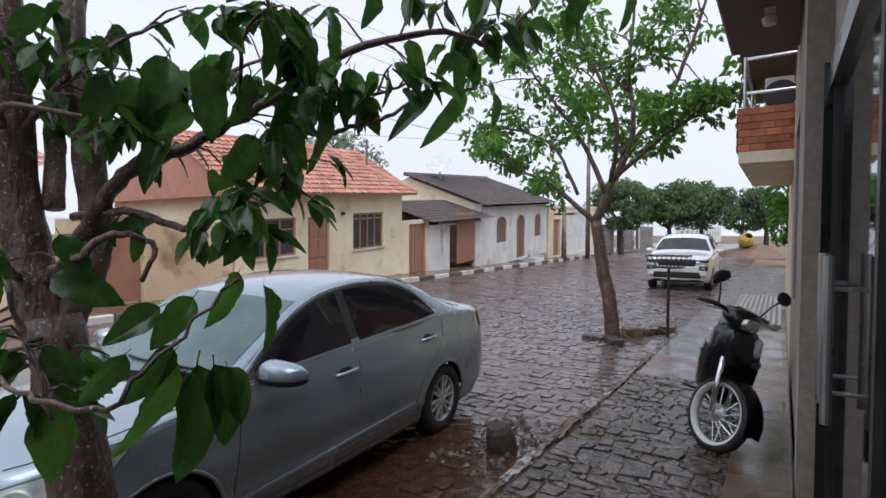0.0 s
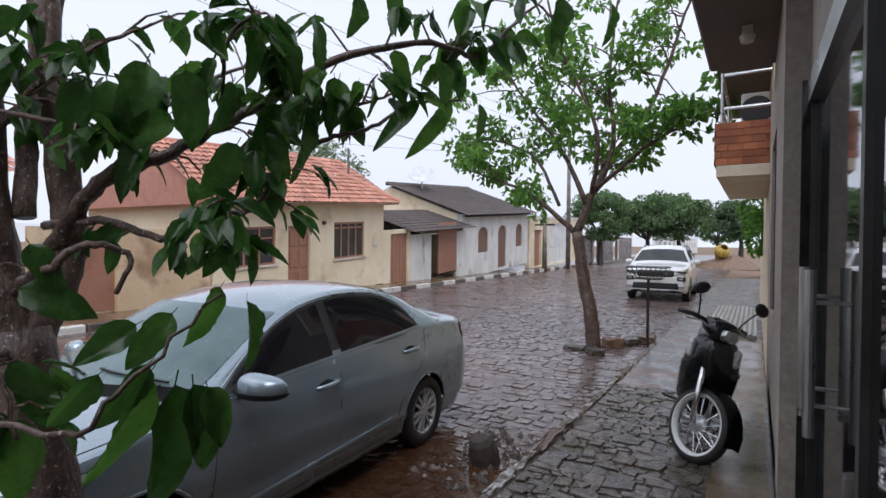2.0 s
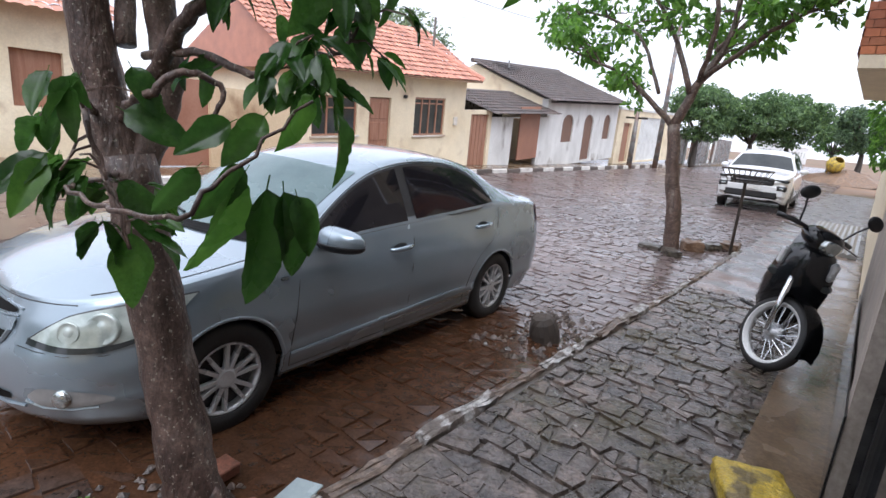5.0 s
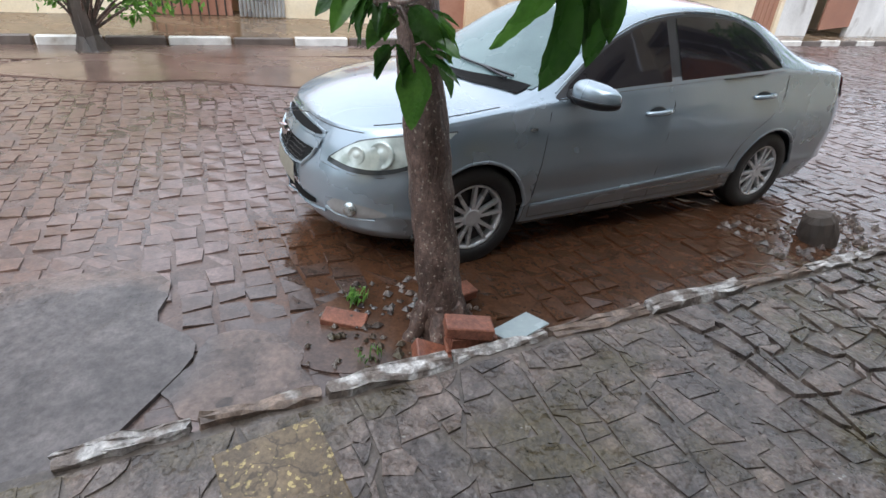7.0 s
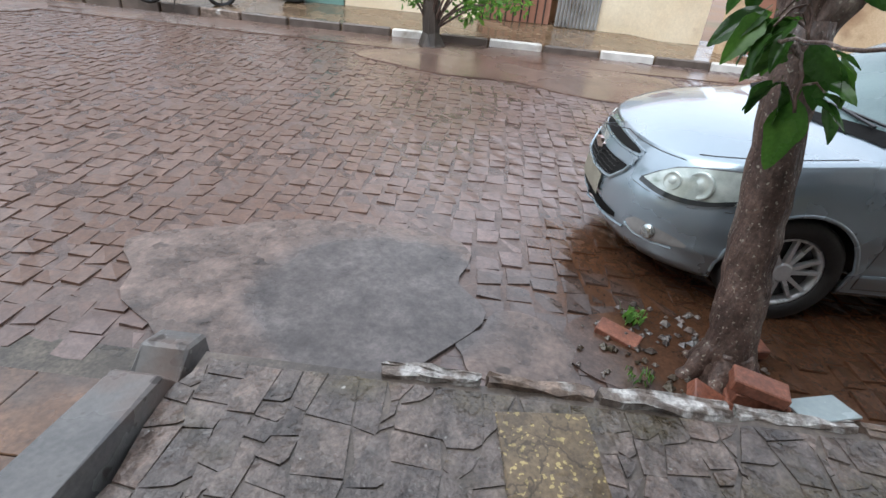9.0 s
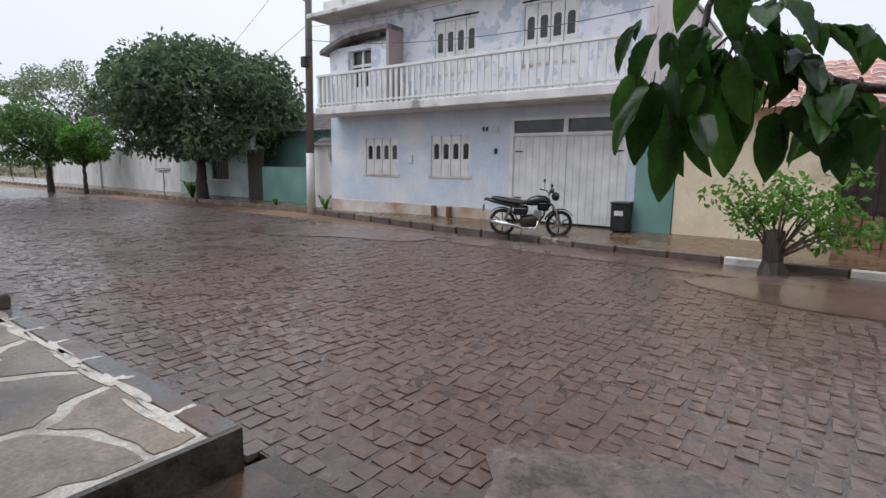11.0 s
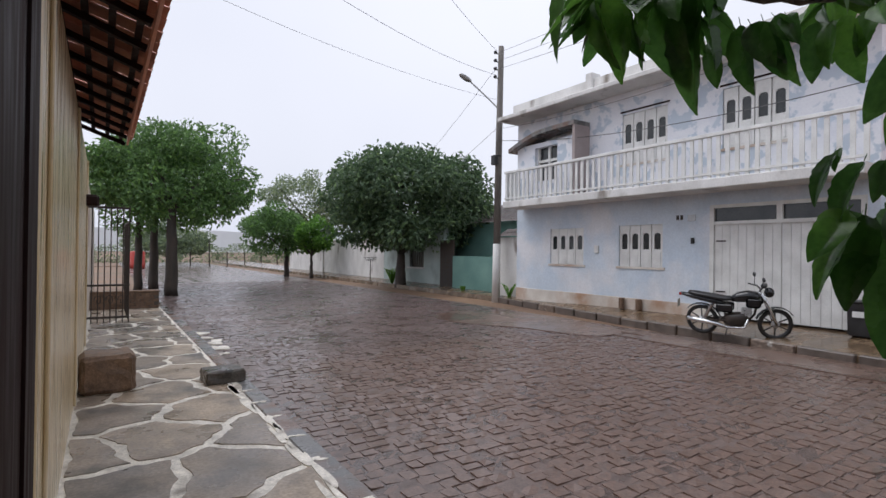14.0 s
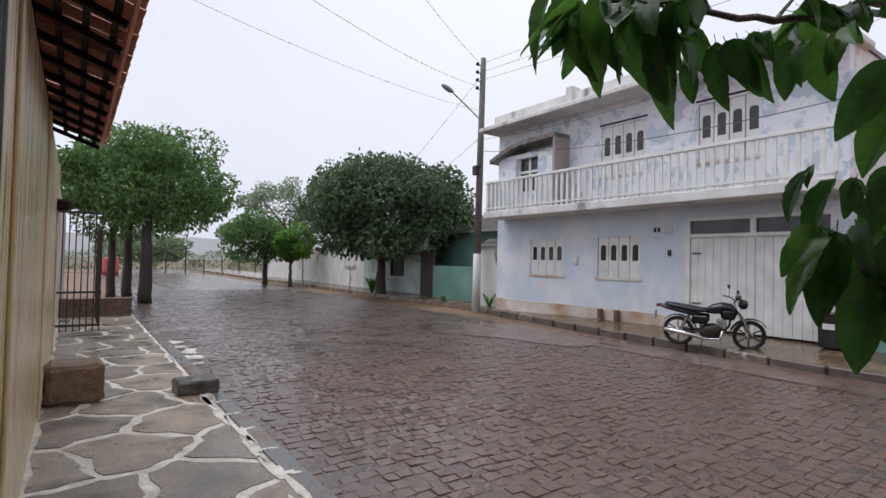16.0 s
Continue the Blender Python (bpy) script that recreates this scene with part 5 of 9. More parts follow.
class Shell:
    """A car body: its top line, belt line, half width and floor line along the length, nose at y = 0."""
    def __init__(self, length, top, belt, wide, floor, axles, arch, lean):
        self.length, self.axles, self.arch, self.lean = length, axles, arch, lean
        self.top, self.belt, self.wide, self.floor = (smooth_curve(c) for c in (top, belt, wide, floor))

    def half(self, y, z):
        """Half the width at a station and height."""
        w, zb = self.wide(y), self.belt(y)
        if z > zb:
            return max(0.05, w - 0.035 - (z - zb) * self.lean - 0.1 * (z - zb) ** 2)
        t = (z - 0.2) / (zb - 0.2)
        return w * (0.955 + 0.045 * math.sin(math.pi * min(1, max(0, t)) ** 0.8)) - 0.035 * max(0, t) ** 5

    def low(self, y):
        z = self.floor(y)
        for a in self.axles:
            d = abs(y - a)
            if d < self.arch:
                z = max(z, 0.31 + math.sqrt(self.arch ** 2 - d * d) * 1.02)
        return z

    def ring(self, y, n_side=9, n_up=6, n_top=7):
        zt, zb, zl = self.top(y), self.belt(y), self.low(y)
        r = 0.05
        zs = min(zb, zt - r)
        zl = min(zl, zs - 0.02)
        pts = [(self.half(y, zl) - 0.06, zl - 0.0)]
        for k in range(n_side + 1):
            z = zl + (zs - zl) * k / n_side
            pts.append((self.half(y, z), z))
        ze = max(zs + 0.005, zt - 0.055)
        for k in range(1, n_up + 1):
            z = zs + (ze - zs) * k / n_up
            pts.append((self.half(y, z) if zt - r > zb else self.half(y, zs) - 0.01 * k / n_up, z))
        xe = pts[-1][0]
        for k in range(1, n_top + 1):
            a = k / n_top
            x = xe * (1 - a)
            pts.append((x, ze + (zt - ze) * (1 - (1 - a) ** 2.4)))
        return pts

    def mesh(self, bm):
        stations, y = [], 0.0
        marks = sorted({0.0, self.length, *(a + s * self.arch * c for a in self.axles for s in (-1, 1) for c in (0.995, 0.97, 0.9, 0.8, 0.65, 0.45, 0.2, 0)),
                        *(self.length * k / 56 for k in range(57)), *(self.length * k / 400 for k in range(8)), *(self.length * (1 - k / 400) for k in range(8))})
        rows = []
        for y in marks:
            half = self.ring(y)
            pts = [(x, z) for x, z in half] + [(-x, z) for x, z in half[-2::-1]]
            rows.append([bm.verts.new((x, y, z)) for x, z in pts])
        for a, b in zip(rows, rows[1:]):
            for k in range(len(a) - 1):
                bm.faces.new((a[k], a[k + 1], b[k + 1], b[k]))
        bm.faces.new(rows[0])
        bm.faces.new(rows[-1][::-1])

    def side_patch(self, bm, outline, side, off=0.006, n=14):
        """A pane or trim on the flank: outline is (y, z_low, z_high) along its length."""
        ys = [p[0] for p in outline]
        lo, hi = smooth_curve([(p[0], p[1]) for p in outline]), smooth_curve([(p[0], p[2]) for p in outline])
        rows = []
        for i in range(n + 1):
            y = ys[0] + (ys[-1] - ys[0]) * i / n
            a, b = lo(y), max(lo(y) + 0.002, hi(y))
            rows.append([bm.verts.new((side * (self.half(y, a + (b - a) * k / 5) + off), y, a + (b - a) * k / 5)) for k in range(6)])
        for a, b in zip(rows, rows[1:]):
            for k in range(5):
                bm.faces.new((a[k], a[k + 1], b[k + 1], b[k]))

    def top_patch(self, bm, y0, y1, frac0, frac1, off=0.006, n=10):
        """A pane lying on the top line between two stations, over that fraction of the width."""
        rows = []
        for i in range(n + 1):
            t = i / n
            y = y0 + (y1 - y0) * t
            half = self.ring(y)
            xe = half[-8][0] * (frac0 + (frac1 - frac0) * t)
            ze, zt = half[-8][1], half[-1][1]
            row = []
            for k in range(-6, 7):
                x = xe * k / 6
                a = 1 - abs(x) / max(half[-8][0], 0.01)
                row.append(bm.verts.new((x, y - off * 0.4, ze + (zt - ze) * (1 - (1 - a) ** 2.4) + off)))
            rows.append(row)
        for a, b in zip(rows, rows[1:]):
            for k in range(12):
                bm.faces.new((a[k], a[k + 1], b[k + 1], b[k]))


def car_wheel(parent, x, y, r, side, spokes=10):
    """A tyre with an alloy rim, axle along x; side: +1 or -1 for the outer face."""
    m = Matrix.Translation((x, y, r)) @ Matrix.Rotation(radians(90 * side), 4, 'Y')
    bm = bmesh.new()
    rr = r * 0.66
    lathe(bm, [(rr, -0.19), (r * 0.93, -0.19), (r * 0.99, -0.17), (r, -0.14), (r, -0.05), (r * 0.99, -0.02), (r * 0.93, 0.0), (rr + 0.006, 0.0), (rr, -0.012), (rr, -0.19)], m, 40)
    w = part("wheel", bm, rubber_m, parent, "black tyre on a silver alloy rim", smooth=True)
    bm = bmesh.new()
    lathe(bm, [(rr, -0.15), (rr, -0.012), (rr - 0.012, -0.006), (rr - 0.022, -0.03), (rr - 0.025, -0.15)], m, 40)
    part("rim", bm, wheel_m, w, "silver alloy rim", smooth=True)
    bm = bmesh.new()
    lathe(bm, [(0, -0.012), (0.045, -0.012), (0.06, -0.02), (0.06, -0.05), (0, -0.05)], m, 20)
    for k in range(spokes):
        a = 2 * math.pi * k / spokes + (0.06 if k % 2 else -0.06)
        ca, sa = math.cos(a), math.sin(a)
        vs = []
        for rad, wd, h in ((0.04, 0.012, -0.016), (rr - 0.012, 0.0095, -0.014)):
            for s, dz in ((-1, 0), (1, 0), (1, -0.03), (-1, -0.03)):
                vs.append(bm.verts.new(m @ Vector((rad * ca - s * wd * sa, rad * sa + s * wd * ca, h + dz))))
        for k2 in range(4):
            bm.faces.new((vs[k2], vs[(k2 + 1) % 4], vs[4 + (k2 + 1) % 4], vs[4 + k2]))
    part("spokes", bm, wheel_m, w)
    bm = bmesh.new()
    lathe(bm, [(0, -0.06), (rr - 0.03, -0.06), (rr - 0.03, -0.07), (0, -0.07)], m, 24)
    part("brake_disc", bm, black_m, w)


class Saloon:
    """A four-door body: flank, fascia and top surfaces from a few guide lines; nose at y = 0, lengthwise along y."""
    L = 4.55
    front = staticmethod(smooth_curve([(0.18, 0.13), (0.25, 0.055), (0.34, 0.012), (0.43, 0.0), (0.52, 0.004), (0.58, 0.02), (0.64, 0.05), (0.72, 0.085), (0.79, 0.13), (0.86, 0.175), (0.95, 0.22), (1.2, 0.3)]))
    rear = staticmethod(smooth_curve([(0.2, 0.12), (0.32, 0.03), (0.5, 0.0), (0.68, 0.015), (0.85, 0.045), (1.0, 0.075), (1.06, 0.1), (1.14, 0.16)]))
    crown = staticmethod(smooth_curve([(0.0, 0.46), (0.02, 0.58), (0.05, 0.64), (0.085, 0.72), (0.13, 0.792), (0.2, 0.845), (0.35, 0.905), (0.6, 0.958), (0.9, 0.99), (1.03, 0.998), (1.12, 1.042), (1.4, 1.222), (1.7, 1.395), (1.9, 1.452), (2.2, 1.492), (2.55, 1.506), (2.9, 1.49), (3.2, 1.44), (3.4, 1.365), (3.7, 1.215), (3.86, 1.15), (4.0, 1.128), (4.25, 1.122), (4.39, 1.11), (4.43, 1.08), (4.47, 1.01), (4.5, 0.88), (4.535, 0.68), (4.55, 0.5)]))
    belt = staticmethod(smooth_curve([(0.13, 0.792), (0.3, 0.812), (0.5, 0.852), (0.8, 0.9), (1.05, 0.93), (1.34, 0.962), (2.2, 1.012), (3.38, 1.072), (3.8, 1.07), (4.1, 1.052), (4.32, 1.03)]))
    rail_x = staticmethod(smooth_curve([(1.05, 0.79), (1.2, 0.772), (1.33, 0.752), (1.5, 0.72), (1.7, 0.682), (1.9, 0.648), (2.1, 0.624), (2.3, 0.612), (2.6, 0.604), (2.9, 0.604), (3.2, 0.612), (3.4, 0.626), (3.6, 0.654), (3.8, 0.692), (4.0, 0.72), (4.2, 0.72)]))
    rail_z = staticmethod(smooth_curve([(1.05, 0.944), (1.2, 0.982), (1.33, 1.028), (1.5, 1.118), (1.7, 1.23), (1.9, 1.335), (2.1, 1.405), (2.3, 1.438), (2.6, 1.454), (2.9, 1.44), (3.2, 1.385), (3.4, 1.312), (3.6, 1.215), (3.8, 1.13), (4.0, 1.088), (4.2, 1.072), (4.32, 1.045)]))
    flank = staticmethod(smooth_curve([(0.18, 0.8), (0.26, 0.822), (0.33, 0.836), (0.36, 0.858), (0.41, 0.852), (0.55, 0.866), (0.7, 0.87), (0.82, 0.864), (0.9, 0.852), (0.97, 0.838), (1.08, 0.82)]))

    def ends(self, y, z):
        """The share of the full width left where nose and tail round off."""
        k = 1.0
        for d, reach, m, n in ((y - self.front(z), 0.72, 2.2, 2.8), (self.L - y - self.rear(z), 0.42, 2.2, 3.4)):
            if d <= 0:
                return 0.0
            if d < reach:
                k *= (1 - (1 - d / reach) ** m) ** (1 / n)
        return k

    def shoulder(self, y):
        return min(self.belt(y) if y > 0.13 else 9, self.crown(y))

    def upper(self, y):
        """The corner where flank or side glass meets hood, roof or boot."""
        zs = self.shoulder(y)
        w = self.half(y, zs)
        if y < 1.05:
            return max(0.0, w - 0.035 * min(1, w / 0.3)), min(zs + 0.014, self.crown(y))
        return min(self.rail_x(y), w), min(max(self.rail_z(y), zs + 0.006), self.crown(y))

    def half(self, y, z):
        zs = self.shoulder(y)
        if z <= zs + 1e-6 or y < 1.05:
            return self.flank(min(z, zs)) * self.ends(y, min(z, zs))
        x1, z1 = min(self.rail_x(y), self.half(y, zs)), max(self.rail_z(y), zs + 0.006)
        t = min(1.0, (z - zs) / (z1 - zs))
        x0 = self.half(y, zs) - 0.012
        return x0 + (x1 - x0) * t + 0.05 * (z1 - zs) * t * (1 - t)

    def roof(self, y, x):
        xu, zu = self.upper(y)
        return zu + (self.crown(y) - zu) * (1 - min(1.0, abs(x) / max(xu, 0.01)) ** 2.3)

    def low(self, y):
        for z in (0.2, 0.23, 0.26, 0.3, 0.34, 0.38, 0.42, 0.46):
            if self.ends(y, z) > 0:
                return z
        return 0.47

    def mesh(self, bm, axles, arch):
        marks = [0.0005, 0.002, 0.005, 0.01, 0.018, 0.028, 0.04, 0.055, 0.07, 0.085, 0.1, 0.115, 0.13, 0.145, 0.165, 0.19, 0.22, 0.25, 0.28, 0.31]
        marks += [0.34 + 0.0335 * k for k in range(115)] + [self.L - k for k in (0.26, 0.22, 0.19, 0.16, 0.135, 0.115, 0.1, 0.085, 0.07, 0.055, 0.04, 0.028, 0.016, 0.007, 0.001)]
        rows = []
        for y in sorted(marks):
            zl, zs = self.low(y), self.shoulder(y)
            zl = min(zl, zs - 0.01)
            half = [(max(0.0, self.half(y, zl) - 0.12), zl + 0.01)]
            half += [(self.half(y, zl + (zs - zl) * k / 26), zl + (zs - zl) * k / 26) for k in range(27)]
            xu, zu = self.upper(y)
            half += [(self.half(y, zs + (zu - zs) * k / 6) if y > 1.05 else half[27][0] + (xu - half[27][0]) * k / 6, zs + (zu - zs) * (k / 6 if y > 1.05 else math.sin(k / 6 * math.pi / 2))) for k in range(1, 7)]
            half += [(xu * (1 - k / 10), self.roof(y, xu * (1 - k / 10))) for k in range(1, 11)]
            rows.append([bm.verts.new((x, y, z)) for x, z in half + [(-x, z) for x, z in half[-2::-1]]])
        for row in rows:
            for v in row:
                for a in axles:
                    d = math.hypot(v.co.y - a, v.co.z - 0.31)
                    if abs(v.co.x) > 0.45 and abs(d - arch) < 0.022 and v.co.z > 0.2:
                        v.co.y, v.co.z = a + (v.co.y - a) * arch / d, 0.31 + (v.co.z - 0.31) * arch / d
        for a, b in zip(rows, rows[1:]):
            for k in range(len(a) - 1):
                c = (a[k].co + a[k + 1].co + b[k].co + b[k + 1].co) / 4
                if not (abs(c.x) > 0.45 and any(math.hypot(c.y - q, c.z - 0.31) < arch for q in axles)):
                    bm.faces.new((a[k], a[k + 1], b[k + 1], b[k]))
        bmesh.ops.remove_doubles(bm, verts=bm.verts, dist=0.0004)

    def on_side(self, y, z, sd, off=0.0):
        return Vector((sd * (self.half(y, z) + off), y, z))

    def on_nose(self, x, z, off=0.0):
        """The fascia's surface at a width and height."""
        lo, hi = 0.0, 1.2
        for _ in range(26):
            mid = (lo + hi) / 2
            if self.flank(z) * self.ends(mid, z) < abs(x):
                lo = mid
            else:
                hi = mid
        return Vector((x * (1 + off / 0.9), hi - off, z))

    def side_patch(self, outline, sd, off=0.006, n=24):
        lo, hi = smooth_curve([(p[0], p[1]) for p in outline]), smooth_curve([(p[0], p[2]) for p in outline])
        y0, y1 = outline[0][0], outline[-1][0]
        grid = []
        for i in range(n + 1):
            y = y0 + (y1 - y0) * i / n
            a, b = lo(y), max(lo(y) + 0.002, hi(y))
            grid.append([self.on_side(y, a + (b - a) * k / 6, sd, off) for k in range(7)])
        return sheet(grid)

    def nose_patch(self, outline, off=0.006, n=24, m=5):
        """outline: (x, z_low, z_high) across the fascia."""
        lo, hi = smooth_curve([(p[0], p[1]) for p in outline]), smooth_curve([(p[0], p[2]) for p in outline])
        x0, x1 = outline[0][0], outline[-1][0]
        grid = []
        for i in range(n + 1):
            x = x0 + (x1 - x0) * i / n
            a, b = lo(x), max(lo(x) + 0.002, hi(x))
            grid.append([self.on_nose(x, a + (b - a) * k / m, off) for k in range(m + 1)])
        return sheet(grid)

    def top_pane(self, edge0, edge1, share, off=0.006, n=14):
        """A pane between two bowed edges (y at the middle, y at the sides) across that share of the width."""
        grid = []
        for i in range(n + 1):
            row = []
            for k in range(-9, 10):
                a = k / 9
                y0, y1 = edge0[0] + (edge0[1] - edge0[0]) * a * a, edge1[0] + (edge1[1] - edge1[0]) * a * a
                y = y0 + (y1 - y0) * i / n
                x = a * share * self.upper(y)[0]
                row.append(Vector((x, y, self.roof(y, x) + off)))
            grid.append(row)
        return sheet(grid)


def sheet(grid):
    bm = bmesh.new()
    rows = [[bm.verts.new(p) for p in r] for r in grid]
    for a, b in zip(rows, rows[1:]):
        for k in range(len(a) - 1):
            bm.faces.new((a[k], a[k + 1], b[k + 1], b[k]))
    return bm


def sedan():
    c = thing("parked_sedan", pose(-2.558, 0.736, -0.022, 0, 0, 1.89) @ Matrix.Scale(0.925, 4), "silver-blue wet four-door saloon parked at the kerb", "car")
    s = Saloon()
    axles, arch = (0.87, 3.49), 0.352
    bm = bmesh.new()
    s.mesh(bm, axles, arch)
    body = part("body", bm, silver_m, c, smooth=True)
    part("underbody", boxbm(-0.5, 0.5, 0.4, 4.1, 0.19, 0.5), black_m, c)

    def seam(pts, parent=body, r=0.003, mtl=None, nm="panel_gap", label=""):
        return part(nm, tubebm(pts, r, 5), mtl or black_m, parent, label)

    for y in axles:
        for sd in (-1, 1):
            bm = bmesh.new()
            m = Matrix.Translation((sd * 0.8, y, 0.31)) @ Matrix.Rotation(radians(90 * sd), 4, 'Y')
            lathe(bm, [(0, -0.32), (0.34, -0.32), (0.35, -0.09)], m, 36)
            for v in bm.verts:
                v.co.z = max(v.co.z, 0.22)
                v.co.x = sd * max(0.05, min(abs(v.co.x), s.half(v.co.y, v.co.z) - 0.03))
            part("arch_liner", bm, black_m, body)
            lip = []
            for k in range(27):
                a = radians(-14 + 208 * k / 26)
                yy, zz = y + arch * math.cos(a), max(0.215, 0.31 + arch * math.sin(a))
                lip.append(s.on_side(yy, zz, sd, -0.008))
            part("arch_lip", tubebm(lip, 0.013, 8), silver_m, body, smooth=True)
            car_wheel(c, sd * 0.846, y, 0.313, sd, 12)
    # glass
    ws = part("windscreen", s.top_pane((1.05, 1.24), (1.73, 1.93), 0.955), screen_glass_m, c, "windscreen covered in rain drops", smooth=True)
    part("cowl", s.top_pane((1.0, 1.15), (1.075, 1.26), 0.92, 0.008, 3), grille_black_m, ws, "black cowl below the windscreen")
    for x0, x1 in ((0.58, 0.04), (-0.04, -0.6)):
        pts = []
        for k in range(5):
            x = x0 + (x1 - x0) * k / 4
            y = 1.1 + 0.12 * (x / 0.6) ** 2 + 0.05 * k / 4
            pts.append((x, y, s.roof(y, x) + 0.022))
        wp = part("wiper", tubebm(pts, 0.008, 5), black_m, ws)
        part("wiper_arm", tubebm([(x0, pts[0][1] - 0.05, pts[0][2] - 0.01), pts[2]], 0.009, 5), black_m, wp)
    part("rear_window", s.top_pane((3.22, 3.1), (3.74, 3.66), 0.95), tint_glass_m, c, smooth=True)
    for sd in (-1, 1):
        surround = [(1.36, 0.972, 0.985), (1.5, 0.978, 1.075), (1.7, 0.99, 1.2), (1.9, 1.002, 1.305), (2.1, 1.012, 1.372), (2.35, 1.024, 1.412), (2.6, 1.037, 1.422), (2.9, 1.052, 1.402), (3.1, 1.062, 1.352), (3.26, 1.07, 1.27), (3.36, 1.077, 1.18), (3.42, 1.085, 1.095)]
        part("window_surround", s.side_patch(surround, sd, 0.004, 40), black_m, c, "black rubber window surround", smooth=True)
        hi = smooth_curve([(p[0], p[2]) for p in surround])
        lo = smooth_curve([(p[0], p[1]) for p in surround])
        for nm, y0, y1 in (("front_window", 1.46, 2.27), ("rear_side_window", 2.36, 3.39)):
            ol = [(y0 + (y1 - y0) * k / 9, lo(y0 + (y1 - y0) * k / 9) + 0.02, hi(y0 + (y1 - y0) * k / 9) - 0.016) for k in range(10)]
            part(nm, s.side_patch(ol, sd, 0.0085), tint_glass_m, c, "dark tinted side window", smooth=True)
        seam([s.on_side(y, hi(y) + 0.012, sd, 0.004) for y in [1.37 + 0.0508 * k for k in range(41)]], c, 0.006, silver_m, "window_trim")
        seam([s.on_side(y, lo(y) - 0.002, sd, 0.006) for y in [1.37 + 0.0508 * k for k in range(41)]], c, 0.006, black_m, "belt_trim")
        # door and wing gaps
        seam([s.on_side(1.3 + dy, z, sd) for dy, z in ((-0.03, 0.25), (-0.035, 0.4), (-0.01, 0.6), (0.0, 0.75), (0.015, 0.9), (0.05, 0.965))])
        seam([s.on_side(2.31 + dy, z, sd) for dy, z in ((-0.02, 0.25), (-0.02, 0.45), (-0.01, 0.7), (0.0, 0.9), (0.0, 1.02))])
        seam([s.on_side(y, z, sd) for y, z in ((3.02, 0.27), (3.04, 0.4), (3.1, 0.55), (3.2, 0.66), (3.36, 0.76), (3.46, 0.9), (3.47, 1.05))])
        seam([s.on_side(y, 0.25 + 0.01 * (y - 1.3), sd) for y in [1.27 + 0.175 * k for k in range(11)]])
        seam([s.on_side(y, 0.345 + 0.038 * (y - 1.25), sd, 0.0) for y in [1.26 + 0.17 * k for k in range(11)]], body, 0.011, silver_m, "door_ridge")
        seam([(sd * (s.upper(y)[0] - 0.02), y, s.roof(y, s.upper(y)[0] - 0.02)) for y in [0.34 + 0.06 * k for k in range(12)]])
        for y, z in ((2.17, 0.865), (3.22, 0.918)):
            base = part("door_handle", tubebm([s.on_side(y + dy, z + 0.006 * dy / 0.1, sd, o) for dy, o in ((-0.11, -0.012), (-0.095, 0.014), (-0.05, 0.03), (0.0, 0.034), (0.06, 0.032), (0.098, 0.018), (0.112, -0.01))], [0.012, 0.016, 0.018, 0.019, 0.018, 0.016, 0.012], 8), silver_m, c, smooth=True)
            bm = bmesh.new()
            lathe(bm, [(0, 0.002), (0.036, 0.002), (0.044, 0.0)], Matrix.Translation(s.on_side(y - 0.01, z, sd, 0.001)) @ Matrix.Rotation(radians(90 * sd), 4, 'Y') @ Matrix.Diagonal((0.8, 1.7, 1, 1)), 20)
            part("handle_cup", bm, black_m, base)
        # mirror
        bm = bmesh.new()
        bmesh.ops.create_uvsphere(bm, u_segments=18, v_segments=12, radius=1.0)
        for v in bm.verts:
            x, y, z = v.co
            x = math.copysign(abs(x) ** 0.7, x)
            v.co = Vector((sd * (0.975 + 0.14 * x), 1.52 + (0.09 * y if y < 0 else 0.03 * y) + 0.04 * x, 1.02 + 0.072 * math.copysign(abs(z) ** 0.75, z) * (1 - 0.18 * x) - 0.006 * x))
        mr = part("door_mirror", bm, silver_m, c, "silver door mirror on a black foot", smooth=True)
        bm = bmesh.new()
        bmesh.ops.create_uvsphere(bm, u_segments=18, v_segments=12, radius=1.0)
        for v in bm.verts:
            x, y, z = v.co
            x = math.copysign(abs(x) ** 0.7, x)
            v.co = Vector((sd * (0.975 + 0.146 * x), 1.52 + (0.094 * y if y < 0 else 0.034 * y) + 0.04 * x, min(1.0, 1.017 + 0.074 * math.copysign(abs(z) ** 0.75, z) * (1 - 0.18 * x) - 0.006 * x)))
        part("mirror_shell", bm, black_m, mr, "black lower half of the mirror", smooth=True)
        bm = bmesh.new()
        tube(bm, [(sd * 0.8, 1.47, 0.985), (sd * 0.86, 1.49, 0.985), (sd * 0.93, 1.52, 0.985), (sd * 1.04, 1.545, 0.985)], [0.04, 0.042, 0.045, 0.03], 10)
        part("mirror_foot", bm, black_m, mr, smooth=True)
        bm = bmesh.new()
        lathe(bm, [(0, 0.004), (0.9, 0.004), (1, 0.0), (0.9, -0.004), (0, -0.004)], Matrix.Translation((sd * 0.972, 1.556, 1.02)) @ Matrix.Rotation(radians(-90), 4, 'X') @ Matrix.Diagonal((0.1, 0.05, 1, 1)), 20)
        part("mirror_glass", bm, tint_glass_m, mr)
        # lamps
        shape = [(0.5, 0.632, 0.645), (0.56, 0.622, 0.705), (0.62, 0.612, 0.758), (0.68, 0.608, 0.785), (0.74, 0.612, 0.805), (0.79, 0.628, 0.82), (0.828, 0.66, 0.832), (0.85, 0.71, 0.84)]
        ol = [(sd * x, a, b) for x, a, b in shape]
        hl = part("headlight", s.nose_patch(ol, 0.007, 30, 7), lamp_bowl_m, c, "swept-back clear headlight", smooth=True)
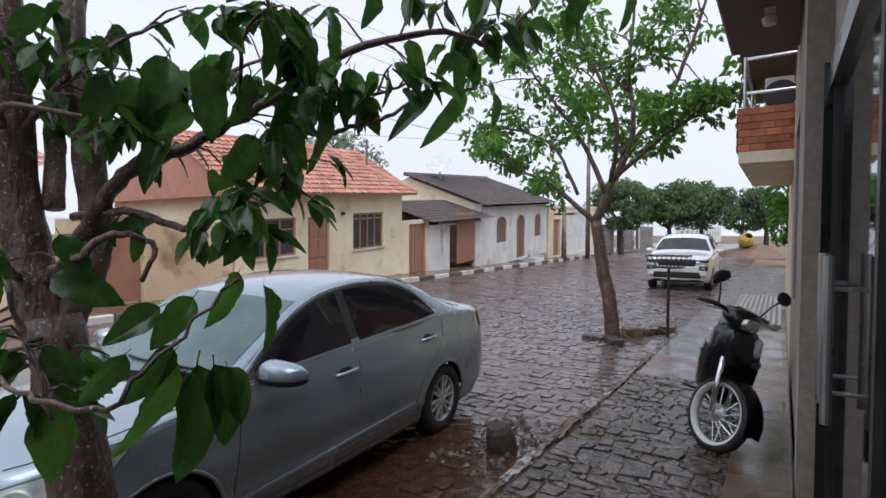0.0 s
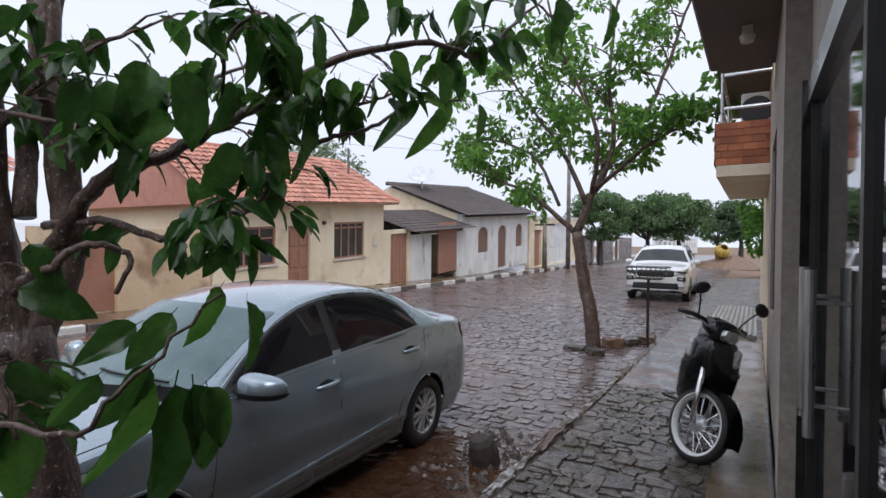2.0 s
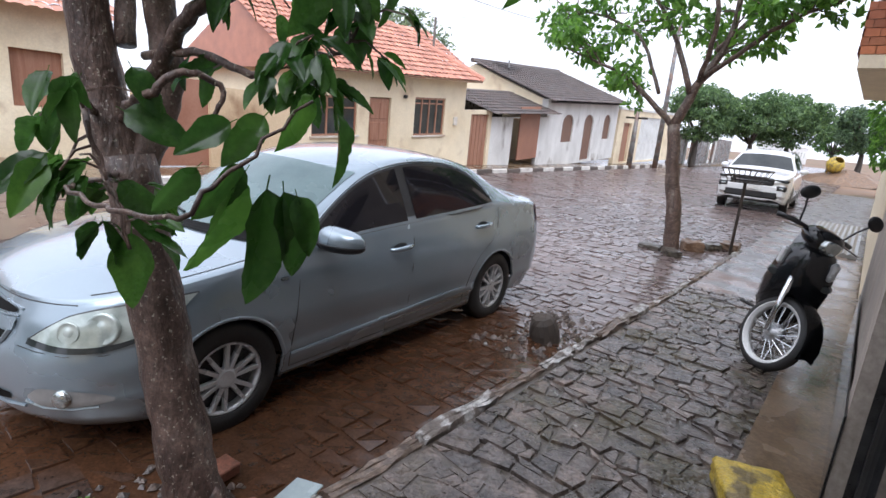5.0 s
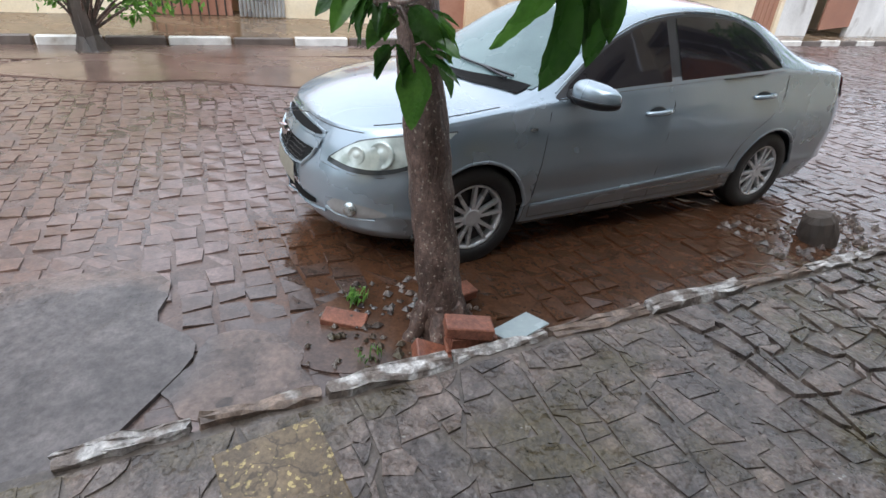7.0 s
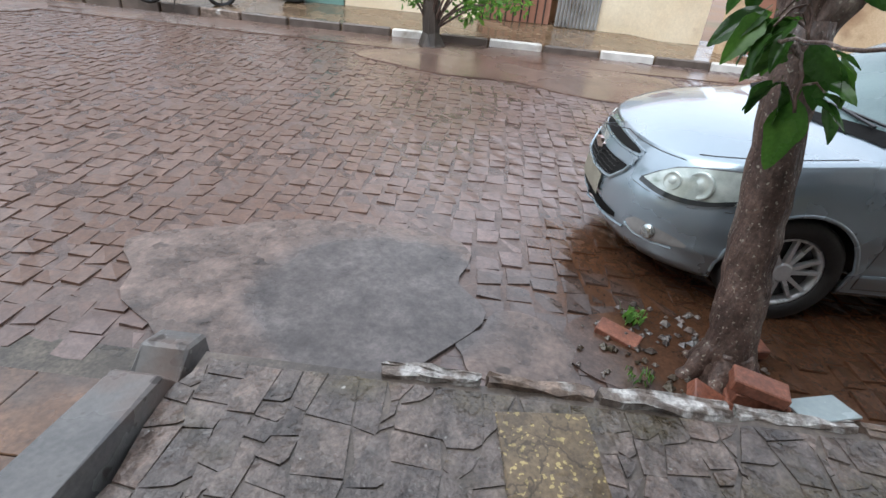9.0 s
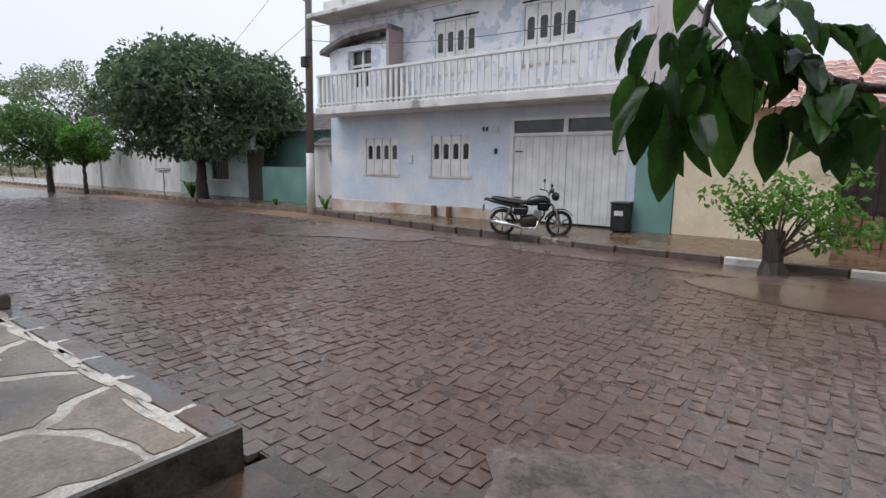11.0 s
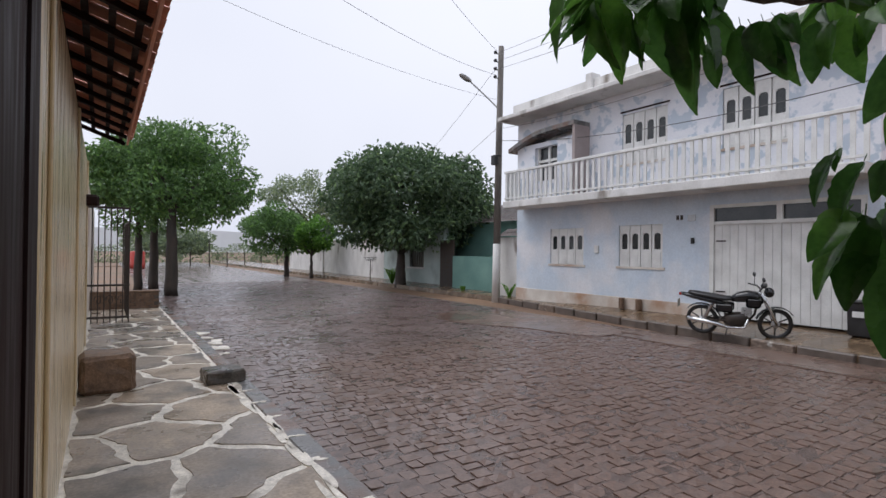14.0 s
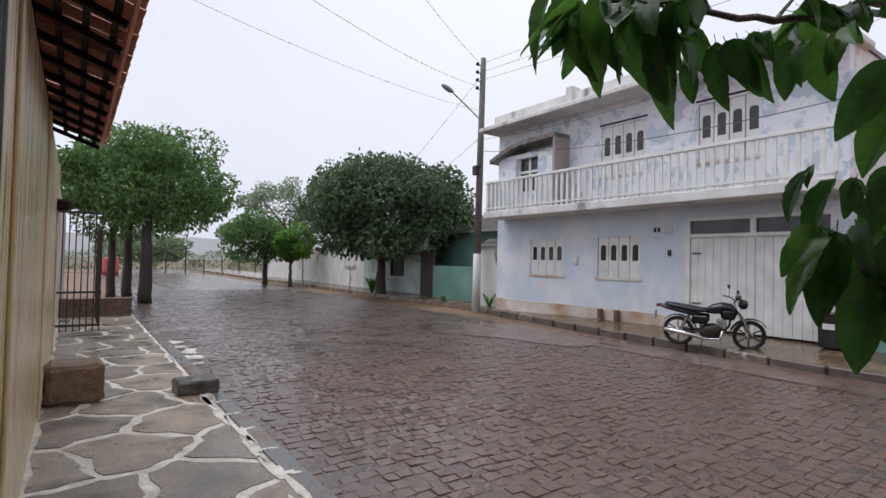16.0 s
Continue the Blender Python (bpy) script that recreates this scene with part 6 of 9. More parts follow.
        seam([s.on_nose(sd * x, b + 0.002, 0.004) for x, a, b in shape], hl, 0.005, black_m, "lamp_gap")
        part("lamp_base", s.nose_patch([(sd * x, a, a + 0.026) for x, a, b in shape[:-1]], 0.01, 24, 2), dark_glass_m, hl, "dark lower edge of the lamp", smooth=True)
        for x, z, r in ((0.735, 0.712, 0.07), (0.645, 0.694, 0.048)):
            at = s.on_nose(sd * x, z, 0.006)
            turn = Vector((sd * 0.62, -0.75, 0.2)).to_track_quat('Z', 'Y').to_matrix().to_4x4()
            bm = bmesh.new()
            lathe(bm, [(0, 0.002), (r * 0.4, 0.003), (r * 0.5, -0.001), (r * 0.86, 0.002), (r, 0.006), (r * 1.05, 0.0), (r * 1.05, -0.02)], Matrix.Translation(at) @ turn, 26)
            part("reflector", bm, lamp_bowl_m, hl, "round clear reflector", smooth=True)
        # flush grey patch: the fog-lamp recess's shade is put into its colour
        part("fog_shade_patch", s.nose_patch([(sd * 0.53, 0.385, 0.4), (sd * 0.58, 0.352, 0.438), (sd * 0.66, 0.345, 0.436), (sd * 0.74, 0.36, 0.418), (sd * 0.78, 0.375, 0.39)], 0.004, 16), galv_m, c, "grey fog-lamp patch painted with the recess's shade", smooth=True)
        bm = bmesh.new()
        lathe(bm, [(0, 0.02), (0.03, 0.018), (0.042, 0.008), (0.044, -0.01)], Matrix.Translation(s.on_nose(sd * 0.655, 0.394, 0.006)) @ Vector((sd * 0.5, -0.85, 0.05)).to_track_quat('Z', 'Y').to_matrix().to_4x4(), 18)
        part("fog_lamp", bm, lens_m, c, "round clear fog lamp", smooth=True)
        seam([s.on_nose(sd * x, z, 0.004) for x, z in ((0.52, 0.37), (0.58, 0.34), (0.66, 0.332), (0.74, 0.345))], c, 0.008, silver_m, "fog_lip")
        part("tail_light", s.side_patch([(4.2, 0.93, 0.96), (4.26, 0.87, 1.0), (4.36, 0.845, 1.005), (4.45, 0.84, 0.985)], sd, 0.008), red_lens_m, c, "red tail light", smooth=True)
        part("indicator", s.side_patch([(1.17, 0.818, 0.826), (1.19, 0.812, 0.832), (1.225, 0.814, 0.83)], sd, 0.008, 6), lens_m, c)
        # bumper line from the lamp's foot round the corner to the wheel
        seam([s.on_nose(sd * x, z, 0.0) for x, z in ((0.46, 0.612), (0.56, 0.602), (0.66, 0.59), (0.76, 0.595), (0.83, 0.62), (0.852, 0.65))])
    # fascia
    seam([s.on_nose(x, 0.79 + 0.012 * abs(x / 0.62) ** 3, 0.0) for x in [-0.62 + 0.0775 * k for k in range(17)]])
    part("upper_grille", s.nose_patch([(-0.37, 0.738, 0.748), (-0.3, 0.728, 0.758), (0, 0.716, 0.764), (0.3, 0.728, 0.758), (0.37, 0.738, 0.748)], 0.004), grille_black_m, c, "thin black upper grille")
    seam([s.on_nose(x, 0.772 - 0.02 * (x / 0.42) ** 2, 0.002) for x in [-0.4 + 0.0667 * k for k in range(13)]], c, 0.007, silver_m, "grille_trim")
    seam([s.on_nose(x, 0.705 + 0.025 * (x / 0.42) ** 2, 0.002) for x in [-0.4 + 0.0667 * k for k in range(13)]], c, 0.007, silver_m, "grille_trim")
    part("grille_bar", s.nose_patch([(-0.4, 0.67, 0.722), (0, 0.645, 0.7), (0.4, 0.67, 0.722)], 0.012), silver_m, c, "silver bar between the grilles", smooth=True)
    g = part("lower_grille", s.nose_patch([(-0.35, 0.63, 0.655), (-0.28, 0.562, 0.652), (0, 0.538, 0.64), (0.28, 0.562, 0.652), (0.35, 0.63, 0.655)], 0.004), grille_black_m, c, "black mesh grille")
    for j in range(4):
        seam([s.on_nose(x, 0.558 + 0.024 * j + 0.012 * (x / 0.4) ** 2 + 0.004 * math.sin(k * 2.6), 0.008) for k, x in enumerate([-0.27 + 0.027 * i for i in range(21)])], g, 0.0025, dark_alu_and_shade_m, "mesh_bar")
    seam([s.on_nose(x, z, 0.008) for x, z in ((-0.38, 0.665), (-0.365, 0.625), (-0.29, 0.552), (-0.18, 0.537), (0, 0.528), (0.18, 0.537), (0.29, 0.552), (0.365, 0.625), (0.38, 0.665))], c, 0.011, silver_m, "grille_frame")
    bm = bmesh.new()
    prism(bm, [(-0.1, -0.01), (-0.085, 0.018), (-0.035, 0.018), (-0.03, 0.034), (0.035, 0.034), (0.04, 0.018), (0.1, 0.018), (0.085, -0.012), (0.035, -0.012), (0.03, -0.028), (-0.035, -0.028), (-0.04, -0.01)], 1, 0.0, 0.02)
    bmesh.ops.transform(bm, matrix=Matrix.Translation(s.on_nose(0, 0.672, 0.014)), verts=bm.verts)
    part("badge", bm, chrome_m, c, "plain chrome badge")
    part("number_plate", s.nose_patch([(-0.2, 0.4, 0.53), (0, 0.4, 0.53), (0.2, 0.4, 0.53)], 0.02, 8), plate_m, c, "muddy grey number plate")
    part("air_intake", s.nose_patch([(-0.44, 0.36, 0.39), (-0.3, 0.335, 0.395), (0, 0.325, 0.395), (0.3, 0.335, 0.395), (0.44, 0.36, 0.39)], 0.004), grille_black_m, c, "black lower air intake")
    seam([s.on_nose(x, 0.305 + 0.03 * (x / 0.5) ** 2, 0.004) for x in [-0.5 + 0.1 * k for k in range(11)]], c, 0.009, silver_m, "bumper_lip")


sedan()


def suv():
    c = thing("white_suv", pose(-2.02, 16.4, 0.0, 0, 0, 1.5), "white compact SUV with black bumper standing on the street", "car")
    L = 4.1
    s = Shell(L,
              [(0, 0.85), (0.05, 0.93), (0.2, 1.0), (0.6, 1.06), (0.95, 1.1), (1.15, 1.18), (1.6, 1.5), (1.9, 1.61), (2.4, 1.65), (3.2, 1.62), (3.7, 1.5), (3.95, 1.25), (4.1, 1.0)],
              [(0, 0.8), (0.2, 0.92), (1.0, 1.02), (2.4, 1.06), (3.8, 1.1), (4.1, 0.95)],
              [(0, 0.55), (0.04, 0.68), (0.12, 0.78), (0.3, 0.85), (0.8, 0.885), (2.4, 0.89), (3.6, 0.87), (3.95, 0.8), (4.1, 0.68)],
              [(0, 0.35), (0.2, 0.26), (2, 0.26), (3.9, 0.3), (4.1, 0.5)], (0.8, 3.35), 0.38, 0.4)
    bm = bmesh.new()
    s.mesh(bm)
    part("body", bm, suv_white_m, c, smooth=True)
    part("underbody", boxbm(-0.7, 0.7, 0.3, 3.8, 0.25, 0.6), black_m, c)
    bm = bmesh.new()
    s.top_patch(bm, 1.13, 1.62, 0.95, 0.9)
    part("windscreen", bm, dark_glass_m, c, smooth=True)
    for sd in (-1, 1):
        for y in (0.8, 3.35):
            car_wheel(c, sd * 0.86, y, 0.33, sd, 8)
        bm = bmesh.new()
        s.side_patch(bm, [(1.5, 1.06, 1.08), (1.8, 1.07, 1.36), (2.2, 1.08, 1.46), (3.3, 1.1, 1.44), (3.6, 1.12, 1.2)], sd, 0.008)
        part("side_windows", bm, tint_glass_m, c, smooth=True)
        bm = bmesh.new()
        mm = Matrix.Translation((sd * 0.99, 1.5, 1.12)) @ Matrix.Diagonal((0.11, 0.06, 0.075, 1))
        bmesh.ops.create_uvsphere(bm, u_segments=12, v_segments=8, radius=1, matrix=mm)
        part("door_mirror", bm, suv_white_m, c, smooth=True)
        part("headlight", boxbm(min(sd * 0.44, sd * 0.82), max(sd * 0.44, sd * 0.82), 0.03, 0.2, 0.83, 0.9, bevel=0.02), dark_glass_m, c, "slim dark headlight")
        part("fog_lamp", boxbm(min(sd * 0.56, sd * 0.8), max(sd * 0.56, sd * 0.8), -0.035, 0.14, 0.6, 0.74, bevel=0.03), black_m, c, "black fog-lamp pocket")
        part("fog_lens", boxbm(min(sd * 0.62, sd * 0.74), max(sd * 0.62, sd * 0.74), -0.045, 0.0, 0.645, 0.7, bevel=0.015), lens_m, c)
        part("roof_rail", tubebm([(sd * 0.58, 1.95, 1.57), (sd * 0.6, 2.1, 1.62), (sd * 0.58, 3.4, 1.6), (sd * 0.56, 3.55, 1.54)], 0.018, 6), black_m, c)
        bm = bmesh.new()
        s.side_patch(bm, [(0.3, 0.3, 0.42), (2, 0.3, 0.4), (3.8, 0.34, 0.46)], sd, 0.012)
        part("side_cladding", bm, black_m, c)
    part("grille", boxbm(-0.5, 0.5, -0.035, 0.1, 0.72, 0.92, bevel=0.04), black_m, c, "black grille")
    part("grille_bar", boxbm(-0.42, 0.42, -0.04, -0.028, 0.81, 0.83), chrome_m, c)
    part("bumper", boxbm(-0.8, 0.8, -0.025, 0.2, 0.4, 0.76, bevel=0.07), suv_white_m, c, "white front bumper")
    part("lower_grille", boxbm(-0.64, 0.64, -0.04, 0.1, 0.37, 0.59, bevel=0.05), black_m, c, "black lower grille")
    part("skid_plate", boxbm(-0.4, 0.4, -0.045, 0.1, 0.32, 0.37, bevel=0.015), galv_m, c)
    part("number_plate", boxbm(-0.2, 0.2, -0.055, -0.03, 0.6, 0.71), white_m, c, "plain white number plate")


suv()


def bike_wheel(parent, centre, r, width, spokes, axis_m, rim_mat, name="wheel"):
    m = Matrix.Translation(centre) @ axis_m
    bm = bmesh.new()
    prof = [(r - 0.045 + 0.045 * math.cos(a), width * math.sin(a)) for a in (k * math.pi / 6 - math.pi / 2 for k in range(7))]
    lathe(bm, [(r - 0.06, -width * 0.8)] + prof + [(r - 0.06, width * 0.8), (r - 0.06, -width * 0.8)], m, 40)
    w = part(name, bm, rubber_m, parent, smooth=True)
    bm = bmesh.new()
    lathe(bm, [(r - 0.058, -width * 0.9), (r - 0.04, -width * 0.95), (r - 0.04, -width * 0.8), (r - 0.075, -width * 0.6), (r - 0.075, width * 0.6), (r - 0.04, width * 0.8), (r - 0.04, width * 0.95), (r - 0.058, width * 0.9), (r - 0.078, 0), (r - 0.058, -width * 0.9)], m, 40)
    part("rim", bm, rim_mat, w, smooth=True)
    bm = bmesh.new()
    lathe(bm, [(0, -0.05), (0.035, -0.05), (0.035, -0.02), (0.075, -0.02), (0.075, 0.02), (0.035, 0.02), (0.035, 0.05), (0, 0.05)], m, 20)
    part("hub", bm, wheel_m, w, smooth=True)
    bm = bmesh.new()
    for k in range(spokes):
        a = 2 * math.pi * k / spokes
        b = a + (0.5 if k % 2 else -0.5) * (0.6 if spokes > 10 else 0.1)
        tube(bm, [m @ Vector((0.06 * math.cos(a), 0.06 * math.sin(a), 0.02 if k % 2 else -0.02)), m @ Vector(((r - 0.07) * math.cos(b), (r - 0.07) * math.sin(b), 0))], 0.0035 if spokes > 10 else 0.014, 5)
    part("spokes", bm, chrome_m if spokes > 10 else black_m, w)
    return w


def scooter():
    """Small step-through motorbike; front wheel at y = 0, seat towards +y, leaning on its stand."""
    c = thing("step_through_motorbike", pose(0.03, 4.68, 0.05, 0, 12, 3), "black step-through motorbike with white-rimmed wheels on its stand", "motorbike")
    ax = Matrix.Rotation(radians(90), 4, 'Y')
    steer = Matrix.Translation((0, 0.03, 0.28)) @ Matrix.Rotation(radians(44), 4, Vector((0, 0.18, 0.72)).normalized()) @ Matrix.Translation((0, -0.03, -0.28))
    fw = bike_wheel(c, steer @ Vector((0, 0, 0.28)), 0.285, 0.04, 28, steer.to_3x3().to_4x4() @ ax, white_m, "front_wheel")
    bike_wheel(c, (0, 1.22, 0.28), 0.285, 0.045, 28, ax, chrome_m, "rear_wheel")
    for sd in (-1, 1):
        part("fork_leg", tubebm([steer @ Vector((sd * 0.075, 0.0, 0.28)), steer @ Vector((sd * 0.075, 0.06, 0.5)), steer @ Vector((sd * 0.06, 0.16, 0.78))], [0.02, 0.024, 0.024], 8), chrome_m, c, "silver fork leg", smooth=True)
    bm = bmesh.new()
    rows = []
    for k in range(11):
        a = radians(-15 + k * 16)
        rows.append([bm.verts.new(steer @ Vector((x, -math.cos(a) * 0.325 + 0.0, 0.28 + math.sin(a) * 0.325 - abs(x) * 0.25))) for x in (-0.075, -0.05, 0, 0.05, 0.075)])
    for a, b in zip(rows[1:], rows[2:]):
        for k in range(4):
            bm.faces.new((a[k], a[k + 1], b[k + 1], b[k]))
    bmesh.ops.solidify(bm, geom=bm.faces[:], thickness=0.006)
    part("front_mudguard", bm, gloss_black_m, c, smooth=True)
    # leg shield
    def loft(sections, n=14):
        bm = bmesh.new()
        rows = []
        for (y, z, w, h, p) in sections:
            rows.append([bm.verts.new((w * math.copysign(abs(math.cos(a)) ** p, math.cos(a)), y, z + h * math.copysign(abs(math.sin(a)) ** p, math.sin(a)))) for a in (2 * math.pi * k / n for k in range(n))])
        for a, b in zip(rows, rows[1:]):
            for k in range(n):
                bm.faces.new((a[k], a[(k + 1) % n], b[(k + 1) % n], b[k]))
        bm.faces.new(rows[0][::-1])
        bm.faces.new(rows[-1])
        return bm
    part("leg_shield", loft([(0.06, 0.76, 0.05, 0.12, 0.8), (0.1, 0.73, 0.13, 0.2, 0.8), (0.17, 0.66, 0.2, 0.3, 0.8), (0.28, 0.58, 0.21, 0.32, 0.8), (0.36, 0.5, 0.16, 0.24, 0.8)]), gloss_black_m, c, "glossy black leg shield", smooth=True)
    part("body_tunnel", loft([(0.28, 0.5, 0.11, 0.12, 0.8), (0.45, 0.45, 0.11, 0.1, 0.8), (0.62, 0.52, 0.12, 0.14, 0.8)]), black_m, c, smooth=True)
    part("tail_body", loft([(0.56, 0.55, 0.1, 0.14, 0.8), (0.75, 0.6, 0.15, 0.14, 0.8), (1.0, 0.66, 0.15, 0.11, 0.8), (1.3, 0.74, 0.12, 0.08, 0.8), (1.5, 0.79, 0.06, 0.04, 0.9)]), gloss_black_m, c, smooth=True)
    part("seat", loft([(0.58, 0.74, 0.08, 0.03, 0.8), (0.72, 0.77, 0.13, 0.05, 0.8), (1.0, 0.8, 0.14, 0.05, 0.8), (1.28, 0.85, 0.12, 0.05, 0.8), (1.38, 0.87, 0.08, 0.03, 0.8)]), black_m, c, "black vinyl seat", smooth=True)
    part("engine", loft([(0.45, 0.3, 0.1, 0.1, 0.7), (0.6, 0.3, 0.13, 0.12, 0.7), (0.8, 0.32, 0.13, 0.1, 0.7), (0.95, 0.3, 0.08, 0.06, 0.7)]), wheel_m, c, smooth=True)
    part("silver_flash", boxbm(0.13, 0.185, 0.1, 0.17, 0.74, 0.88, bevel=0.02), wheel_m, c, "silver side flash")
    part("silver_flash", boxbm(-0.185, -0.13, 0.1, 0.17, 0.74, 0.88, bevel=0.02), wheel_m, c)
    # headset turns with the fork
    bm = loft([(0.08, 0.97, 0.07, 0.06, 0.8), (0.13, 0.98, 0.14, 0.085, 0.8), (0.22, 1.0, 0.16, 0.075, 0.8), (0.3, 1.0, 0.1, 0.04, 0.8)])
    bmesh.ops.transform(bm, matrix=steer, verts=bm.verts)
    hs = part("handlebar_cowl", bm, gloss_black_m, c, smooth=True)
    bm = loft([(0.06, 0.97, 0.05, 0.04, 0.8), (0.09, 0.97, 0.09, 0.06, 0.8)])
    bmesh.ops.transform(bm, matrix=steer, verts=bm.verts)
    part("headlight", bm, lens_m, c, smooth=True)
    for sd in (-1, 1):
        part("handle_grip", tubebm([steer @ Vector((sd * 0.13, 0.22, 1.02)), steer @ Vector((sd * 0.24, 0.26, 1.03)), steer @ Vector((sd * 0.35, 0.3, 1.02))], [0.016, 0.018, 0.018], 8), black_m, c, smooth=True)
        part("brake_lever", tubebm([steer @ Vector((sd * 0.2, 0.2, 1.01)), steer @ Vector((sd * 0.36, 0.2, 0.99))], 0.007, 5), chrome_m, c)
        mst = part("mirror", tubebm([steer @ Vector((sd * 0.2, 0.25, 1.03)), steer @ Vector((sd * 0.25, 0.24, 1.14)), steer @ Vector((sd * 0.29, 0.23, 1.2))], 0.007, 6), black_m, c, "black round mirror on a stalk")
        bm = bmesh.new()
        mm = steer @ Matrix.Translation((sd * 0.31, 0.22, 1.24)) @ Matrix.Rotation(radians(20 * sd), 4, 'Y') @ Matrix.Diagonal((0.075, 0.025, 0.048, 1))
        bmesh.ops.create_uvsphere(bm, u_segments=14, v_segments=8, radius=1, matrix=mm)
        part("mirror_head", bm, black_m, mst, smooth=True)
        bm = loft([(0.12, 0.76, 0.03, 0.025, 0.9), (0.16, 0.76, 0.04, 0.035, 0.9)])
        bmesh.ops.translate(bm, vec=(sd * 0.17, 0, -0.08), verts=bm.verts)
        part("indicator", bm, dark_glass_m, c)
        part("shock_absorber", tubebm([(sd * 0.12, 1.2, 0.32), (sd * 0.12, 1.05, 0.62)], 0.022, 8), chrome_m, c)
        part("foot_peg", tubebm([(sd * 0.08, 0.55, 0.26), (sd * 0.28, 0.57, 0.26)], 0.014, 6), rubber_m, c)
    part("rear_mudguard", loft([(1.25, 0.6, 0.07, 0.02, 0.9), (1.45, 0.5, 0.07, 0.02, 0.9), (1.56, 0.36, 0.05, 0.015, 0.9)]), black_m, c, smooth=True)
    part("luggage_rail", tubebm([(-0.1, 1.25, 0.88), (-0.1, 1.52, 0.9), (0.1, 1.52, 0.9), (0.1, 1.25, 0.88)], 0.011, 6), chrome_m, c)
    part("exhaust", tubebm([(0.1, 0.5, 0.24), (0.14, 0.8, 0.22), (0.15, 1.0, 0.25), (0.15, 1.45, 0.34)], [0.018, 0.02, 0.04, 0.04], 10), chrome_m, c, smooth=True)
    part("stand", tubebm([(-0.08, 0.7, 0.28), (-0.2, 0.62, 0.02)], 0.012, 6), iron_m, c)


scooter()


def motorcycle():
    """Street motorcycle, side on; rear wheel at y = 0, front wheel at y = 1.31, on its side stand."""
    c = thing("street_motorcycle", pose(-9.97, -6.44, 0.13, -0.9, 9, 19), "black street motorcycle on its side stand before the garage", "motorbike")
    ax = Matrix.Rotation(radians(90), 4, 'Y')
    steer = Matrix.Translation((0, 1.05, 0.8)) @ Matrix.Rotation(radians(22), 4, 'Z') @ Matrix.Translation((0, -1.05, -0.8))
    bike_wheel(c, (0, 0, 0.31), 0.31, 0.05, 6, ax, black_m, "rear_wheel")
    bike_wheel(c, steer @ Vector((0, 1.31, 0.31)), 0.31, 0.042, 6, steer.to_3x3().to_4x4() @ ax, black_m, "front_wheel")
    for sd in (-1, 1):
        part("fork_leg", tubebm([steer @ Vector((sd * 0.09, 1.31, 0.31)), steer @ Vector((sd * 0.09, 1.2, 0.62)), steer @ Vector((sd * 0.08, 1.06, 0.95))], [0.028, 0.028, 0.02], 8), chrome_m, c, smooth=True)
        part("handlebar", tubebm([steer @ Vector((0, 1.05, 1.02)), steer @ Vector((sd * 0.15, 1.03, 1.06)), steer @ Vector((sd * 0.36, 0.93, 1.06))], 0.015, 8), black_m, c)
        ms = part("mirror", tubebm([steer @ Vector((sd * 0.22, 1.0, 1.06)), steer @ Vector((sd * 0.27, 1.02, 1.22))], 0.007, 6), black_m, c)
        bm = bmesh.new()
        mm = steer @ Matrix.Translation((sd * 0.3, 1.02, 1.26)) @ Matrix.Diagonal((0.07, 0.025, 0.045, 1))
        bmesh.ops.create_uvsphere(bm, u_segments=12, v_segments=8, radius=1, matrix=mm)
        part("mirror_head", bm, black_m, ms, smooth=True)
        part("shock_absorber", tubebm([(sd * 0.12, 0.05, 0.36), (sd * 0.12, 0.2, 0.66)], 0.03, 8), chrome_m, c)
        part("swing_arm", tubebm([(sd * 0.1, 0.0, 0.31), (sd * 0.1, 0.5, 0.36)], 0.022, 6), iron_m, c)
        part("side_panel", boxbm(min(sd * 0.09, sd * 0.13), max(sd * 0.09, sd * 0.13), 0.28, 0.58, 0.52, 0.7, bevel=0.03), gloss_black_m, c)
        part("shroud", boxbm(min(sd * 0.12, sd * 0.17), max(sd * 0.12, sd * 0.17), 0.82, 1.08, 0.66, 0.86, bevel=0.04), gloss_black_m, c)
    def loft(sections, n=14):
        bm = bmesh.new()
        rows = []
        for (y, z, w, h) in sections:
            rows.append([bm.verts.new((w * math.copysign(abs(math.cos(a)) ** 0.8, math.cos(a)), y, z + h * math.copysign(abs(math.sin(a)) ** 0.8, math.sin(a)))) for a in (2 * math.pi * k / n for k in range(n))])
        for a, b in zip(rows, rows[1:]):
            for k in range(n):
                bm.faces.new((a[k], a[(k + 1) % n], b[(k + 1) % n], b[k]))
        bm.faces.new(rows[0][::-1])
        bm.faces.new(rows[-1])
        return bm
    part("fuel_tank", loft([(0.55, 0.8, 0.08, 0.06), (0.65, 0.83, 0.13, 0.1), (0.82, 0.86, 0.15, 0.12), (1.0, 0.86, 0.13, 0.1), (1.06, 0.84, 0.07, 0.05)]), gloss_black_m, c, "glossy black fuel tank", smooth=True)
    part("seat", loft([(-0.25, 0.88, 0.07, 0.03), (-0.1, 0.86, 0.12, 0.045), (0.2, 0.82, 0.13, 0.05), (0.45, 0.79, 0.12, 0.05), (0.6, 0.8, 0.08, 0.04)]), black_m, c, "black dual seat", smooth=True)
    part("tail_cowl", loft([(-0.4, 0.84, 0.05, 0.03), (-0.2, 0.8, 0.1, 0.05), (0.15, 0.74, 0.11, 0.06), (0.4, 0.7, 0.1, 0.06)]), gloss_black_m, c, smooth=True)
    part("engine", loft([(0.42, 0.36, 0.1, 0.1), (0.55, 0.36, 0.15, 0.15), (0.75, 0.38, 0.14, 0.15), (0.85, 0.42, 0.09, 0.1)]), iron_m, c, smooth=True)
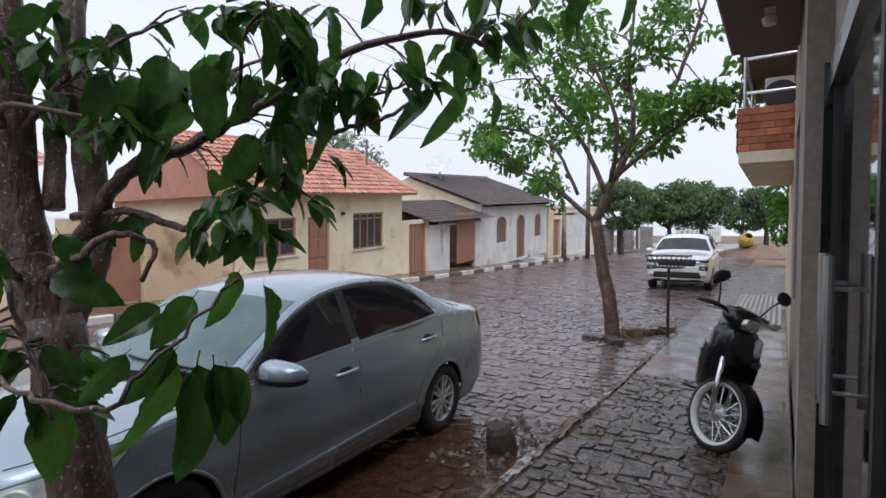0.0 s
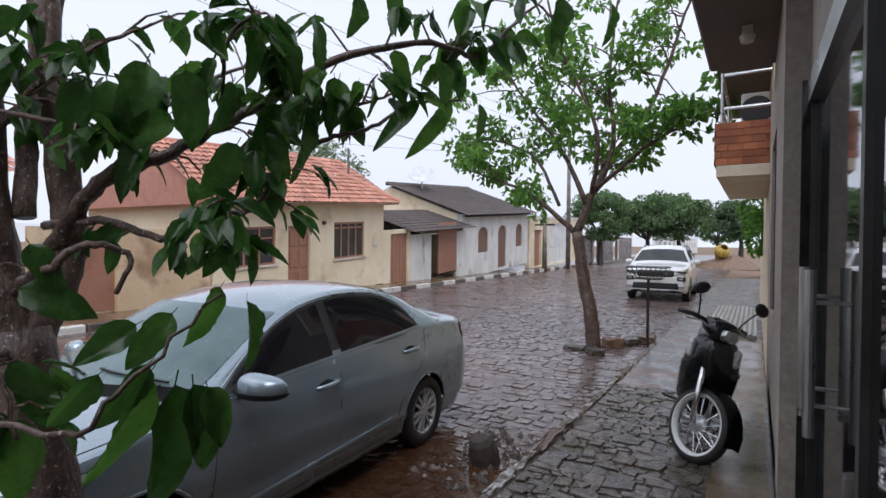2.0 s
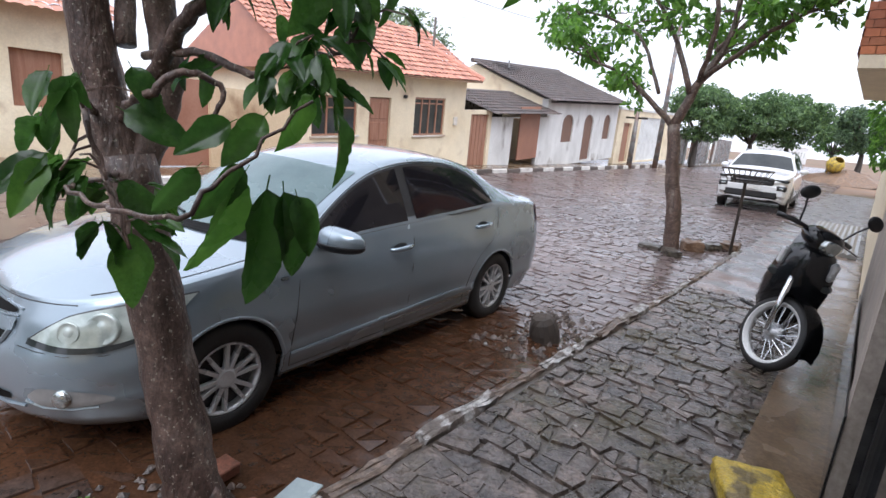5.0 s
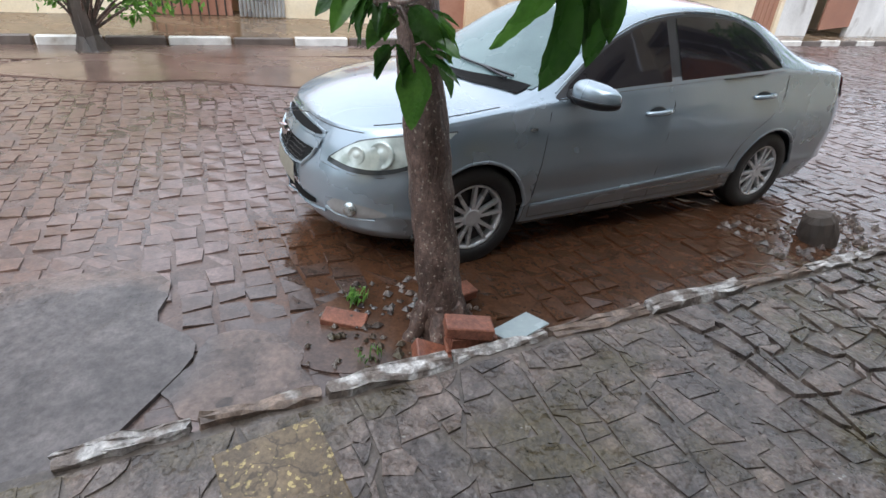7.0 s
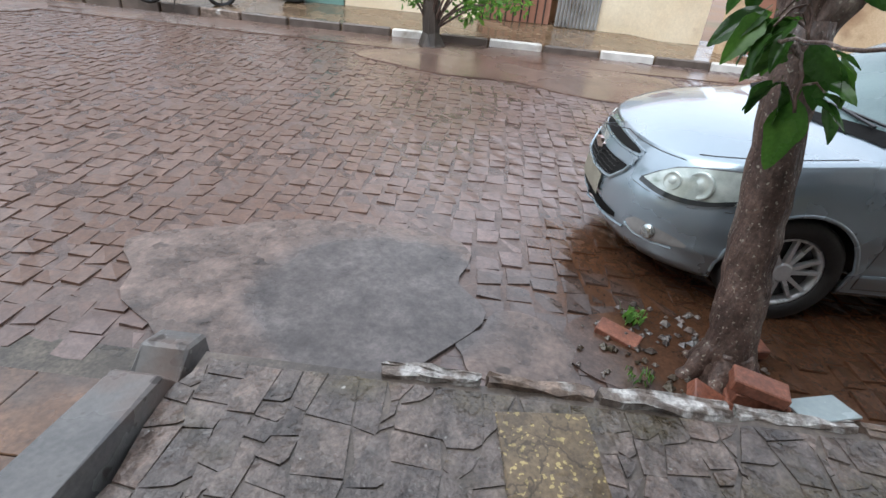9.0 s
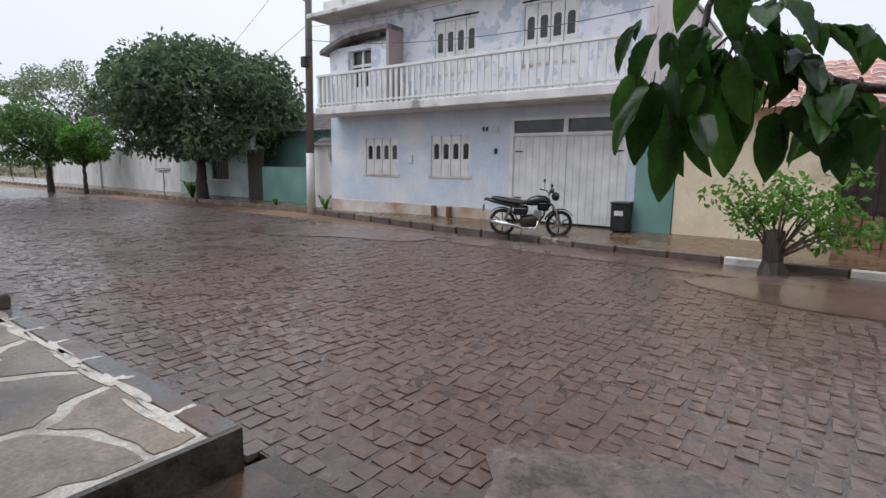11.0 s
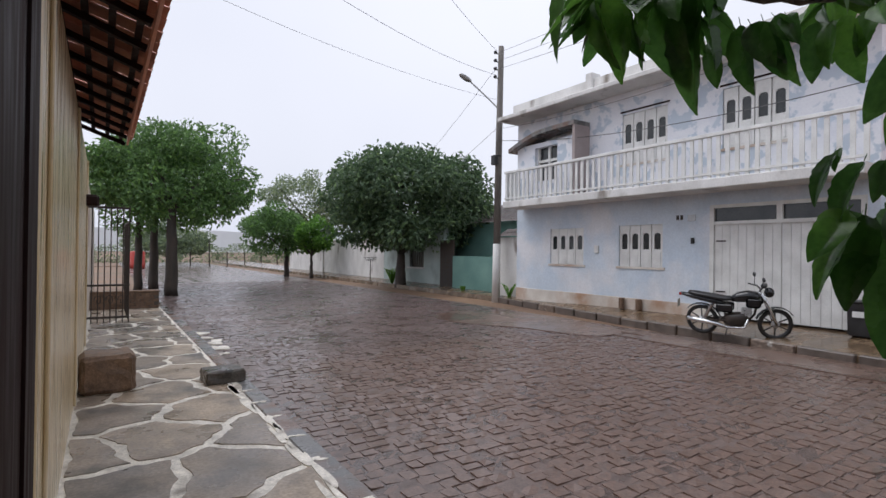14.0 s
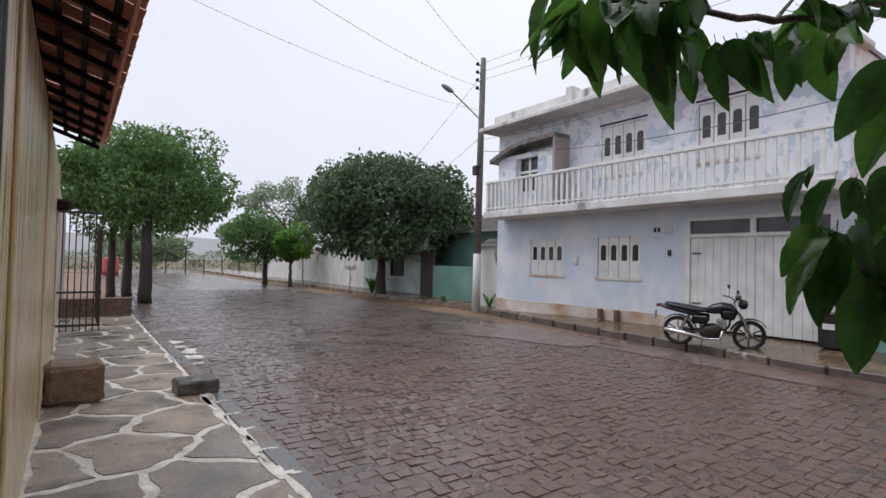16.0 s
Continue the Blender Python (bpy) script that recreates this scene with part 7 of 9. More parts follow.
    for k in range(6):
        part("cylinder_fin", boxbm(-0.09, 0.09, 0.72, 0.9, 0.46 + k * 0.028, 0.472 + k * 0.028, turn=None), wheel_m, c)
    part("frame_tube", tubebm([(0, 1.02, 0.9), (0, 0.95, 0.5), (0, 0.75, 0.24), (0, 0.45, 0.24), (0, 0.4, 0.7)], 0.022, 8), iron_m, c)
    part("exhaust", tubebm([(0.12, 0.85, 0.42), (0.14, 0.8, 0.24), (0.15, 0.5, 0.22), (0.16, 0.3, 0.28), (0.17, -0.25, 0.36)], [0.02, 0.02, 0.024, 0.045, 0.05], 10), chrome_m, c, smooth=True)
    bm = bmesh.new()
    bmesh.ops.create_uvsphere(bm, u_segments=14, v_segments=10, radius=1, matrix=steer @ Matrix.Translation((0, 1.2, 0.95)) @ Matrix.Diagonal((0.11, 0.09, 0.1, 1)))
    part("headlight", bm, gloss_black_m, c, smooth=True)
    part("instrument", boxbm(-0.09, 0.09, 1.06, 1.16, 1.05, 1.13, bevel=0.02), black_m, c)
    for nm, yc, zc, a0, a1, st in (("front_mudguard", 1.31, 0.31, 20, 150, True), ("rear_mudguard", 0.0, 0.31, 40, 170, False)):
        bm = bmesh.new()
        rows = []
        for k in range(9):
            a = radians(a0 + (a1 - a0) * k / 8)
            pts = [Vector((x, yc - 0.36 * math.cos(a) * (1 if not st else 1), zc + 0.36 * math.sin(a) - abs(x) * 0.3)) for x in (-0.07, 0, 0.07)]
            rows.append([bm.verts.new(steer @ p if st else p) for p in pts])
        for a, b in zip(rows, rows[1:]):
            for k in range(2):
                bm.faces.new((a[k], a[k + 1], b[k + 1], b[k]))
        bmesh.ops.solidify(bm, geom=bm.faces[:], thickness=0.006)
        part(nm, bm, gloss_black_m, c, smooth=True)
    part("tail_light", boxbm(-0.05, 0.05, -0.44, -0.38, 0.8, 0.86, bevel=0.01), red_lens_m, c)
    part("number_plate", boxbm(-0.09, 0.09, -0.46, -0.45, 0.55, 0.7), plate_m, c, "plain number plate")
    part("side_stand", tubebm([(0.08, 0.5, 0.28), (0.24, 0.45, -0.02)], 0.012, 6), iron_m, c)


motorcycle()


# ---- trees ----
def leaf_shape(seed, length=1.0, width=0.56):
    """One broad leaf, pointed, folded along its rib, puckered between its veins and drooping; base at the origin, tip along +y."""
    rnd = random.Random(seed)
    verts, faces = [], []
    droop, fold, ph = rnd.uniform(0.1, 0.35), rnd.uniform(0.25, 0.75), rnd.uniform(0, 6)
    sway = rnd.uniform(-0.1, 0.1)
    n = 14
    for i in range(n + 1):
        t = i / n
        w = width * 0.5 * math.sin(math.pi * min(1, t ** 0.72 * 0.985 + 0.008)) ** 0.8 * (1 + 0.07 * math.sin(9 * t + ph) + rnd.uniform(-0.05, 0.05))
        z = -droop * t * t
        for s in (-1, -0.66, -0.33, 0, 0.33, 0.66, 1):
            k = abs(s)
            pucker = 0.016 * k * math.sin(2 * math.pi * (7 * t - 1.1 * k)) + 0.02 * k * k * math.sin(11 * t + ph + 2 * s)
            verts.append(((s * w * (1 - 0.25 * fold * k) + sway * t * t) * length, t * length, (z + k * fold * w * (1 - 0.3 * k) + pucker * (1 - t * 0.5)) * length))
    for i in range(n):
        for k in range(6):
            a = i * 7 + k
            faces.append((a, a + 1, a + 8, a + 7))
    b = len(verts)
    for x, y, z in ((-0.008, -0.12, 0.03), (0.008, -0.12, 0.03), (0.008, 0.02, 0), (-0.008, 0.02, 0)):
        verts.append((x, y, z))
    faces.append((b, b + 1, b + 2, b + 3))
    return verts, faces


NEAR_LEAVES = []
for k_ in range(6):
    v_, f_ = leaf_shape(40 + k_)
    me_ = bpy.data.meshes.new("leaf")
    me_.from_pydata(v_, [], f_)
    me_.materials.append(leaf_near_m)
    me_.polygons.foreach_set("use_smooth", [True] * len(me_.polygons))
    NEAR_LEAVES.append((me_, v_, f_))


def bend(pts, steps=5, wob=0.0, rnd=None):
    """A smooth line through pts, a little crooked."""
    out = []
    pts = [Vector(p) for p in pts]
    ext = [pts[0] * 2 - pts[1]] + pts + [pts[-1] * 2 - pts[-2]]
    for i in range(1, len(ext) - 2):
        p0, p1, p2, p3 = ext[i - 1:i + 3]
        for s in range(steps):
            t = s / steps
            q = 0.5 * ((2 * p1) + (p2 - p0) * t + (2 * p0 - 5 * p1 + 4 * p2 - p3) * t * t + (3 * p1 - p0 - 3 * p2 + p3) * t ** 3)
            if rnd and wob:
                q = q + Vector((rnd.uniform(-wob, wob), rnd.uniform(-wob, wob), rnd.uniform(-wob, wob)))
            out.append(q)
    out.append(pts[-1])
    return out


class NearTree:
    """The pavement tree with broad leaves beside the camera."""
    def __init__(self):
        self.rnd = random.Random(77)
        self.t = thing("pavement_tree", Matrix(), "young broad-leaved tree with wet reddish-brown bark in the kerb", "tree")
        self.count, self.verts, self.faces = 0, [], []

    def limb(self, pts, r0, r1, name="branch"):
        line = bend(pts, 6, 0.006, self.rnd)
        n = len(line) - 1
        bm = tube(bmesh.new(), line, [r0 + (r1 - r0) * i / n + self.rnd.uniform(-0.04, 0.04) * r0 for i in range(n + 1)], 12 if r0 > 0.03 else 7)
        return part(name, bm, bark_m, self.t, smooth=True), line

    def leaf(self, p, size, out):
        rnd = self.rnd
        down = rnd.uniform(0.25, 1.5)
        d = Vector((out.x + rnd.uniform(-0.7, 0.7), out.y + rnd.uniform(-0.7, 0.7), -down)).normalized()
        side = d.cross(Vector((rnd.uniform(-0.5, 0.5), rnd.uniform(-0.5, 0.5), 1))).normalized()
        up = side.cross(d).normalized()
        m = Matrix((side, d, up)).transposed().to_4x4()
        m = Matrix.Translation(p) @ m @ Matrix.Rotation(rnd.uniform(-0.5, 0.5), 4, 'Y') @ Matrix.Scale(size, 4)
        me, v, f = NEAR_LEAVES[rnd.randrange(6)]
        if self.count % 2 == 0 and self.count < 460:
            ob = new("leaf", me)
            ob.matrix_basis = m
            ob.parent = self.t
        else:
            b = len(self.verts)
            self.verts += [m @ Vector(q) for q in v]
            self.faces += [tuple(b + i for i in q) for q in f]
        self.count += 1

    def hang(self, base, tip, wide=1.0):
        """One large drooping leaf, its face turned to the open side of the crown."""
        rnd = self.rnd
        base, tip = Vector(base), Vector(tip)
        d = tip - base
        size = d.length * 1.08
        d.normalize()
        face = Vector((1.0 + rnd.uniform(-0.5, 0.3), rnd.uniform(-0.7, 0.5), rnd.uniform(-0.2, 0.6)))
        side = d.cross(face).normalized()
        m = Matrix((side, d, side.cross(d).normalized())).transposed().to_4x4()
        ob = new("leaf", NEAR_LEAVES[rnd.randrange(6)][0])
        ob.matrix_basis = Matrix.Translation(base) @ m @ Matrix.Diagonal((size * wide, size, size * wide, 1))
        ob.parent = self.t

    def bunch(self, base, tip):
        """A middling leaf and a small one beside it on the same twig."""
        rnd = self.rnd
        base, tip = Vector(base), Vector(tip)
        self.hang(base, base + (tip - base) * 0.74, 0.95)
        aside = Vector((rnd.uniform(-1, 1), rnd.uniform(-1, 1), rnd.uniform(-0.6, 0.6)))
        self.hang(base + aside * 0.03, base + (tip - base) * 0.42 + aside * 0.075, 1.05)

    def leafy_limb(self, pts, r0, leaves, spread, size, start=0.3):
        ob, line = self.limb(pts, r0, 0.005)
        rnd = self.rnd
        n = len(line) - 1
        made = 0
        while made < leaves:
            at = line[int((start + (1 - start) * rnd.random() ** 0.85) * n)]
            off = Vector((rnd.gauss(0, 1), rnd.gauss(0, 1), rnd.gauss(0, 0.8))) * spread * 0.55
            if off.length > spread:
                off *= spread / off.length
            p = at + off
            # a twig with a small bunch at its end
            if off.length > 0.05:
                bm = tube(bmesh.new(), [at, at + off * 0.55 + Vector((0, 0, 0.02)), p], [0.005, 0.004, 0.003], 4)
                part("twig", bm, bark_m, self.t)
            for _ in range(rnd.choice((2, 3, 3, 4))):
                self.leaf(p + Vector((rnd.uniform(-1, 1), rnd.uniform(-1, 1), rnd.uniform(-1, 1))) * 0.03, size * rnd.uniform(0.65, 1.15), off.normalized() if off.length else Vector((1, 0, 0)))
                made += 1

    def finish(self):
        ob = raw("leaf_mass", self.verts, self.faces, leaf_near_b_m, self.t, smooth=True)
        tagged(ob, kind="stuff")


def near_tree():
    t = NearTree()
    t.limb([(-1.27, 1.15, -0.05), (-1.3, 1.145, 0.2), (-1.38, 1.13, 0.5), (-1.47, 1.11, 0.9), (-1.57, 1.09, 1.38)], 0.102, 0.088, "trunk")
    for a in range(6):
        ang = a * 1.08 + 0.4
        t.limb([(-1.29 + 0.05 * math.cos(ang), 1.145 + 0.05 * math.sin(ang), 0.17), (-1.28 + 0.13 * math.cos(ang), 1.145 + 0.13 * math.sin(ang), 0.03), (-1.27 + 0.21 * math.cos(ang), 1.145 + 0.21 * math.sin(ang), -0.05)], 0.05, 0.022, "root")
    t.limb([(-1.57, 1.09, 1.28), (-1.63, 1.06, 1.46), (-1.67, 1.04, 1.7), (-1.69, 1.01, 2.28), (-1.75, 1.0, 3.4)], 0.08, 0.055, "stem")
    t.limb([(-1.57, 1.1, 1.28), (-1.57, 1.19, 1.5), (-1.55, 1.22, 1.69), (-1.57, 1.19, 2.05), (-1.6, 1.16, 2.52), (-1.58, 1.18, 3.4)], 0.058, 0.044, "stem")
    t.limb([(-1.62, 1.12, 1.75), (-1.7, 1.16, 2.1), (-1.68, 1.25, 2.6), (-1.6, 1.3, 3.2)], 0.034, 0.022)
    t.limb([(-1.69, 1.0, 2.1), (-1.75, 0.72, 2.5), (-1.85, 0.6, 3.2)], 0.04, 0.02)
    # the long bough over the pavement and its twigs
    t.leafy_limb([(-1.6, 1.17, 1.62), (-1.42, 1.18, 1.76), (-1.26, 1.2, 1.87), (-1.19, 1.35, 1.96), (-1.09, 1.6, 2.15), (-0.97, 1.88, 2.38), (-0.79, 2.29, 2.55), (-0.68, 2.55, 2.55), (-0.61, 2.73, 2.73), (-0.51, 2.94, 2.94)], 0.03, 104, 0.19, 0.145, 0.18)
    t.leafy_limb([(-1.58, 1.16, 1.72), (-1.3, 1.22, 1.73), (-1.11, 1.3, 1.68), (-1.06, 1.41, 1.76), (-1.01, 1.54, 1.78), (-0.98, 1.61, 1.92)], 0.016, 64, 0.15, 0.13, 0.3)
    t.limb([(-1.58, 1.08, 1.5), (-1.3, 1.0, 1.56), (-1.17, 1.01, 1.6), (-1.13, 1.08, 1.66), (-1.1, 1.18, 1.62), (-1.12, 1.15, 1.52)], 0.016, 0.007)
    t.leafy_limb([(-1.68, 1.0, 2.0), (-1.4, 0.92, 2.03), (-1.21, 1.05, 2.0), (-1.12, 1.24, 1.97)], 0.012, 16, 0.12, 0.14, 0.6)
    t.limb([(-1.56, 1.06, 1.3), (-1.1, 0.78, 1.36), (-0.6, 0.68, 1.4), (-0.25, 0.65, 1.44), (-0.22, 0.71, 1.5), (-0.19, 0.82, 1.6)], 0.006, 0.0022)
    t.limb([(-1.2, 1.66, 2.08), (-1.0, 1.75, 2.04), (-0.88, 1.82, 2.07), (-0.83, 1.95, 2.12), (-0.75, 2.14, 2.25), (-0.66, 2.36, 2.3)], 0.011, 0.006)
    t.leafy_limb([(-1.6, 1.2, 1.9), (-1.75, 1.6, 2.2), (-1.75, 2.0, 2.5), (-1.6, 2.3, 2.65)], 0.018, 40, 0.26, 0.13, 0.25)
    t.leafy_limb([(-1.66, 1.03, 1.5), (-1.4, 0.9, 1.58), (-1.22, 0.86, 1.52), (-1.15, 0.88, 1.36)], 0.014, 26, 0.15, 0.145, 0.4)
    t.leafy_limb([(-1.55, 1.04, 1.32), (-1.35, 0.94, 1.34), (-1.22, 0.92, 1.3), (-1.16, 0.93, 1.16)], 0.01, 14, 0.1, 0.15, 0.45)
    t.leafy_limb([(-1.68, 1.02, 1.95), (-1.5, 1.08, 2.12), (-1.32, 1.16, 2.25), (-1.2, 1.3, 2.36)], 0.014, 54, 0.2, 0.13, 0.1)
    t.leafy_limb([(-1.69, 0.98, 2.2), (-1.55, 0.86, 2.3), (-1.4, 0.84, 2.2)], 0.012, 24, 0.18, 0.13, 0.3)
    t.leafy_limb([(-1.05, 1.66, 2.2), (-0.92, 1.75, 2.16), (-0.84, 1.9, 2.2), (-0.78, 2.1, 2.3)], 0.008, 40, 0.13, 0.14, 0.1)
    t.leafy_limb([(-1.12, 1.5, 2.08), (-1.0, 1.42, 2.3), (-0.94, 1.5, 2.42)], 0.008, 30, 0.13, 0.14, 0.2)
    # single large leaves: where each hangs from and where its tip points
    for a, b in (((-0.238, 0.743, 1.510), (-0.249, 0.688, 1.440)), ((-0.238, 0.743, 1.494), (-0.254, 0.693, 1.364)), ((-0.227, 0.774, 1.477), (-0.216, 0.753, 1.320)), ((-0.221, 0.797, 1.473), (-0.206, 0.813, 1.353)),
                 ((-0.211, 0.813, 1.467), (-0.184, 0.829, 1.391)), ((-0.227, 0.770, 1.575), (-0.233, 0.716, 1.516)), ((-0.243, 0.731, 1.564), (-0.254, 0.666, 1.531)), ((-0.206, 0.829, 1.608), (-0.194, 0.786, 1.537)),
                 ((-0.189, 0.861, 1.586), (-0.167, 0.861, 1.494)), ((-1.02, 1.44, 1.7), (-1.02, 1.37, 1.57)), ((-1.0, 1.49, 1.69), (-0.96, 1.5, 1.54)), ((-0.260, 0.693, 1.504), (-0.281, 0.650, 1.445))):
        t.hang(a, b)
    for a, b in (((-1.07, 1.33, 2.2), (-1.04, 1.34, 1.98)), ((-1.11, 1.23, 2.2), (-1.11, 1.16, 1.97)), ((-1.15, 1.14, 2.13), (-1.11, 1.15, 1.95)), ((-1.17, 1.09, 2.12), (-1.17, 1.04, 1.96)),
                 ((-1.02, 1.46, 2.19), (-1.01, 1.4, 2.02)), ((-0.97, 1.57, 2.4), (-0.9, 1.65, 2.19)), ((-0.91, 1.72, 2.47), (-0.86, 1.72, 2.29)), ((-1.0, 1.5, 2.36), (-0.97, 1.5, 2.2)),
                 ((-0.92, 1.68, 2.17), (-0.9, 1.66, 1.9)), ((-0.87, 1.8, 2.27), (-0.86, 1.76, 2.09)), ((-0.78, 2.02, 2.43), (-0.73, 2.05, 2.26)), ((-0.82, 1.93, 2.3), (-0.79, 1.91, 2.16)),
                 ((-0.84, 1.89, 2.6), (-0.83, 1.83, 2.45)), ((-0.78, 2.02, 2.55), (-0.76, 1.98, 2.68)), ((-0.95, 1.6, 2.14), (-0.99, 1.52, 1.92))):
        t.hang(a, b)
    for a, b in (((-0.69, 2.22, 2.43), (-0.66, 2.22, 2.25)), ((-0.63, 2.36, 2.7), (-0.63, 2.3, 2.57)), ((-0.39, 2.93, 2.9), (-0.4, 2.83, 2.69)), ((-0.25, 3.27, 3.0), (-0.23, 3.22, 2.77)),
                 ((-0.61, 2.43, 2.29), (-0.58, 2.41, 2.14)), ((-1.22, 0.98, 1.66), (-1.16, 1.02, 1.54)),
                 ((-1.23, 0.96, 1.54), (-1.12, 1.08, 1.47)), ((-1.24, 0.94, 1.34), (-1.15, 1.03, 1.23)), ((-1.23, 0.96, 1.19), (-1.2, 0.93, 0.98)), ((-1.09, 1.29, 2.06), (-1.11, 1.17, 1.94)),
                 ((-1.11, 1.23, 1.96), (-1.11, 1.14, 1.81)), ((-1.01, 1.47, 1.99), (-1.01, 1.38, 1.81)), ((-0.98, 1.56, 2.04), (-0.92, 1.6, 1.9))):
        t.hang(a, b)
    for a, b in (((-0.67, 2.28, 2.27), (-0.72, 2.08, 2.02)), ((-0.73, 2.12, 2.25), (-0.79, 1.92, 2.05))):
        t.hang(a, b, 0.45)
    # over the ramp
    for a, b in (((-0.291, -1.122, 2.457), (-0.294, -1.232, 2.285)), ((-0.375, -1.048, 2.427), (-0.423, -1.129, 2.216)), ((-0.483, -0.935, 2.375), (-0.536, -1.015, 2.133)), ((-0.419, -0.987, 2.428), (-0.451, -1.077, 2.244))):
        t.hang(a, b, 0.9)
    t.leafy_limb([(-1.6, 0.85, 2.3), (-1.3, 0.25, 2.16), (-1.12, 0.02, 2.06), (-0.98, -0.14, 1.98)], 0.012, 26, 0.12, 0.15, 0.4)
    t.leafy_limb([(-1.75, 0.72, 2.5), (-1.5, 0.1, 2.62), (-1.22, -0.5, 2.5), (-0.92, -0.7, 2.42), (-0.7, -0.82, 2.36), (-0.54, -0.95, 2.4), (-0.4, -1.08, 2.42)], 0.016, 46, 0.1, 0.14, 0.5)
    t.limb([(-1.2, -0.45, 2.5), (-0.9, -0.5, 2.3), (-0.68, -0.53, 2.14), (-0.6, -0.56, 1.98), (-0.59, -0.6, 1.86), (-0.6, -0.62, 1.74)], 0.011, 0.005)
    for a, b in (((-0.46, -1.03, 2.38), (-0.54, -1.0, 2.11)), ((-0.42, -1.08, 2.38), (-0.44, -1.07, 2.2)), ((-0.37, -1.13, 2.39), (-0.41, -1.12, 2.18)), ((-0.5, -0.98, 2.37), (-0.52, -0.95, 2.2)),
                 ((-0.58, -0.89, 2.3), (-0.6, -0.89, 2.1)), ((-0.56, -0.95, 2.26), (-0.56, -0.93, 2.14)), ((-0.62, -0.82, 2.29), (-0.63, -0.81, 2.11)), ((-0.66, -0.72, 2.28), (-0.68, -0.71, 2.1)),
                 ((-0.65, -0.76, 2.28), (-0.64, -0.78, 2.12)), ((-0.68, -0.68, 2.28), (-0.65, -0.7, 2.17)), ((-0.6, -0.85, 2.3), (-0.64, -0.84, 2.13))):
        t.bunch(a, b)
    for a, b in (((-0.54, -0.56, 2.15), (-0.5, -0.64, 1.98)), ((-0.56, -0.55, 2.1), (-0.52, -0.63, 1.92)), ((-0.56, -0.65, 1.95), (-0.5, -0.71, 1.8)), ((-0.57, -0.65, 1.85), (-0.51, -0.67, 1.63)),
                 ((-0.59, -0.61, 1.77), (-0.52, -0.62, 1.55)), ((-0.57, -0.62, 1.95), (-0.52, -0.63, 1.86)), ((-0.59, -0.56, 1.96), (-0.53, -0.61, 1.83)), ((-0.6, -0.57, 1.78), (-0.55, -0.53, 1.61)),
                 ((-0.58, -0.61, 1.87), (-0.54, -0.61, 1.73)), ((-0.6, -0.55, 1.86), (-0.55, -0.58, 1.71)), ((-0.54, -0.69, 1.97), (-0.49, -0.73, 1.85)), ((-0.57, -0.66, 1.84), (-0.48, -0.73, 1.66)),
                 ((-0.62, -0.52, 2.05), (-0.58, -0.5, 1.88)), ((-0.63, -0.5, 1.9), (-0.6, -0.46, 1.72)), ((-0.64, -0.48, 1.95), (-0.6, -0.42, 1.8))):
        t.bunch(a, b)
    t.leafy_limb([(-1.3, 0.25, 2.16), (-1.0, 0.0, 1.95), (-0.81, -0.23, 1.84), (-0.81, -0.37, 1.88), (-0.79, -0.47, 1.94), (-0.76, -0.53, 2.03)], 0.016, 44, 0.1, 0.14, 0.35)
    for a, b in (((-0.71, -0.6, 1.95), (-0.69, -0.57, 1.79)), ((-0.74, -0.53, 1.86), (-0.71, -0.52, 1.59)), ((-0.76, -0.43, 1.79), (-0.72, -0.43, 1.6)), ((-0.76, -0.38, 1.81), (-0.72, -0.34, 1.66)),
                 ((-0.77, -0.3, 1.75), (-0.72, -0.31, 1.61)), ((-0.77, -0.27, 1.78), (-0.72, -0.24, 1.64)), ((-0.73, -0.49, 1.96), (-0.71, -0.46, 1.81)), ((-0.74, -0.36, 1.97), (-0.7, -0.36, 1.89)),
                 ((-0.71, -0.66, 1.86), (-0.68, -0.65, 1.62)), ((-0.7, -0.72, 1.87), (-0.67, -0.69, 1.71)), ((-0.71, -0.62, 1.93), (-0.68, -0.62, 1.75)), ((-0.74, -0.41, 1.92), (-0.71, -0.39, 1.81)),
                 ((-0.74, -0.27, 1.94), (-0.71, -0.28, 1.84)), ((-0.75, -0.5, 1.82), (-0.71, -0.47, 1.69)), ((-0.76, -0.34, 1.85), (-0.72, -0.32, 1.73))):
        t.bunch(a, b)
    t.finish()


near_tree()


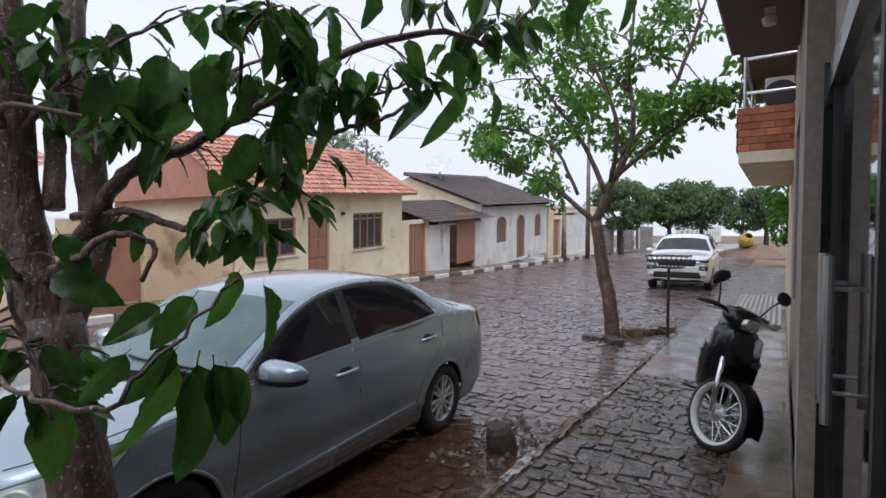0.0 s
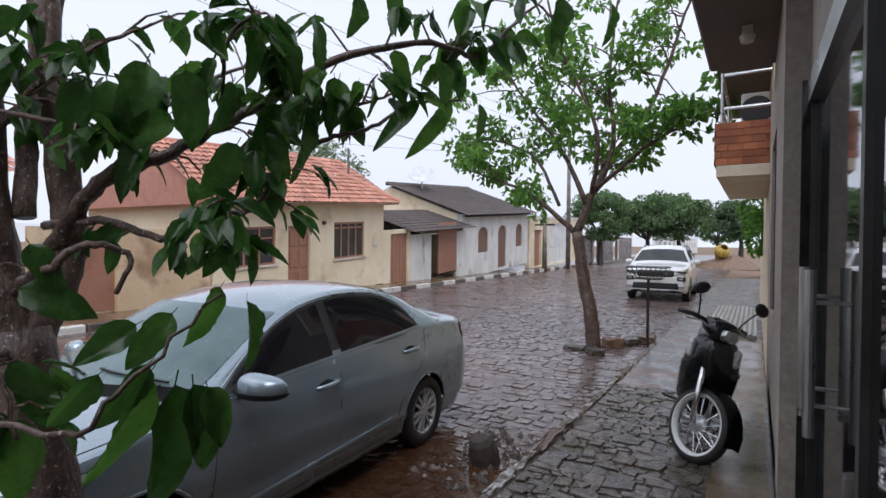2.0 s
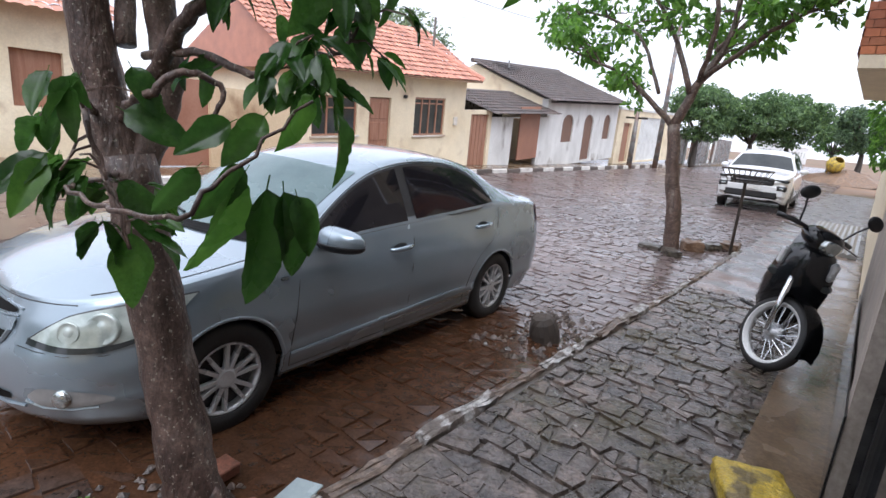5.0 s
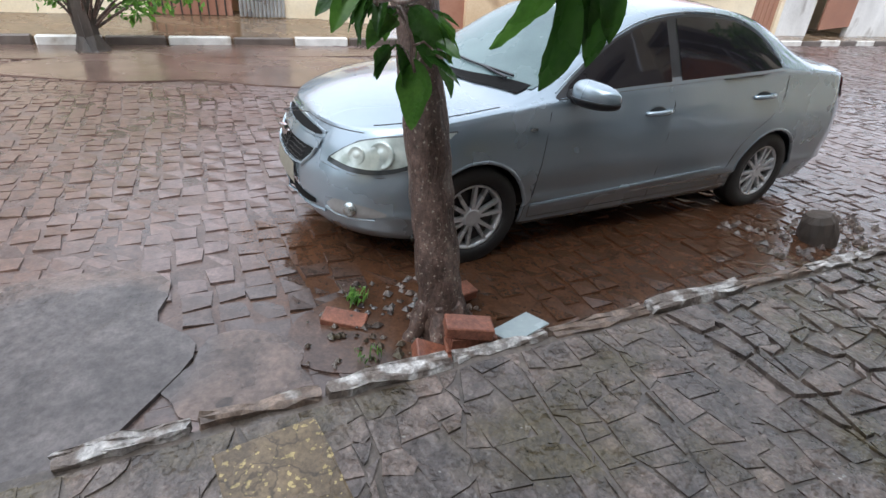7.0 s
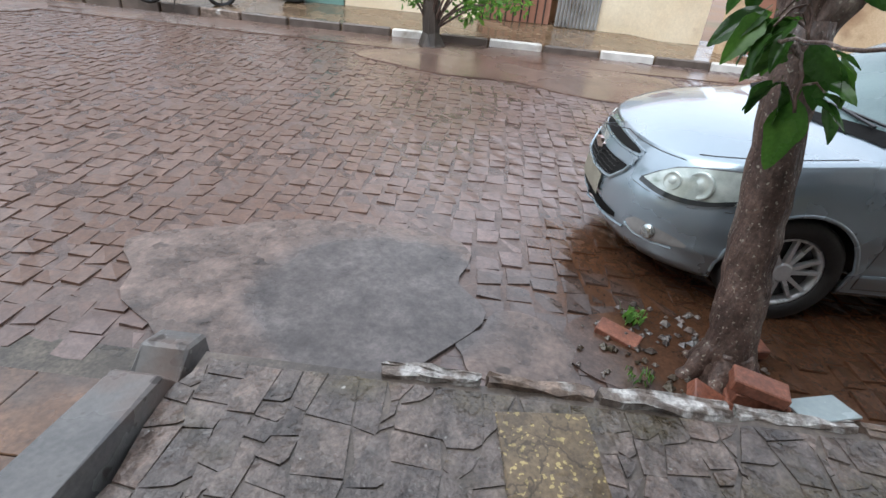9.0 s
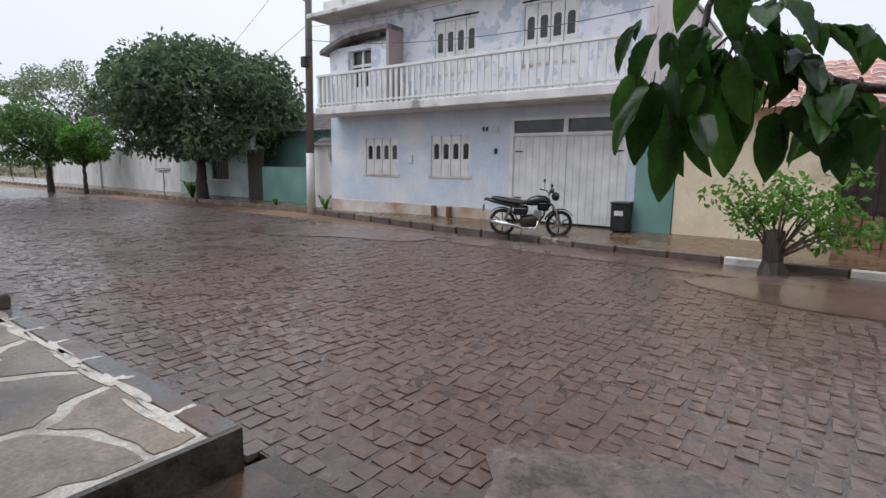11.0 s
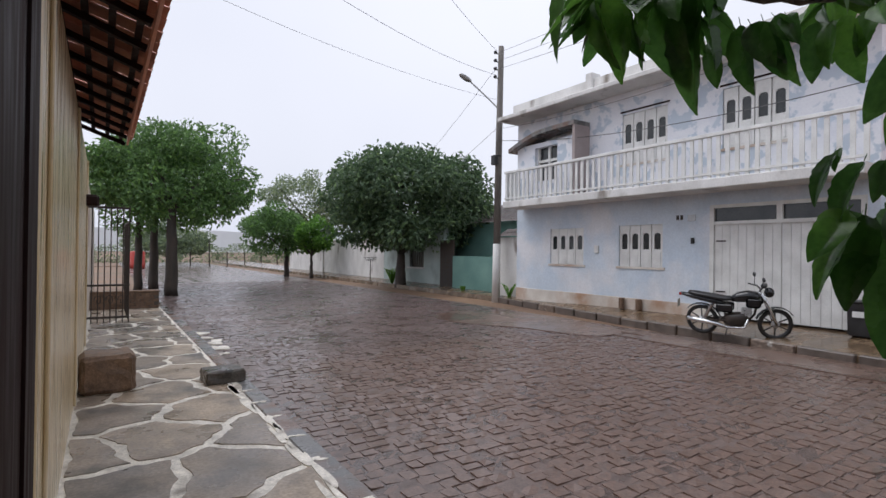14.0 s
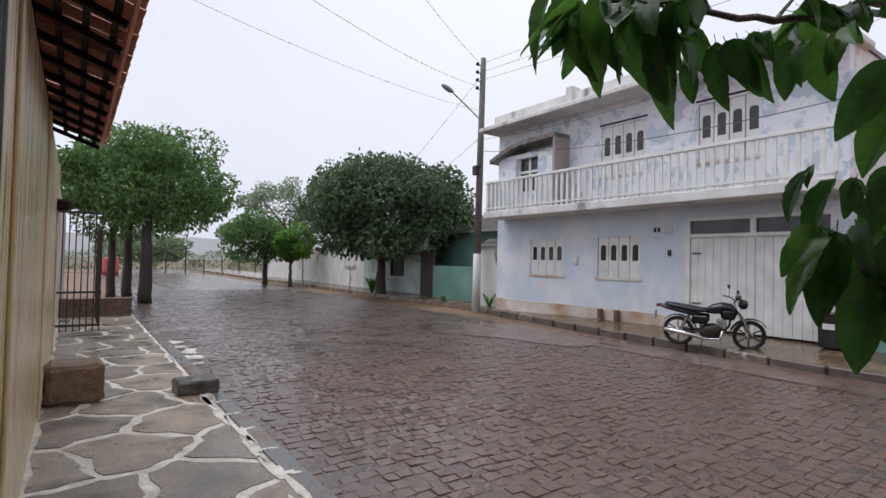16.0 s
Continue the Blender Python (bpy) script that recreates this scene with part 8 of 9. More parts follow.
def scatter_leaves(name, clumps, count, size, material, parent, seed, shell=0.55, slim=0.45, hang=0.3):
    """Many small folded leaves round clumps (x, y, z, rx, ry, rz), denser towards each clump's skin."""
    g = np.random.default_rng(seed)
    cl = np.array(clumps, float)
    vol = cl[:, 3] * cl[:, 4] * cl[:, 5]
    pick = g.choice(len(cl), count, p=vol ** 0.7 / np.sum(vol ** 0.7))
    d = g.normal(size=(count, 3))
    d /= np.linalg.norm(d, axis=1)[:, None]
    r = shell + (1.06 - shell) * g.random(count) ** 0.7
    p = cl[pick, :3] + d * r[:, None] * cl[pick, 3:6]
    axis = d * 0.6 + g.normal(size=(count, 3)) * 0.55 + np.array((0, 0, -hang))
    axis /= np.linalg.norm(axis, axis=1)[:, None]
    side = np.cross(axis, g.normal(size=(count, 3)))
    side /= np.linalg.norm(side, axis=1)[:, None]
    nrm = np.cross(side, axis)
    s = size * g.uniform(0.6, 1.3, count)[:, None]
    v = np.stack([p - axis * s * 0.5, p + side * s * slim * 0.5 + nrm * s * 0.08, p + axis * s * 0.5 - nrm * s * 0.1, p - side * s * slim * 0.5 + nrm * s * 0.08], 1).reshape(-1, 3)
    q = np.arange(count) * 4
    faces = np.concatenate([np.stack([q, q + 1, q + 2], 1), np.stack([q, q + 2, q + 3], 1)])
    ob = raw(name, v.tolist(), faces.tolist(), material, parent)
    return tagged(ob, kind="stuff")


def dome(cx, cy, cz, rx, ry, rz, n, seed, size=0.4):
    """Clumps spread over an uneven dome."""
    rnd = random.Random(seed)
    out = []
    for _ in range(n):
        while True:
            d = Vector((rnd.gauss(0, 1), rnd.gauss(0, 1), rnd.gauss(0.15, 1)))
            if d.length > 0.2:
                break
        d.normalize()
        k = rnd.uniform(0.55, 0.92)
        s = size * rnd.uniform(0.65, 1.3)
        out.append((cx + d.x * rx * k, cy + d.y * ry * k, cz + d.z * rz * k, rx * s, ry * s, rz * s))
    return out


def crown_tree(name, label, base, trunk_r, fork_z, clumps, leaves, size, material, seed, bark=None, stems=1, limbs=7):
    rnd = random.Random(seed)
    t = thing(name, Matrix(), label, "tree")
    bx, by, bz = base
    for s in range(stems):
        ox, oy = (rnd.uniform(-0.25, 0.25), rnd.uniform(-0.25, 0.25)) if stems > 1 else (0, 0)
        top = Vector((bx + ox * 2, by + oy * 2, fork_z))
        line = bend([(bx + ox * 0.6, by + oy * 0.6, bz - 0.1), (bx + ox, by + oy, (bz + fork_z) / 2), top], 5, 0.02, rnd)
        trunk = part("trunk", tube(bmesh.new(), line, [trunk_r * (1.25 - 0.5 * i / (len(line) - 1)) for i in range(len(line))], 10), bark or dark_bark_m, t, smooth=True)
        for c in rnd.sample(clumps, min(limbs, len(clumps))):
            tip = Vector(c[:3])
            mid = top.lerp(tip, 0.5) + Vector((rnd.uniform(-0.2, 0.2), rnd.uniform(-0.2, 0.2), rnd.uniform(0, 0.3)))
            line = bend([top, mid, tip], 4, 0.02, rnd)
            part("limb", tube(bmesh.new(), line, [trunk_r * (0.5 - 0.4 * i / (len(line) - 1)) for i in range(len(line))], 6), bark or dark_bark_m, trunk, smooth=True)
    scatter_leaves("crown", clumps, leaves, size, material, t, seed)
    return t


def street_tree():
    rnd = random.Random(31)
    t = thing("street_tree", Matrix(), "slender street tree with airy light-green crown beside the kerb", "tree")
    def limb(pts, r0, r1, nm="limb"):
        line = bend(pts, 5, 0.015, rnd)
        part(nm, tube(bmesh.new(), line, [r0 + (r1 - r0) * i / (len(line) - 1) for i in range(len(line))], 9), bark_m, t, smooth=True)
        return line
    limb([(-1.7, 8.6, -0.05), (-1.78, 8.6, 0.6), (-1.92, 8.6, 1.3), (-2.0, 8.6, 1.85)], 0.12, 0.085, "trunk")
    clumps = []
    def bough(pts, r0, n, spread):
        line = limb(pts, r0, 0.012)
        for k in range(n):
            at = line[int(len(line) * (0.35 + 0.64 * rnd.random())) % len(line)]
            tip = at + Vector((rnd.uniform(-1, 1), rnd.uniform(-1, 1), rnd.uniform(-0.5, 0.7))) * spread
            limb([at, at.lerp(tip, 0.5) + Vector((0, 0, 0.06)), tip], 0.014, 0.005, "twig")
            s = rnd.uniform(0.14, 0.3)
            clumps.append((tip.x, tip.y, tip.z, s * 1.2, s * 1.2, s * 0.8))
    bough([(-1.97, 8.6, 1.75), (-2.4, 8.5, 2.2), (-3.0, 8.4, 2.6), (-3.9, 8.3, 2.95)], 0.05, 13, 0.55)
    bough([(-2.0, 8.6, 1.85), (-1.8, 8.65, 2.4), (-1.5, 8.8, 3.2), (-1.6, 8.9, 4.4), (-1.45, 9.0, 6.0)], 0.075, 24, 0.9)
    bough([(-1.85, 8.62, 2.3), (-2.3, 8.7, 3.2), (-2.9, 8.8, 4.0), (-3.5, 8.9, 4.9)], 0.045, 22, 0.8)
    bough([(-1.75, 8.65, 2.5), (-1.1, 8.5, 3.0), (-0.5, 8.3, 3.3), (0.1, 8.2, 3.45)], 0.04, 15, 0.45)
    bough([(-1.65, 8.75, 2.9), (-1.0, 9.0, 3.8), (-0.6, 9.2, 5.0), (-0.3, 9.3, 6.0)], 0.045, 20, 0.8)
    bough([(-2.3, 8.6, 2.3), (-2.9, 9.0, 3.2), (-3.9, 9.2, 3.6), (-4.4, 9.3, 3.5)], 0.03, 15, 0.55)
    bough([(-1.8, 8.65, 2.45), (-1.6, 8.2, 3.3), (-2.1, 8.0, 4.6), (-2.4, 7.9, 5.8)], 0.04, 20, 0.8)
    scatter_leaves("crown", clumps, 6200, 0.135, leaf_light_m, t, 5, shell=0.3, slim=0.55, hang=0.6)


street_tree()

crown_tree("mango_tree", "dense dark-green mango tree in front of the green house", (-11.9, -23.28, 0.05), 0.24, 1.7,
           dome(-12.45, -23.2, 4.3, 4.55, 3.9, 2.75, 150, 33, 0.25) + [(-12.4, -23.2, 5.6, 2.6, 2.4, 1.35), (-12.6, -23.2, 3.8, 3.4, 2.8, 1.4)], 32000, 0.28, leaf_mango_m, 12, limbs=10)
pav_tree = dome(-1.8, -24.2, 4.55, 3.2, 3.4, 2.4, 80, 4, 0.26)
crown_tree("shade_tree", "clipped feathery shade tree at the pavement edge", (-1.55, -22.3, 0.05), 0.2, 3.3, pav_tree, 18000, 0.2, leaf_ficus_m, 13, limbs=9)
crown_tree("shade_tree", "clipped shade tree standing behind another", (-1.25, -26.2, 0.05), 0.17, 3.3, dome(-1.0, -27.5, 5.0, 2.6, 2.6, 1.7, 36, 6, 0.3), 8000, 0.2, leaf_ficus_m, 14)
crown_tree("shade_tree", "slim shade tree by the railing", (-0.6, -24.8, 0.05), 0.14, 3.2, dome(0.2, -24.6, 4.7, 1.8, 2.0, 1.5, 24, 7, 0.3), 4500, 0.2, leaf_ficus_m, 15)
crown_tree("round_tree", "round bright-green tree by the white wall", (-9.9, -35.8, 0), 0.16, 1.6, dome(-9.3, -35.5, 3.0, 2.5, 2.4, 1.7, 46, 8, 0.3), 9000, 0.24, leaf_ficus_m, 16)
crown_tree("round_tree", "small bright-green tree by the white wall", (-10.8, -33.4, 0), 0.1, 1.4, dome(-10.9, -33.2, 2.7, 1.3, 1.4, 1.2, 26, 9, 0.32), 4200, 0.24, leaf_light_m, 17)
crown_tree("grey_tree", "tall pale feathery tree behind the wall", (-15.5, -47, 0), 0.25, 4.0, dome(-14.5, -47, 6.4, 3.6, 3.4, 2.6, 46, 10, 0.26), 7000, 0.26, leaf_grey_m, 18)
# haze on this far tree is put into the grey-green leaf colour
crown_tree("far_bush_tree", "low tree at the street's end, haze put into its grey leaves", (-5.5, -62, 0), 0.2, 1.6, dome(-5.5, -62, 2.6, 4.5, 4.0, 2.0, 30, 21, 0.3), 5000, 0.4, leaf_grey_m, 19)
ROW = (("clipped street tree with a flat round crown", -10.3, 43.0, 2.6, 22), ("clipped street tree beside the far wall", -7.3, 46.5, 2.7, 23), ("clipped street tree with dense crown", -5.2, 49.0, 2.5, 24))
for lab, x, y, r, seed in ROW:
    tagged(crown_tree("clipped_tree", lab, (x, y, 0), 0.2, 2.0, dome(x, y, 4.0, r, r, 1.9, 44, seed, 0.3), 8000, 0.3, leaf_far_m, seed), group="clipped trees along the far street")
crown_tree("clipped_tree", "dark clipped tree on the shop side of the far street", (-0.6, 52, 0), 0.2, 2.0, dome(-0.9, 52, 3.9, 2.2, 2.2, 1.9, 40, 25, 0.3), 7000, 0.3, leaf_mango_m, 25)
crown_tree("clipped_tree", "small clipped tree beyond the rubble heap", (-3.2, 66, 0), 0.2, 1.8, dome(-3.2, 66, 3.2, 1.8, 1.8, 1.5, 24, 26, 0.34), 3500, 0.3, leaf_ficus_m, 26)
crown_tree("bare_tree", "pale sparse tree behind the hipped roof", (-23, 22, 0), 0.25, 4.5, dome(-23, 22.5, 6.2, 4.2, 3.4, 1.6, 30, 27, 0.24), 2600, 0.26, leaf_grey_m, 27, limbs=20)
scatter_leaves("climbing_vine", [(0.4, 12.6, 2.6, 0.3, 0.5, 0.7), (0.38, 13.2, 3.2, 0.3, 0.5, 0.6), (0.45, 12.2, 1.9, 0.2, 0.4, 0.5)], 1500, 0.12, leaf_light_m, None, 28)
tagged(bpy.data.objects["climbing_vine"], "yellow-green creeper hanging on the yellow wall", "plant", kind="stuff")


def kerb_bush():
    t = thing("kerb_shrub", Matrix(), "sprouting shrub on a dark stump at the far kerb", "shrub")
    rnd = random.Random(9)
    bm = bmesh.new()
    lathe(bm, [(0, 0.72), (0.13, 0.72), (0.16, 0.6), (0.15, 0.2), (0.22, 0.0), (0.3, -0.05)], pose(-9.25, -0.95, 0.02), 12)
    for v in bm.verts:
        v.co += Vector((rnd.uniform(-1, 1), rnd.uniform(-1, 1), rnd.uniform(-1, 1))) * 0.03
    part("stump", bm, dark_bark_m, t)
    clumps = []
    for k in range(16):
        a, l = rnd.uniform(0, 6.28), rnd.uniform(0.6, 1.6)
        tip = Vector((-9.3 + 0.5 * math.cos(a) * l, -0.55 + 1.05 * math.sin(a) * l, 0.5 + rnd.uniform(0.0, 1.2)))
        part("shoot", tube(bmesh.new(), bend([(-9.25, -0.95, 0.25), Vector((-9.25, -0.95, 0.6)).lerp(tip, 0.5), tip], 4), [0.025, 0.022, 0.02, 0.018, 0.015, 0.012, 0.01, 0.008, 0.006], 5), bark_m, t)
        clumps.append((tip.x, tip.y, tip.z, 0.28, 0.34, 0.22))
        m = Vector((-9.25, -0.95, 0.6)).lerp(tip, 0.65)
        clumps.append((m.x, m.y, m.z, 0.2, 0.22, 0.16))
    scatter_leaves("foliage", clumps, 1300, 0.13, leaf_light_m, t, 33, shell=0.2, slim=0.5)


kerb_bush()


def tuft(name, label, x, y, z, n, h, seed):
    rnd = random.Random(seed)
    verts, faces = [], []
    for _ in range(n):
        a, l = rnd.uniform(0, 6.28), rnd.uniform(0.5, 1) * h
        bx, by = x + rnd.uniform(-0.05, 0.05), y + rnd.uniform(-0.05, 0.05)
        dx, dy = math.cos(a) * 0.5 * l, math.sin(a) * 0.5 * l
        w = 0.006 + 0.05 * h * 0.4
        b = len(verts)
        verts += [(bx - dy * 0.1 - w / 2, by, z), (bx + w / 2, by, z), (bx + dx * 0.6 + w, by + dy * 0.6, z + l * 0.7), (bx + dx * 0.6 - w, by + dy * 0.6, z + l * 0.7), (bx + dx, by + dy, z + l * 0.8)]
        faces += [(b, b + 1, b + 2, b + 3), (b + 3, b + 2, b + 4)]
    ob = raw(name, verts, faces, leaf_light_m)
    tagged(ob, label, "plant", kind="stuff")


tuft("weed", "small green weeds beside the tree foot", -1.62, 0.86, 0.015, 40, 0.09, 1)
tuft("weed", "sparse weeds between the cobbles", -1.2, 0.78, 0.02, 24, 0.06, 2)
tuft("agave", "spiky green plants under the mango tree", -11.75, -23.9, 0.15, 60, 1.0, 3)
tuft("agave", "spiky green plant beside the lamp pole", -11.75, -14.75, 0.15, 26, 0.7, 4)
tuft("weed", "leafy weeds along the green wall", -12.0, -18.0, 0.14, 60, 0.3, 5)


# ---- poles, cables and small things ----
def lamp_pole():
    t = thing("lamp_pole", Matrix(), "weathered street pole with white-painted foot and lamp arm", "street lamp")
    X, Y = -11.55, -15.25
    part("shaft", tubebm([(X, Y, 2.1), (X - 0.03, Y + 0.02, 6), (X - 0.06, Y + 0.05, 9.4)], [0.135, 0.12, 0.1], 12), pole_m, t, smooth=True)
    part("foot", tubebm([(X + 0.01, Y, -0.1), (X, Y, 2.1)], [0.16, 0.14], 12), dirty_white_m, t, "white-painted foot of the pole", smooth=True)
    arm = part("lamp_arm", tubebm([(X, Y, 7.1), (X + 0.7, Y + 0.02, 7.5), (X + 1.35, Y + 0.04, 7.85)], 0.025, 8), galv_m, t)
    bm = bmesh.new()
    bmesh.ops.create_uvsphere(bm, u_segments=16, v_segments=10, radius=1, matrix=pose(X + 1.55, Y + 0.04, 7.93, 0, -20, 0) @ Matrix.Diagonal((0.28, 0.13, 0.08, 1)))
    part("lamp_head", bm, galv_m, arm, "grey street-lamp head", smooth=True)
    for z in (8.2, 8.5, 8.8, 9.1):
        bm = bmesh.new()
        lathe(bm, [(0, 0), (0.05, 0), (0.07, 0.05), (0.05, 0.1), (0, 0.1)], pose(X + 0.17, Y, z), 10)
        part("insulator", bm, black_m, t, smooth=True)
        part("bracket", boxbm(X, X + 0.17, Y - 0.015, Y + 0.015, z, z + 0.03), iron_m, t)
    part("junction_box", boxbm(X + 0.08, X + 0.24, Y - 0.12, Y + 0.12, 5.0, 5.35, bevel=0.02), black_m, t)
    part("step_band", tubebm([(X, Y, 5.3), (X, Y, 5.36)], 0.15, 12), black_m, t)


lamp_pole()


def far_pole(x, y, h, label):
    t = thing("concrete_pole", Matrix(), label, "utility pole")
    part("shaft", tubebm([(x, y, -0.1), (x, y, h)], [0.16, 0.1], 10), concrete_m, t, smooth=True)
    part("crossarm", boxbm(x - 0.6, x + 0.6, y - 0.05, y + 0.05, h - 0.5, h - 0.4), iron_m, t)


far_pole(-9.95, 33.4, 8.5, "grey concrete utility pole on the far pavement")
far_pole(-10.3, 30.0, 3.2, "short grey concrete post by the white house")


def cable(a, b, sag, label, r=0.009):
    r *= 0.7
    a, b = Vector(a), Vector(b)
    pts = [a.lerp(b, k / 24) - Vector((0, 0, sag * 4 * (k / 24) * (1 - k / 24))) for k in range(25)]
    ob = part("cable", tubebm(pts, r, 5), cable_m)
    tagged(ob, label, "cable", group="overhead cables")


for k, (z, zz) in enumerate(((9.1, 8.9), (8.8, 8.5), (8.5, 8.1))):
    cable((-11.4, -15.2, z), (-9.9, 33.4, zz), 0.9 + 0.1 * k, "thin black cable along the houses")
cable((-11.4, -15.2, 9.2), (1.5, -6.0, 9.6), 0.5, "thin black cable crossing over the street")
cable((-11.4, -15.2, 8.3), (0.8, -9.0, 7.6), 0.45, "thin black service cable across the street", 0.008)
cable((-11.4, -15.2, 7.4), (1.2, -14.0, 8.6), 0.35, "thin black service cable towards the eaves", 0.007)
cable((-11.4, -15.2, 5.9), (-10.6, -3.5, 4.9), 0.35, "drooping black telephone cable before the balcony", 0.014)
cable((-11.4, -15.2, 6.3), (-10.7, -3.0, 6.2), 0.3, "black cable before the upper wall", 0.008)
cable((-11.5, -15.2, 6.4), (-22.0, -44.0, 6.0), 0.5, "cables leading away behind the mango tree", 0.012)
cable((-11.5, -15.2, 8.7), (-18.0, -40.0, 4.5), 0.4, "slack stay cable behind the pole", 0.01)
cable((-11.0, 12.0, 5.6), (-10.0, 33.4, 8.0), 0.8, "drooping cable above the roofs", 0.016)
cable((-22.0, 8.0, 6.6), (-9.95, 33.4, 7.6), 0.7, "thin cable behind the roofs", 0.012)


def litter_basket(x, y, z, h, label):
    t = thing("litter_basket", pose(x, y, z), label, "litter bin", group="street litter baskets")
    part("post", tubebm([(0, 0, 0), (0, 0, h)], 0.022, 8), iron_m, t)
    for zz, s in ((h, 0.2), (h + 0.09, 0.25), (h + 0.18, 0.3)):
        pts = [(s, s * 0.7, zz), (-s, s * 0.7, zz), (-s, -s * 0.7, zz), (s, -s * 0.7, zz), (s, s * 0.7, zz)]
        part("basket_hoop", tubebm(pts, 0.009, 5), iron_m, t)
    for k in range(9):
        f = -1 + k / 4
        for s in (-1, 1):
            part("basket_wire", tubebm([(f * 0.2, s * 0.14, h), (f * 0.3, s * 0.21, h + 0.18)], 0.006, 4), iron_m, t)
        part("basket_floor_wire", tubebm([(f * 0.2, -0.14, h), (f * 0.2, 0.14, h)], 0.006, 4), iron_m, t)
    return t


litter_basket(-0.98, 9.0, 0.05, 1.08, "rusty wire litter basket on a post by the kerb")
litter_basket(-12.0, -27.0, 0.13, 1.1, "wire litter basket on a post near the mango tree")


def rough_block(name, label, category, m, sx, sy, sz, material, seed, amount=0.02, cuts=3):
    rnd = random.Random(seed)
    bm = bmesh.new()
    box(bm, -sx / 2, sx / 2, -sy / 2, sy / 2, 0, sz, bevel=min(sx, sy, sz) * 0.12)
    bmesh.ops.subdivide_edges(bm, edges=[e for e in bm.edges if e.calc_length() > 0.05], cuts=cuts, use_grid_fill=True)
    for v in bm.verts:
        v.co += Vector((rnd.uniform(-1, 1), rnd.uniform(-1, 1), rnd.uniform(-1, 1))) * amount
    ob = part(name, bm, material, smooth=(material is yellow_paint_m))
    ob.matrix_basis = m
    return tagged(ob, label, category)


rough_block("yellow_stone", "rough block with worn yellow paint on the pavement", "stone", pose(0.34, 2.72, 0.105, 0, 0, 24), 0.28, 0.42, 0.115, yellow_paint_m, 1, 0.006, 4)
rough_block("stone_slab", "flat brown slab with flecks of yellow paint", "stone", pose(-0.6, 0.36, 0.087, 0, 0, 6), 0.5, 0.32, 0.035, fleck_m, 7, 0.004)
rough_block("concrete_step", "brown mossy block against the yellow wall", "block", pose(0.58, -6.85, 0.262, 0, 0, 2), 0.5, 0.5, 0.4, stone_block_m, 2, 0.008)
# the shade on this block's face is put into its all-over dark colour
rough_block("concrete_block", "wet block at the pavement edge, face shade in its dark colour", "block", pose(-0.53, -6.62, 0.262, 0, 0, 3), 0.42, 0.36, 0.15, dark_concrete_m, 3, 0.006)


for k_, (x_, y_, w_, d_, h_) in enumerate(((-1.98, 8.5, 0.3, 0.22, 0.06), (-1.5, 8.95, 0.3, 0.24, 0.16), (-1.33, 9.35, 0.32, 0.2, 0.1), (-1.12, 9.75, 0.4, 0.26, 0.12), (-1.62, 8.3, 0.36, 0.2, 0.09))):
    rough_block("loose_stone", "loose dark wet stone round the street tree's foot", "stone", pose(x_, y_, -0.01, 0, 0, 31 * k_), w_, d_, h_, stone_block_m if k_ % 2 else dark_concrete_m, 40 + k_, 0.014, 2)["group"] = "stones round the street tree"


def tree_stump():
    t = thing("log_stump", pose(-1.3, 3.93, -0.01, 8, -12, 20), "dark sawn log end standing in the gutter", "log")
    bm = bmesh.new()
    rnd = random.Random(4)
    lathe(bm, [(0, 0.0), (0.12, 0.0), (0.115, 0.08), (0.095, 0.16), (0.07, 0.2), (0.03, 0.21), (0, 0.205)], Matrix(), 18)
    for v in bm.verts:
        v.co += Vector((rnd.uniform(-1, 1), rnd.uniform(-1, 1), 0)) * 0.008
    part("bark", bm, dark_bark_m, t)


tree_stump()


def brick_at(m):
    ob = part("clay_brick", boxbm(-0.1, 0.1, -0.05, 0.05, 0, 0.055, bevel=0.005), brick_m)
    ob.matrix_basis = m
    tagged(ob, "wet red clay brick at the tree foot", "brick", group="bricks at the tree foot")


for m_ in (pose(-1.08, 1.18, 0.02, 0, 3, 74), pose(-1.085, 1.19, 0.077, 2, 4, 80), pose(-1.08, 1.17, 0.134, 3, 6, 72), pose(-1.08, 1.02, 0.03, 12, 24, 78), pose(-1.5, 0.76, -0.022, 3, 6, 60), pose(-1.48, 1.32, 0.01, 4, 0, 100)):
    brick_at(m_)
tile = part("ceramic_tile", boxbm(-0.07, 0.07, -0.11, 0.11, 0, 0.01, bevel=0.002), pale_tile_m)
tile.matrix_basis = pose(-1.06, 1.42, 0.1, 4, -10, 12)
tagged(tile, "pale ceramic tile leaning on the kerb", "tile")


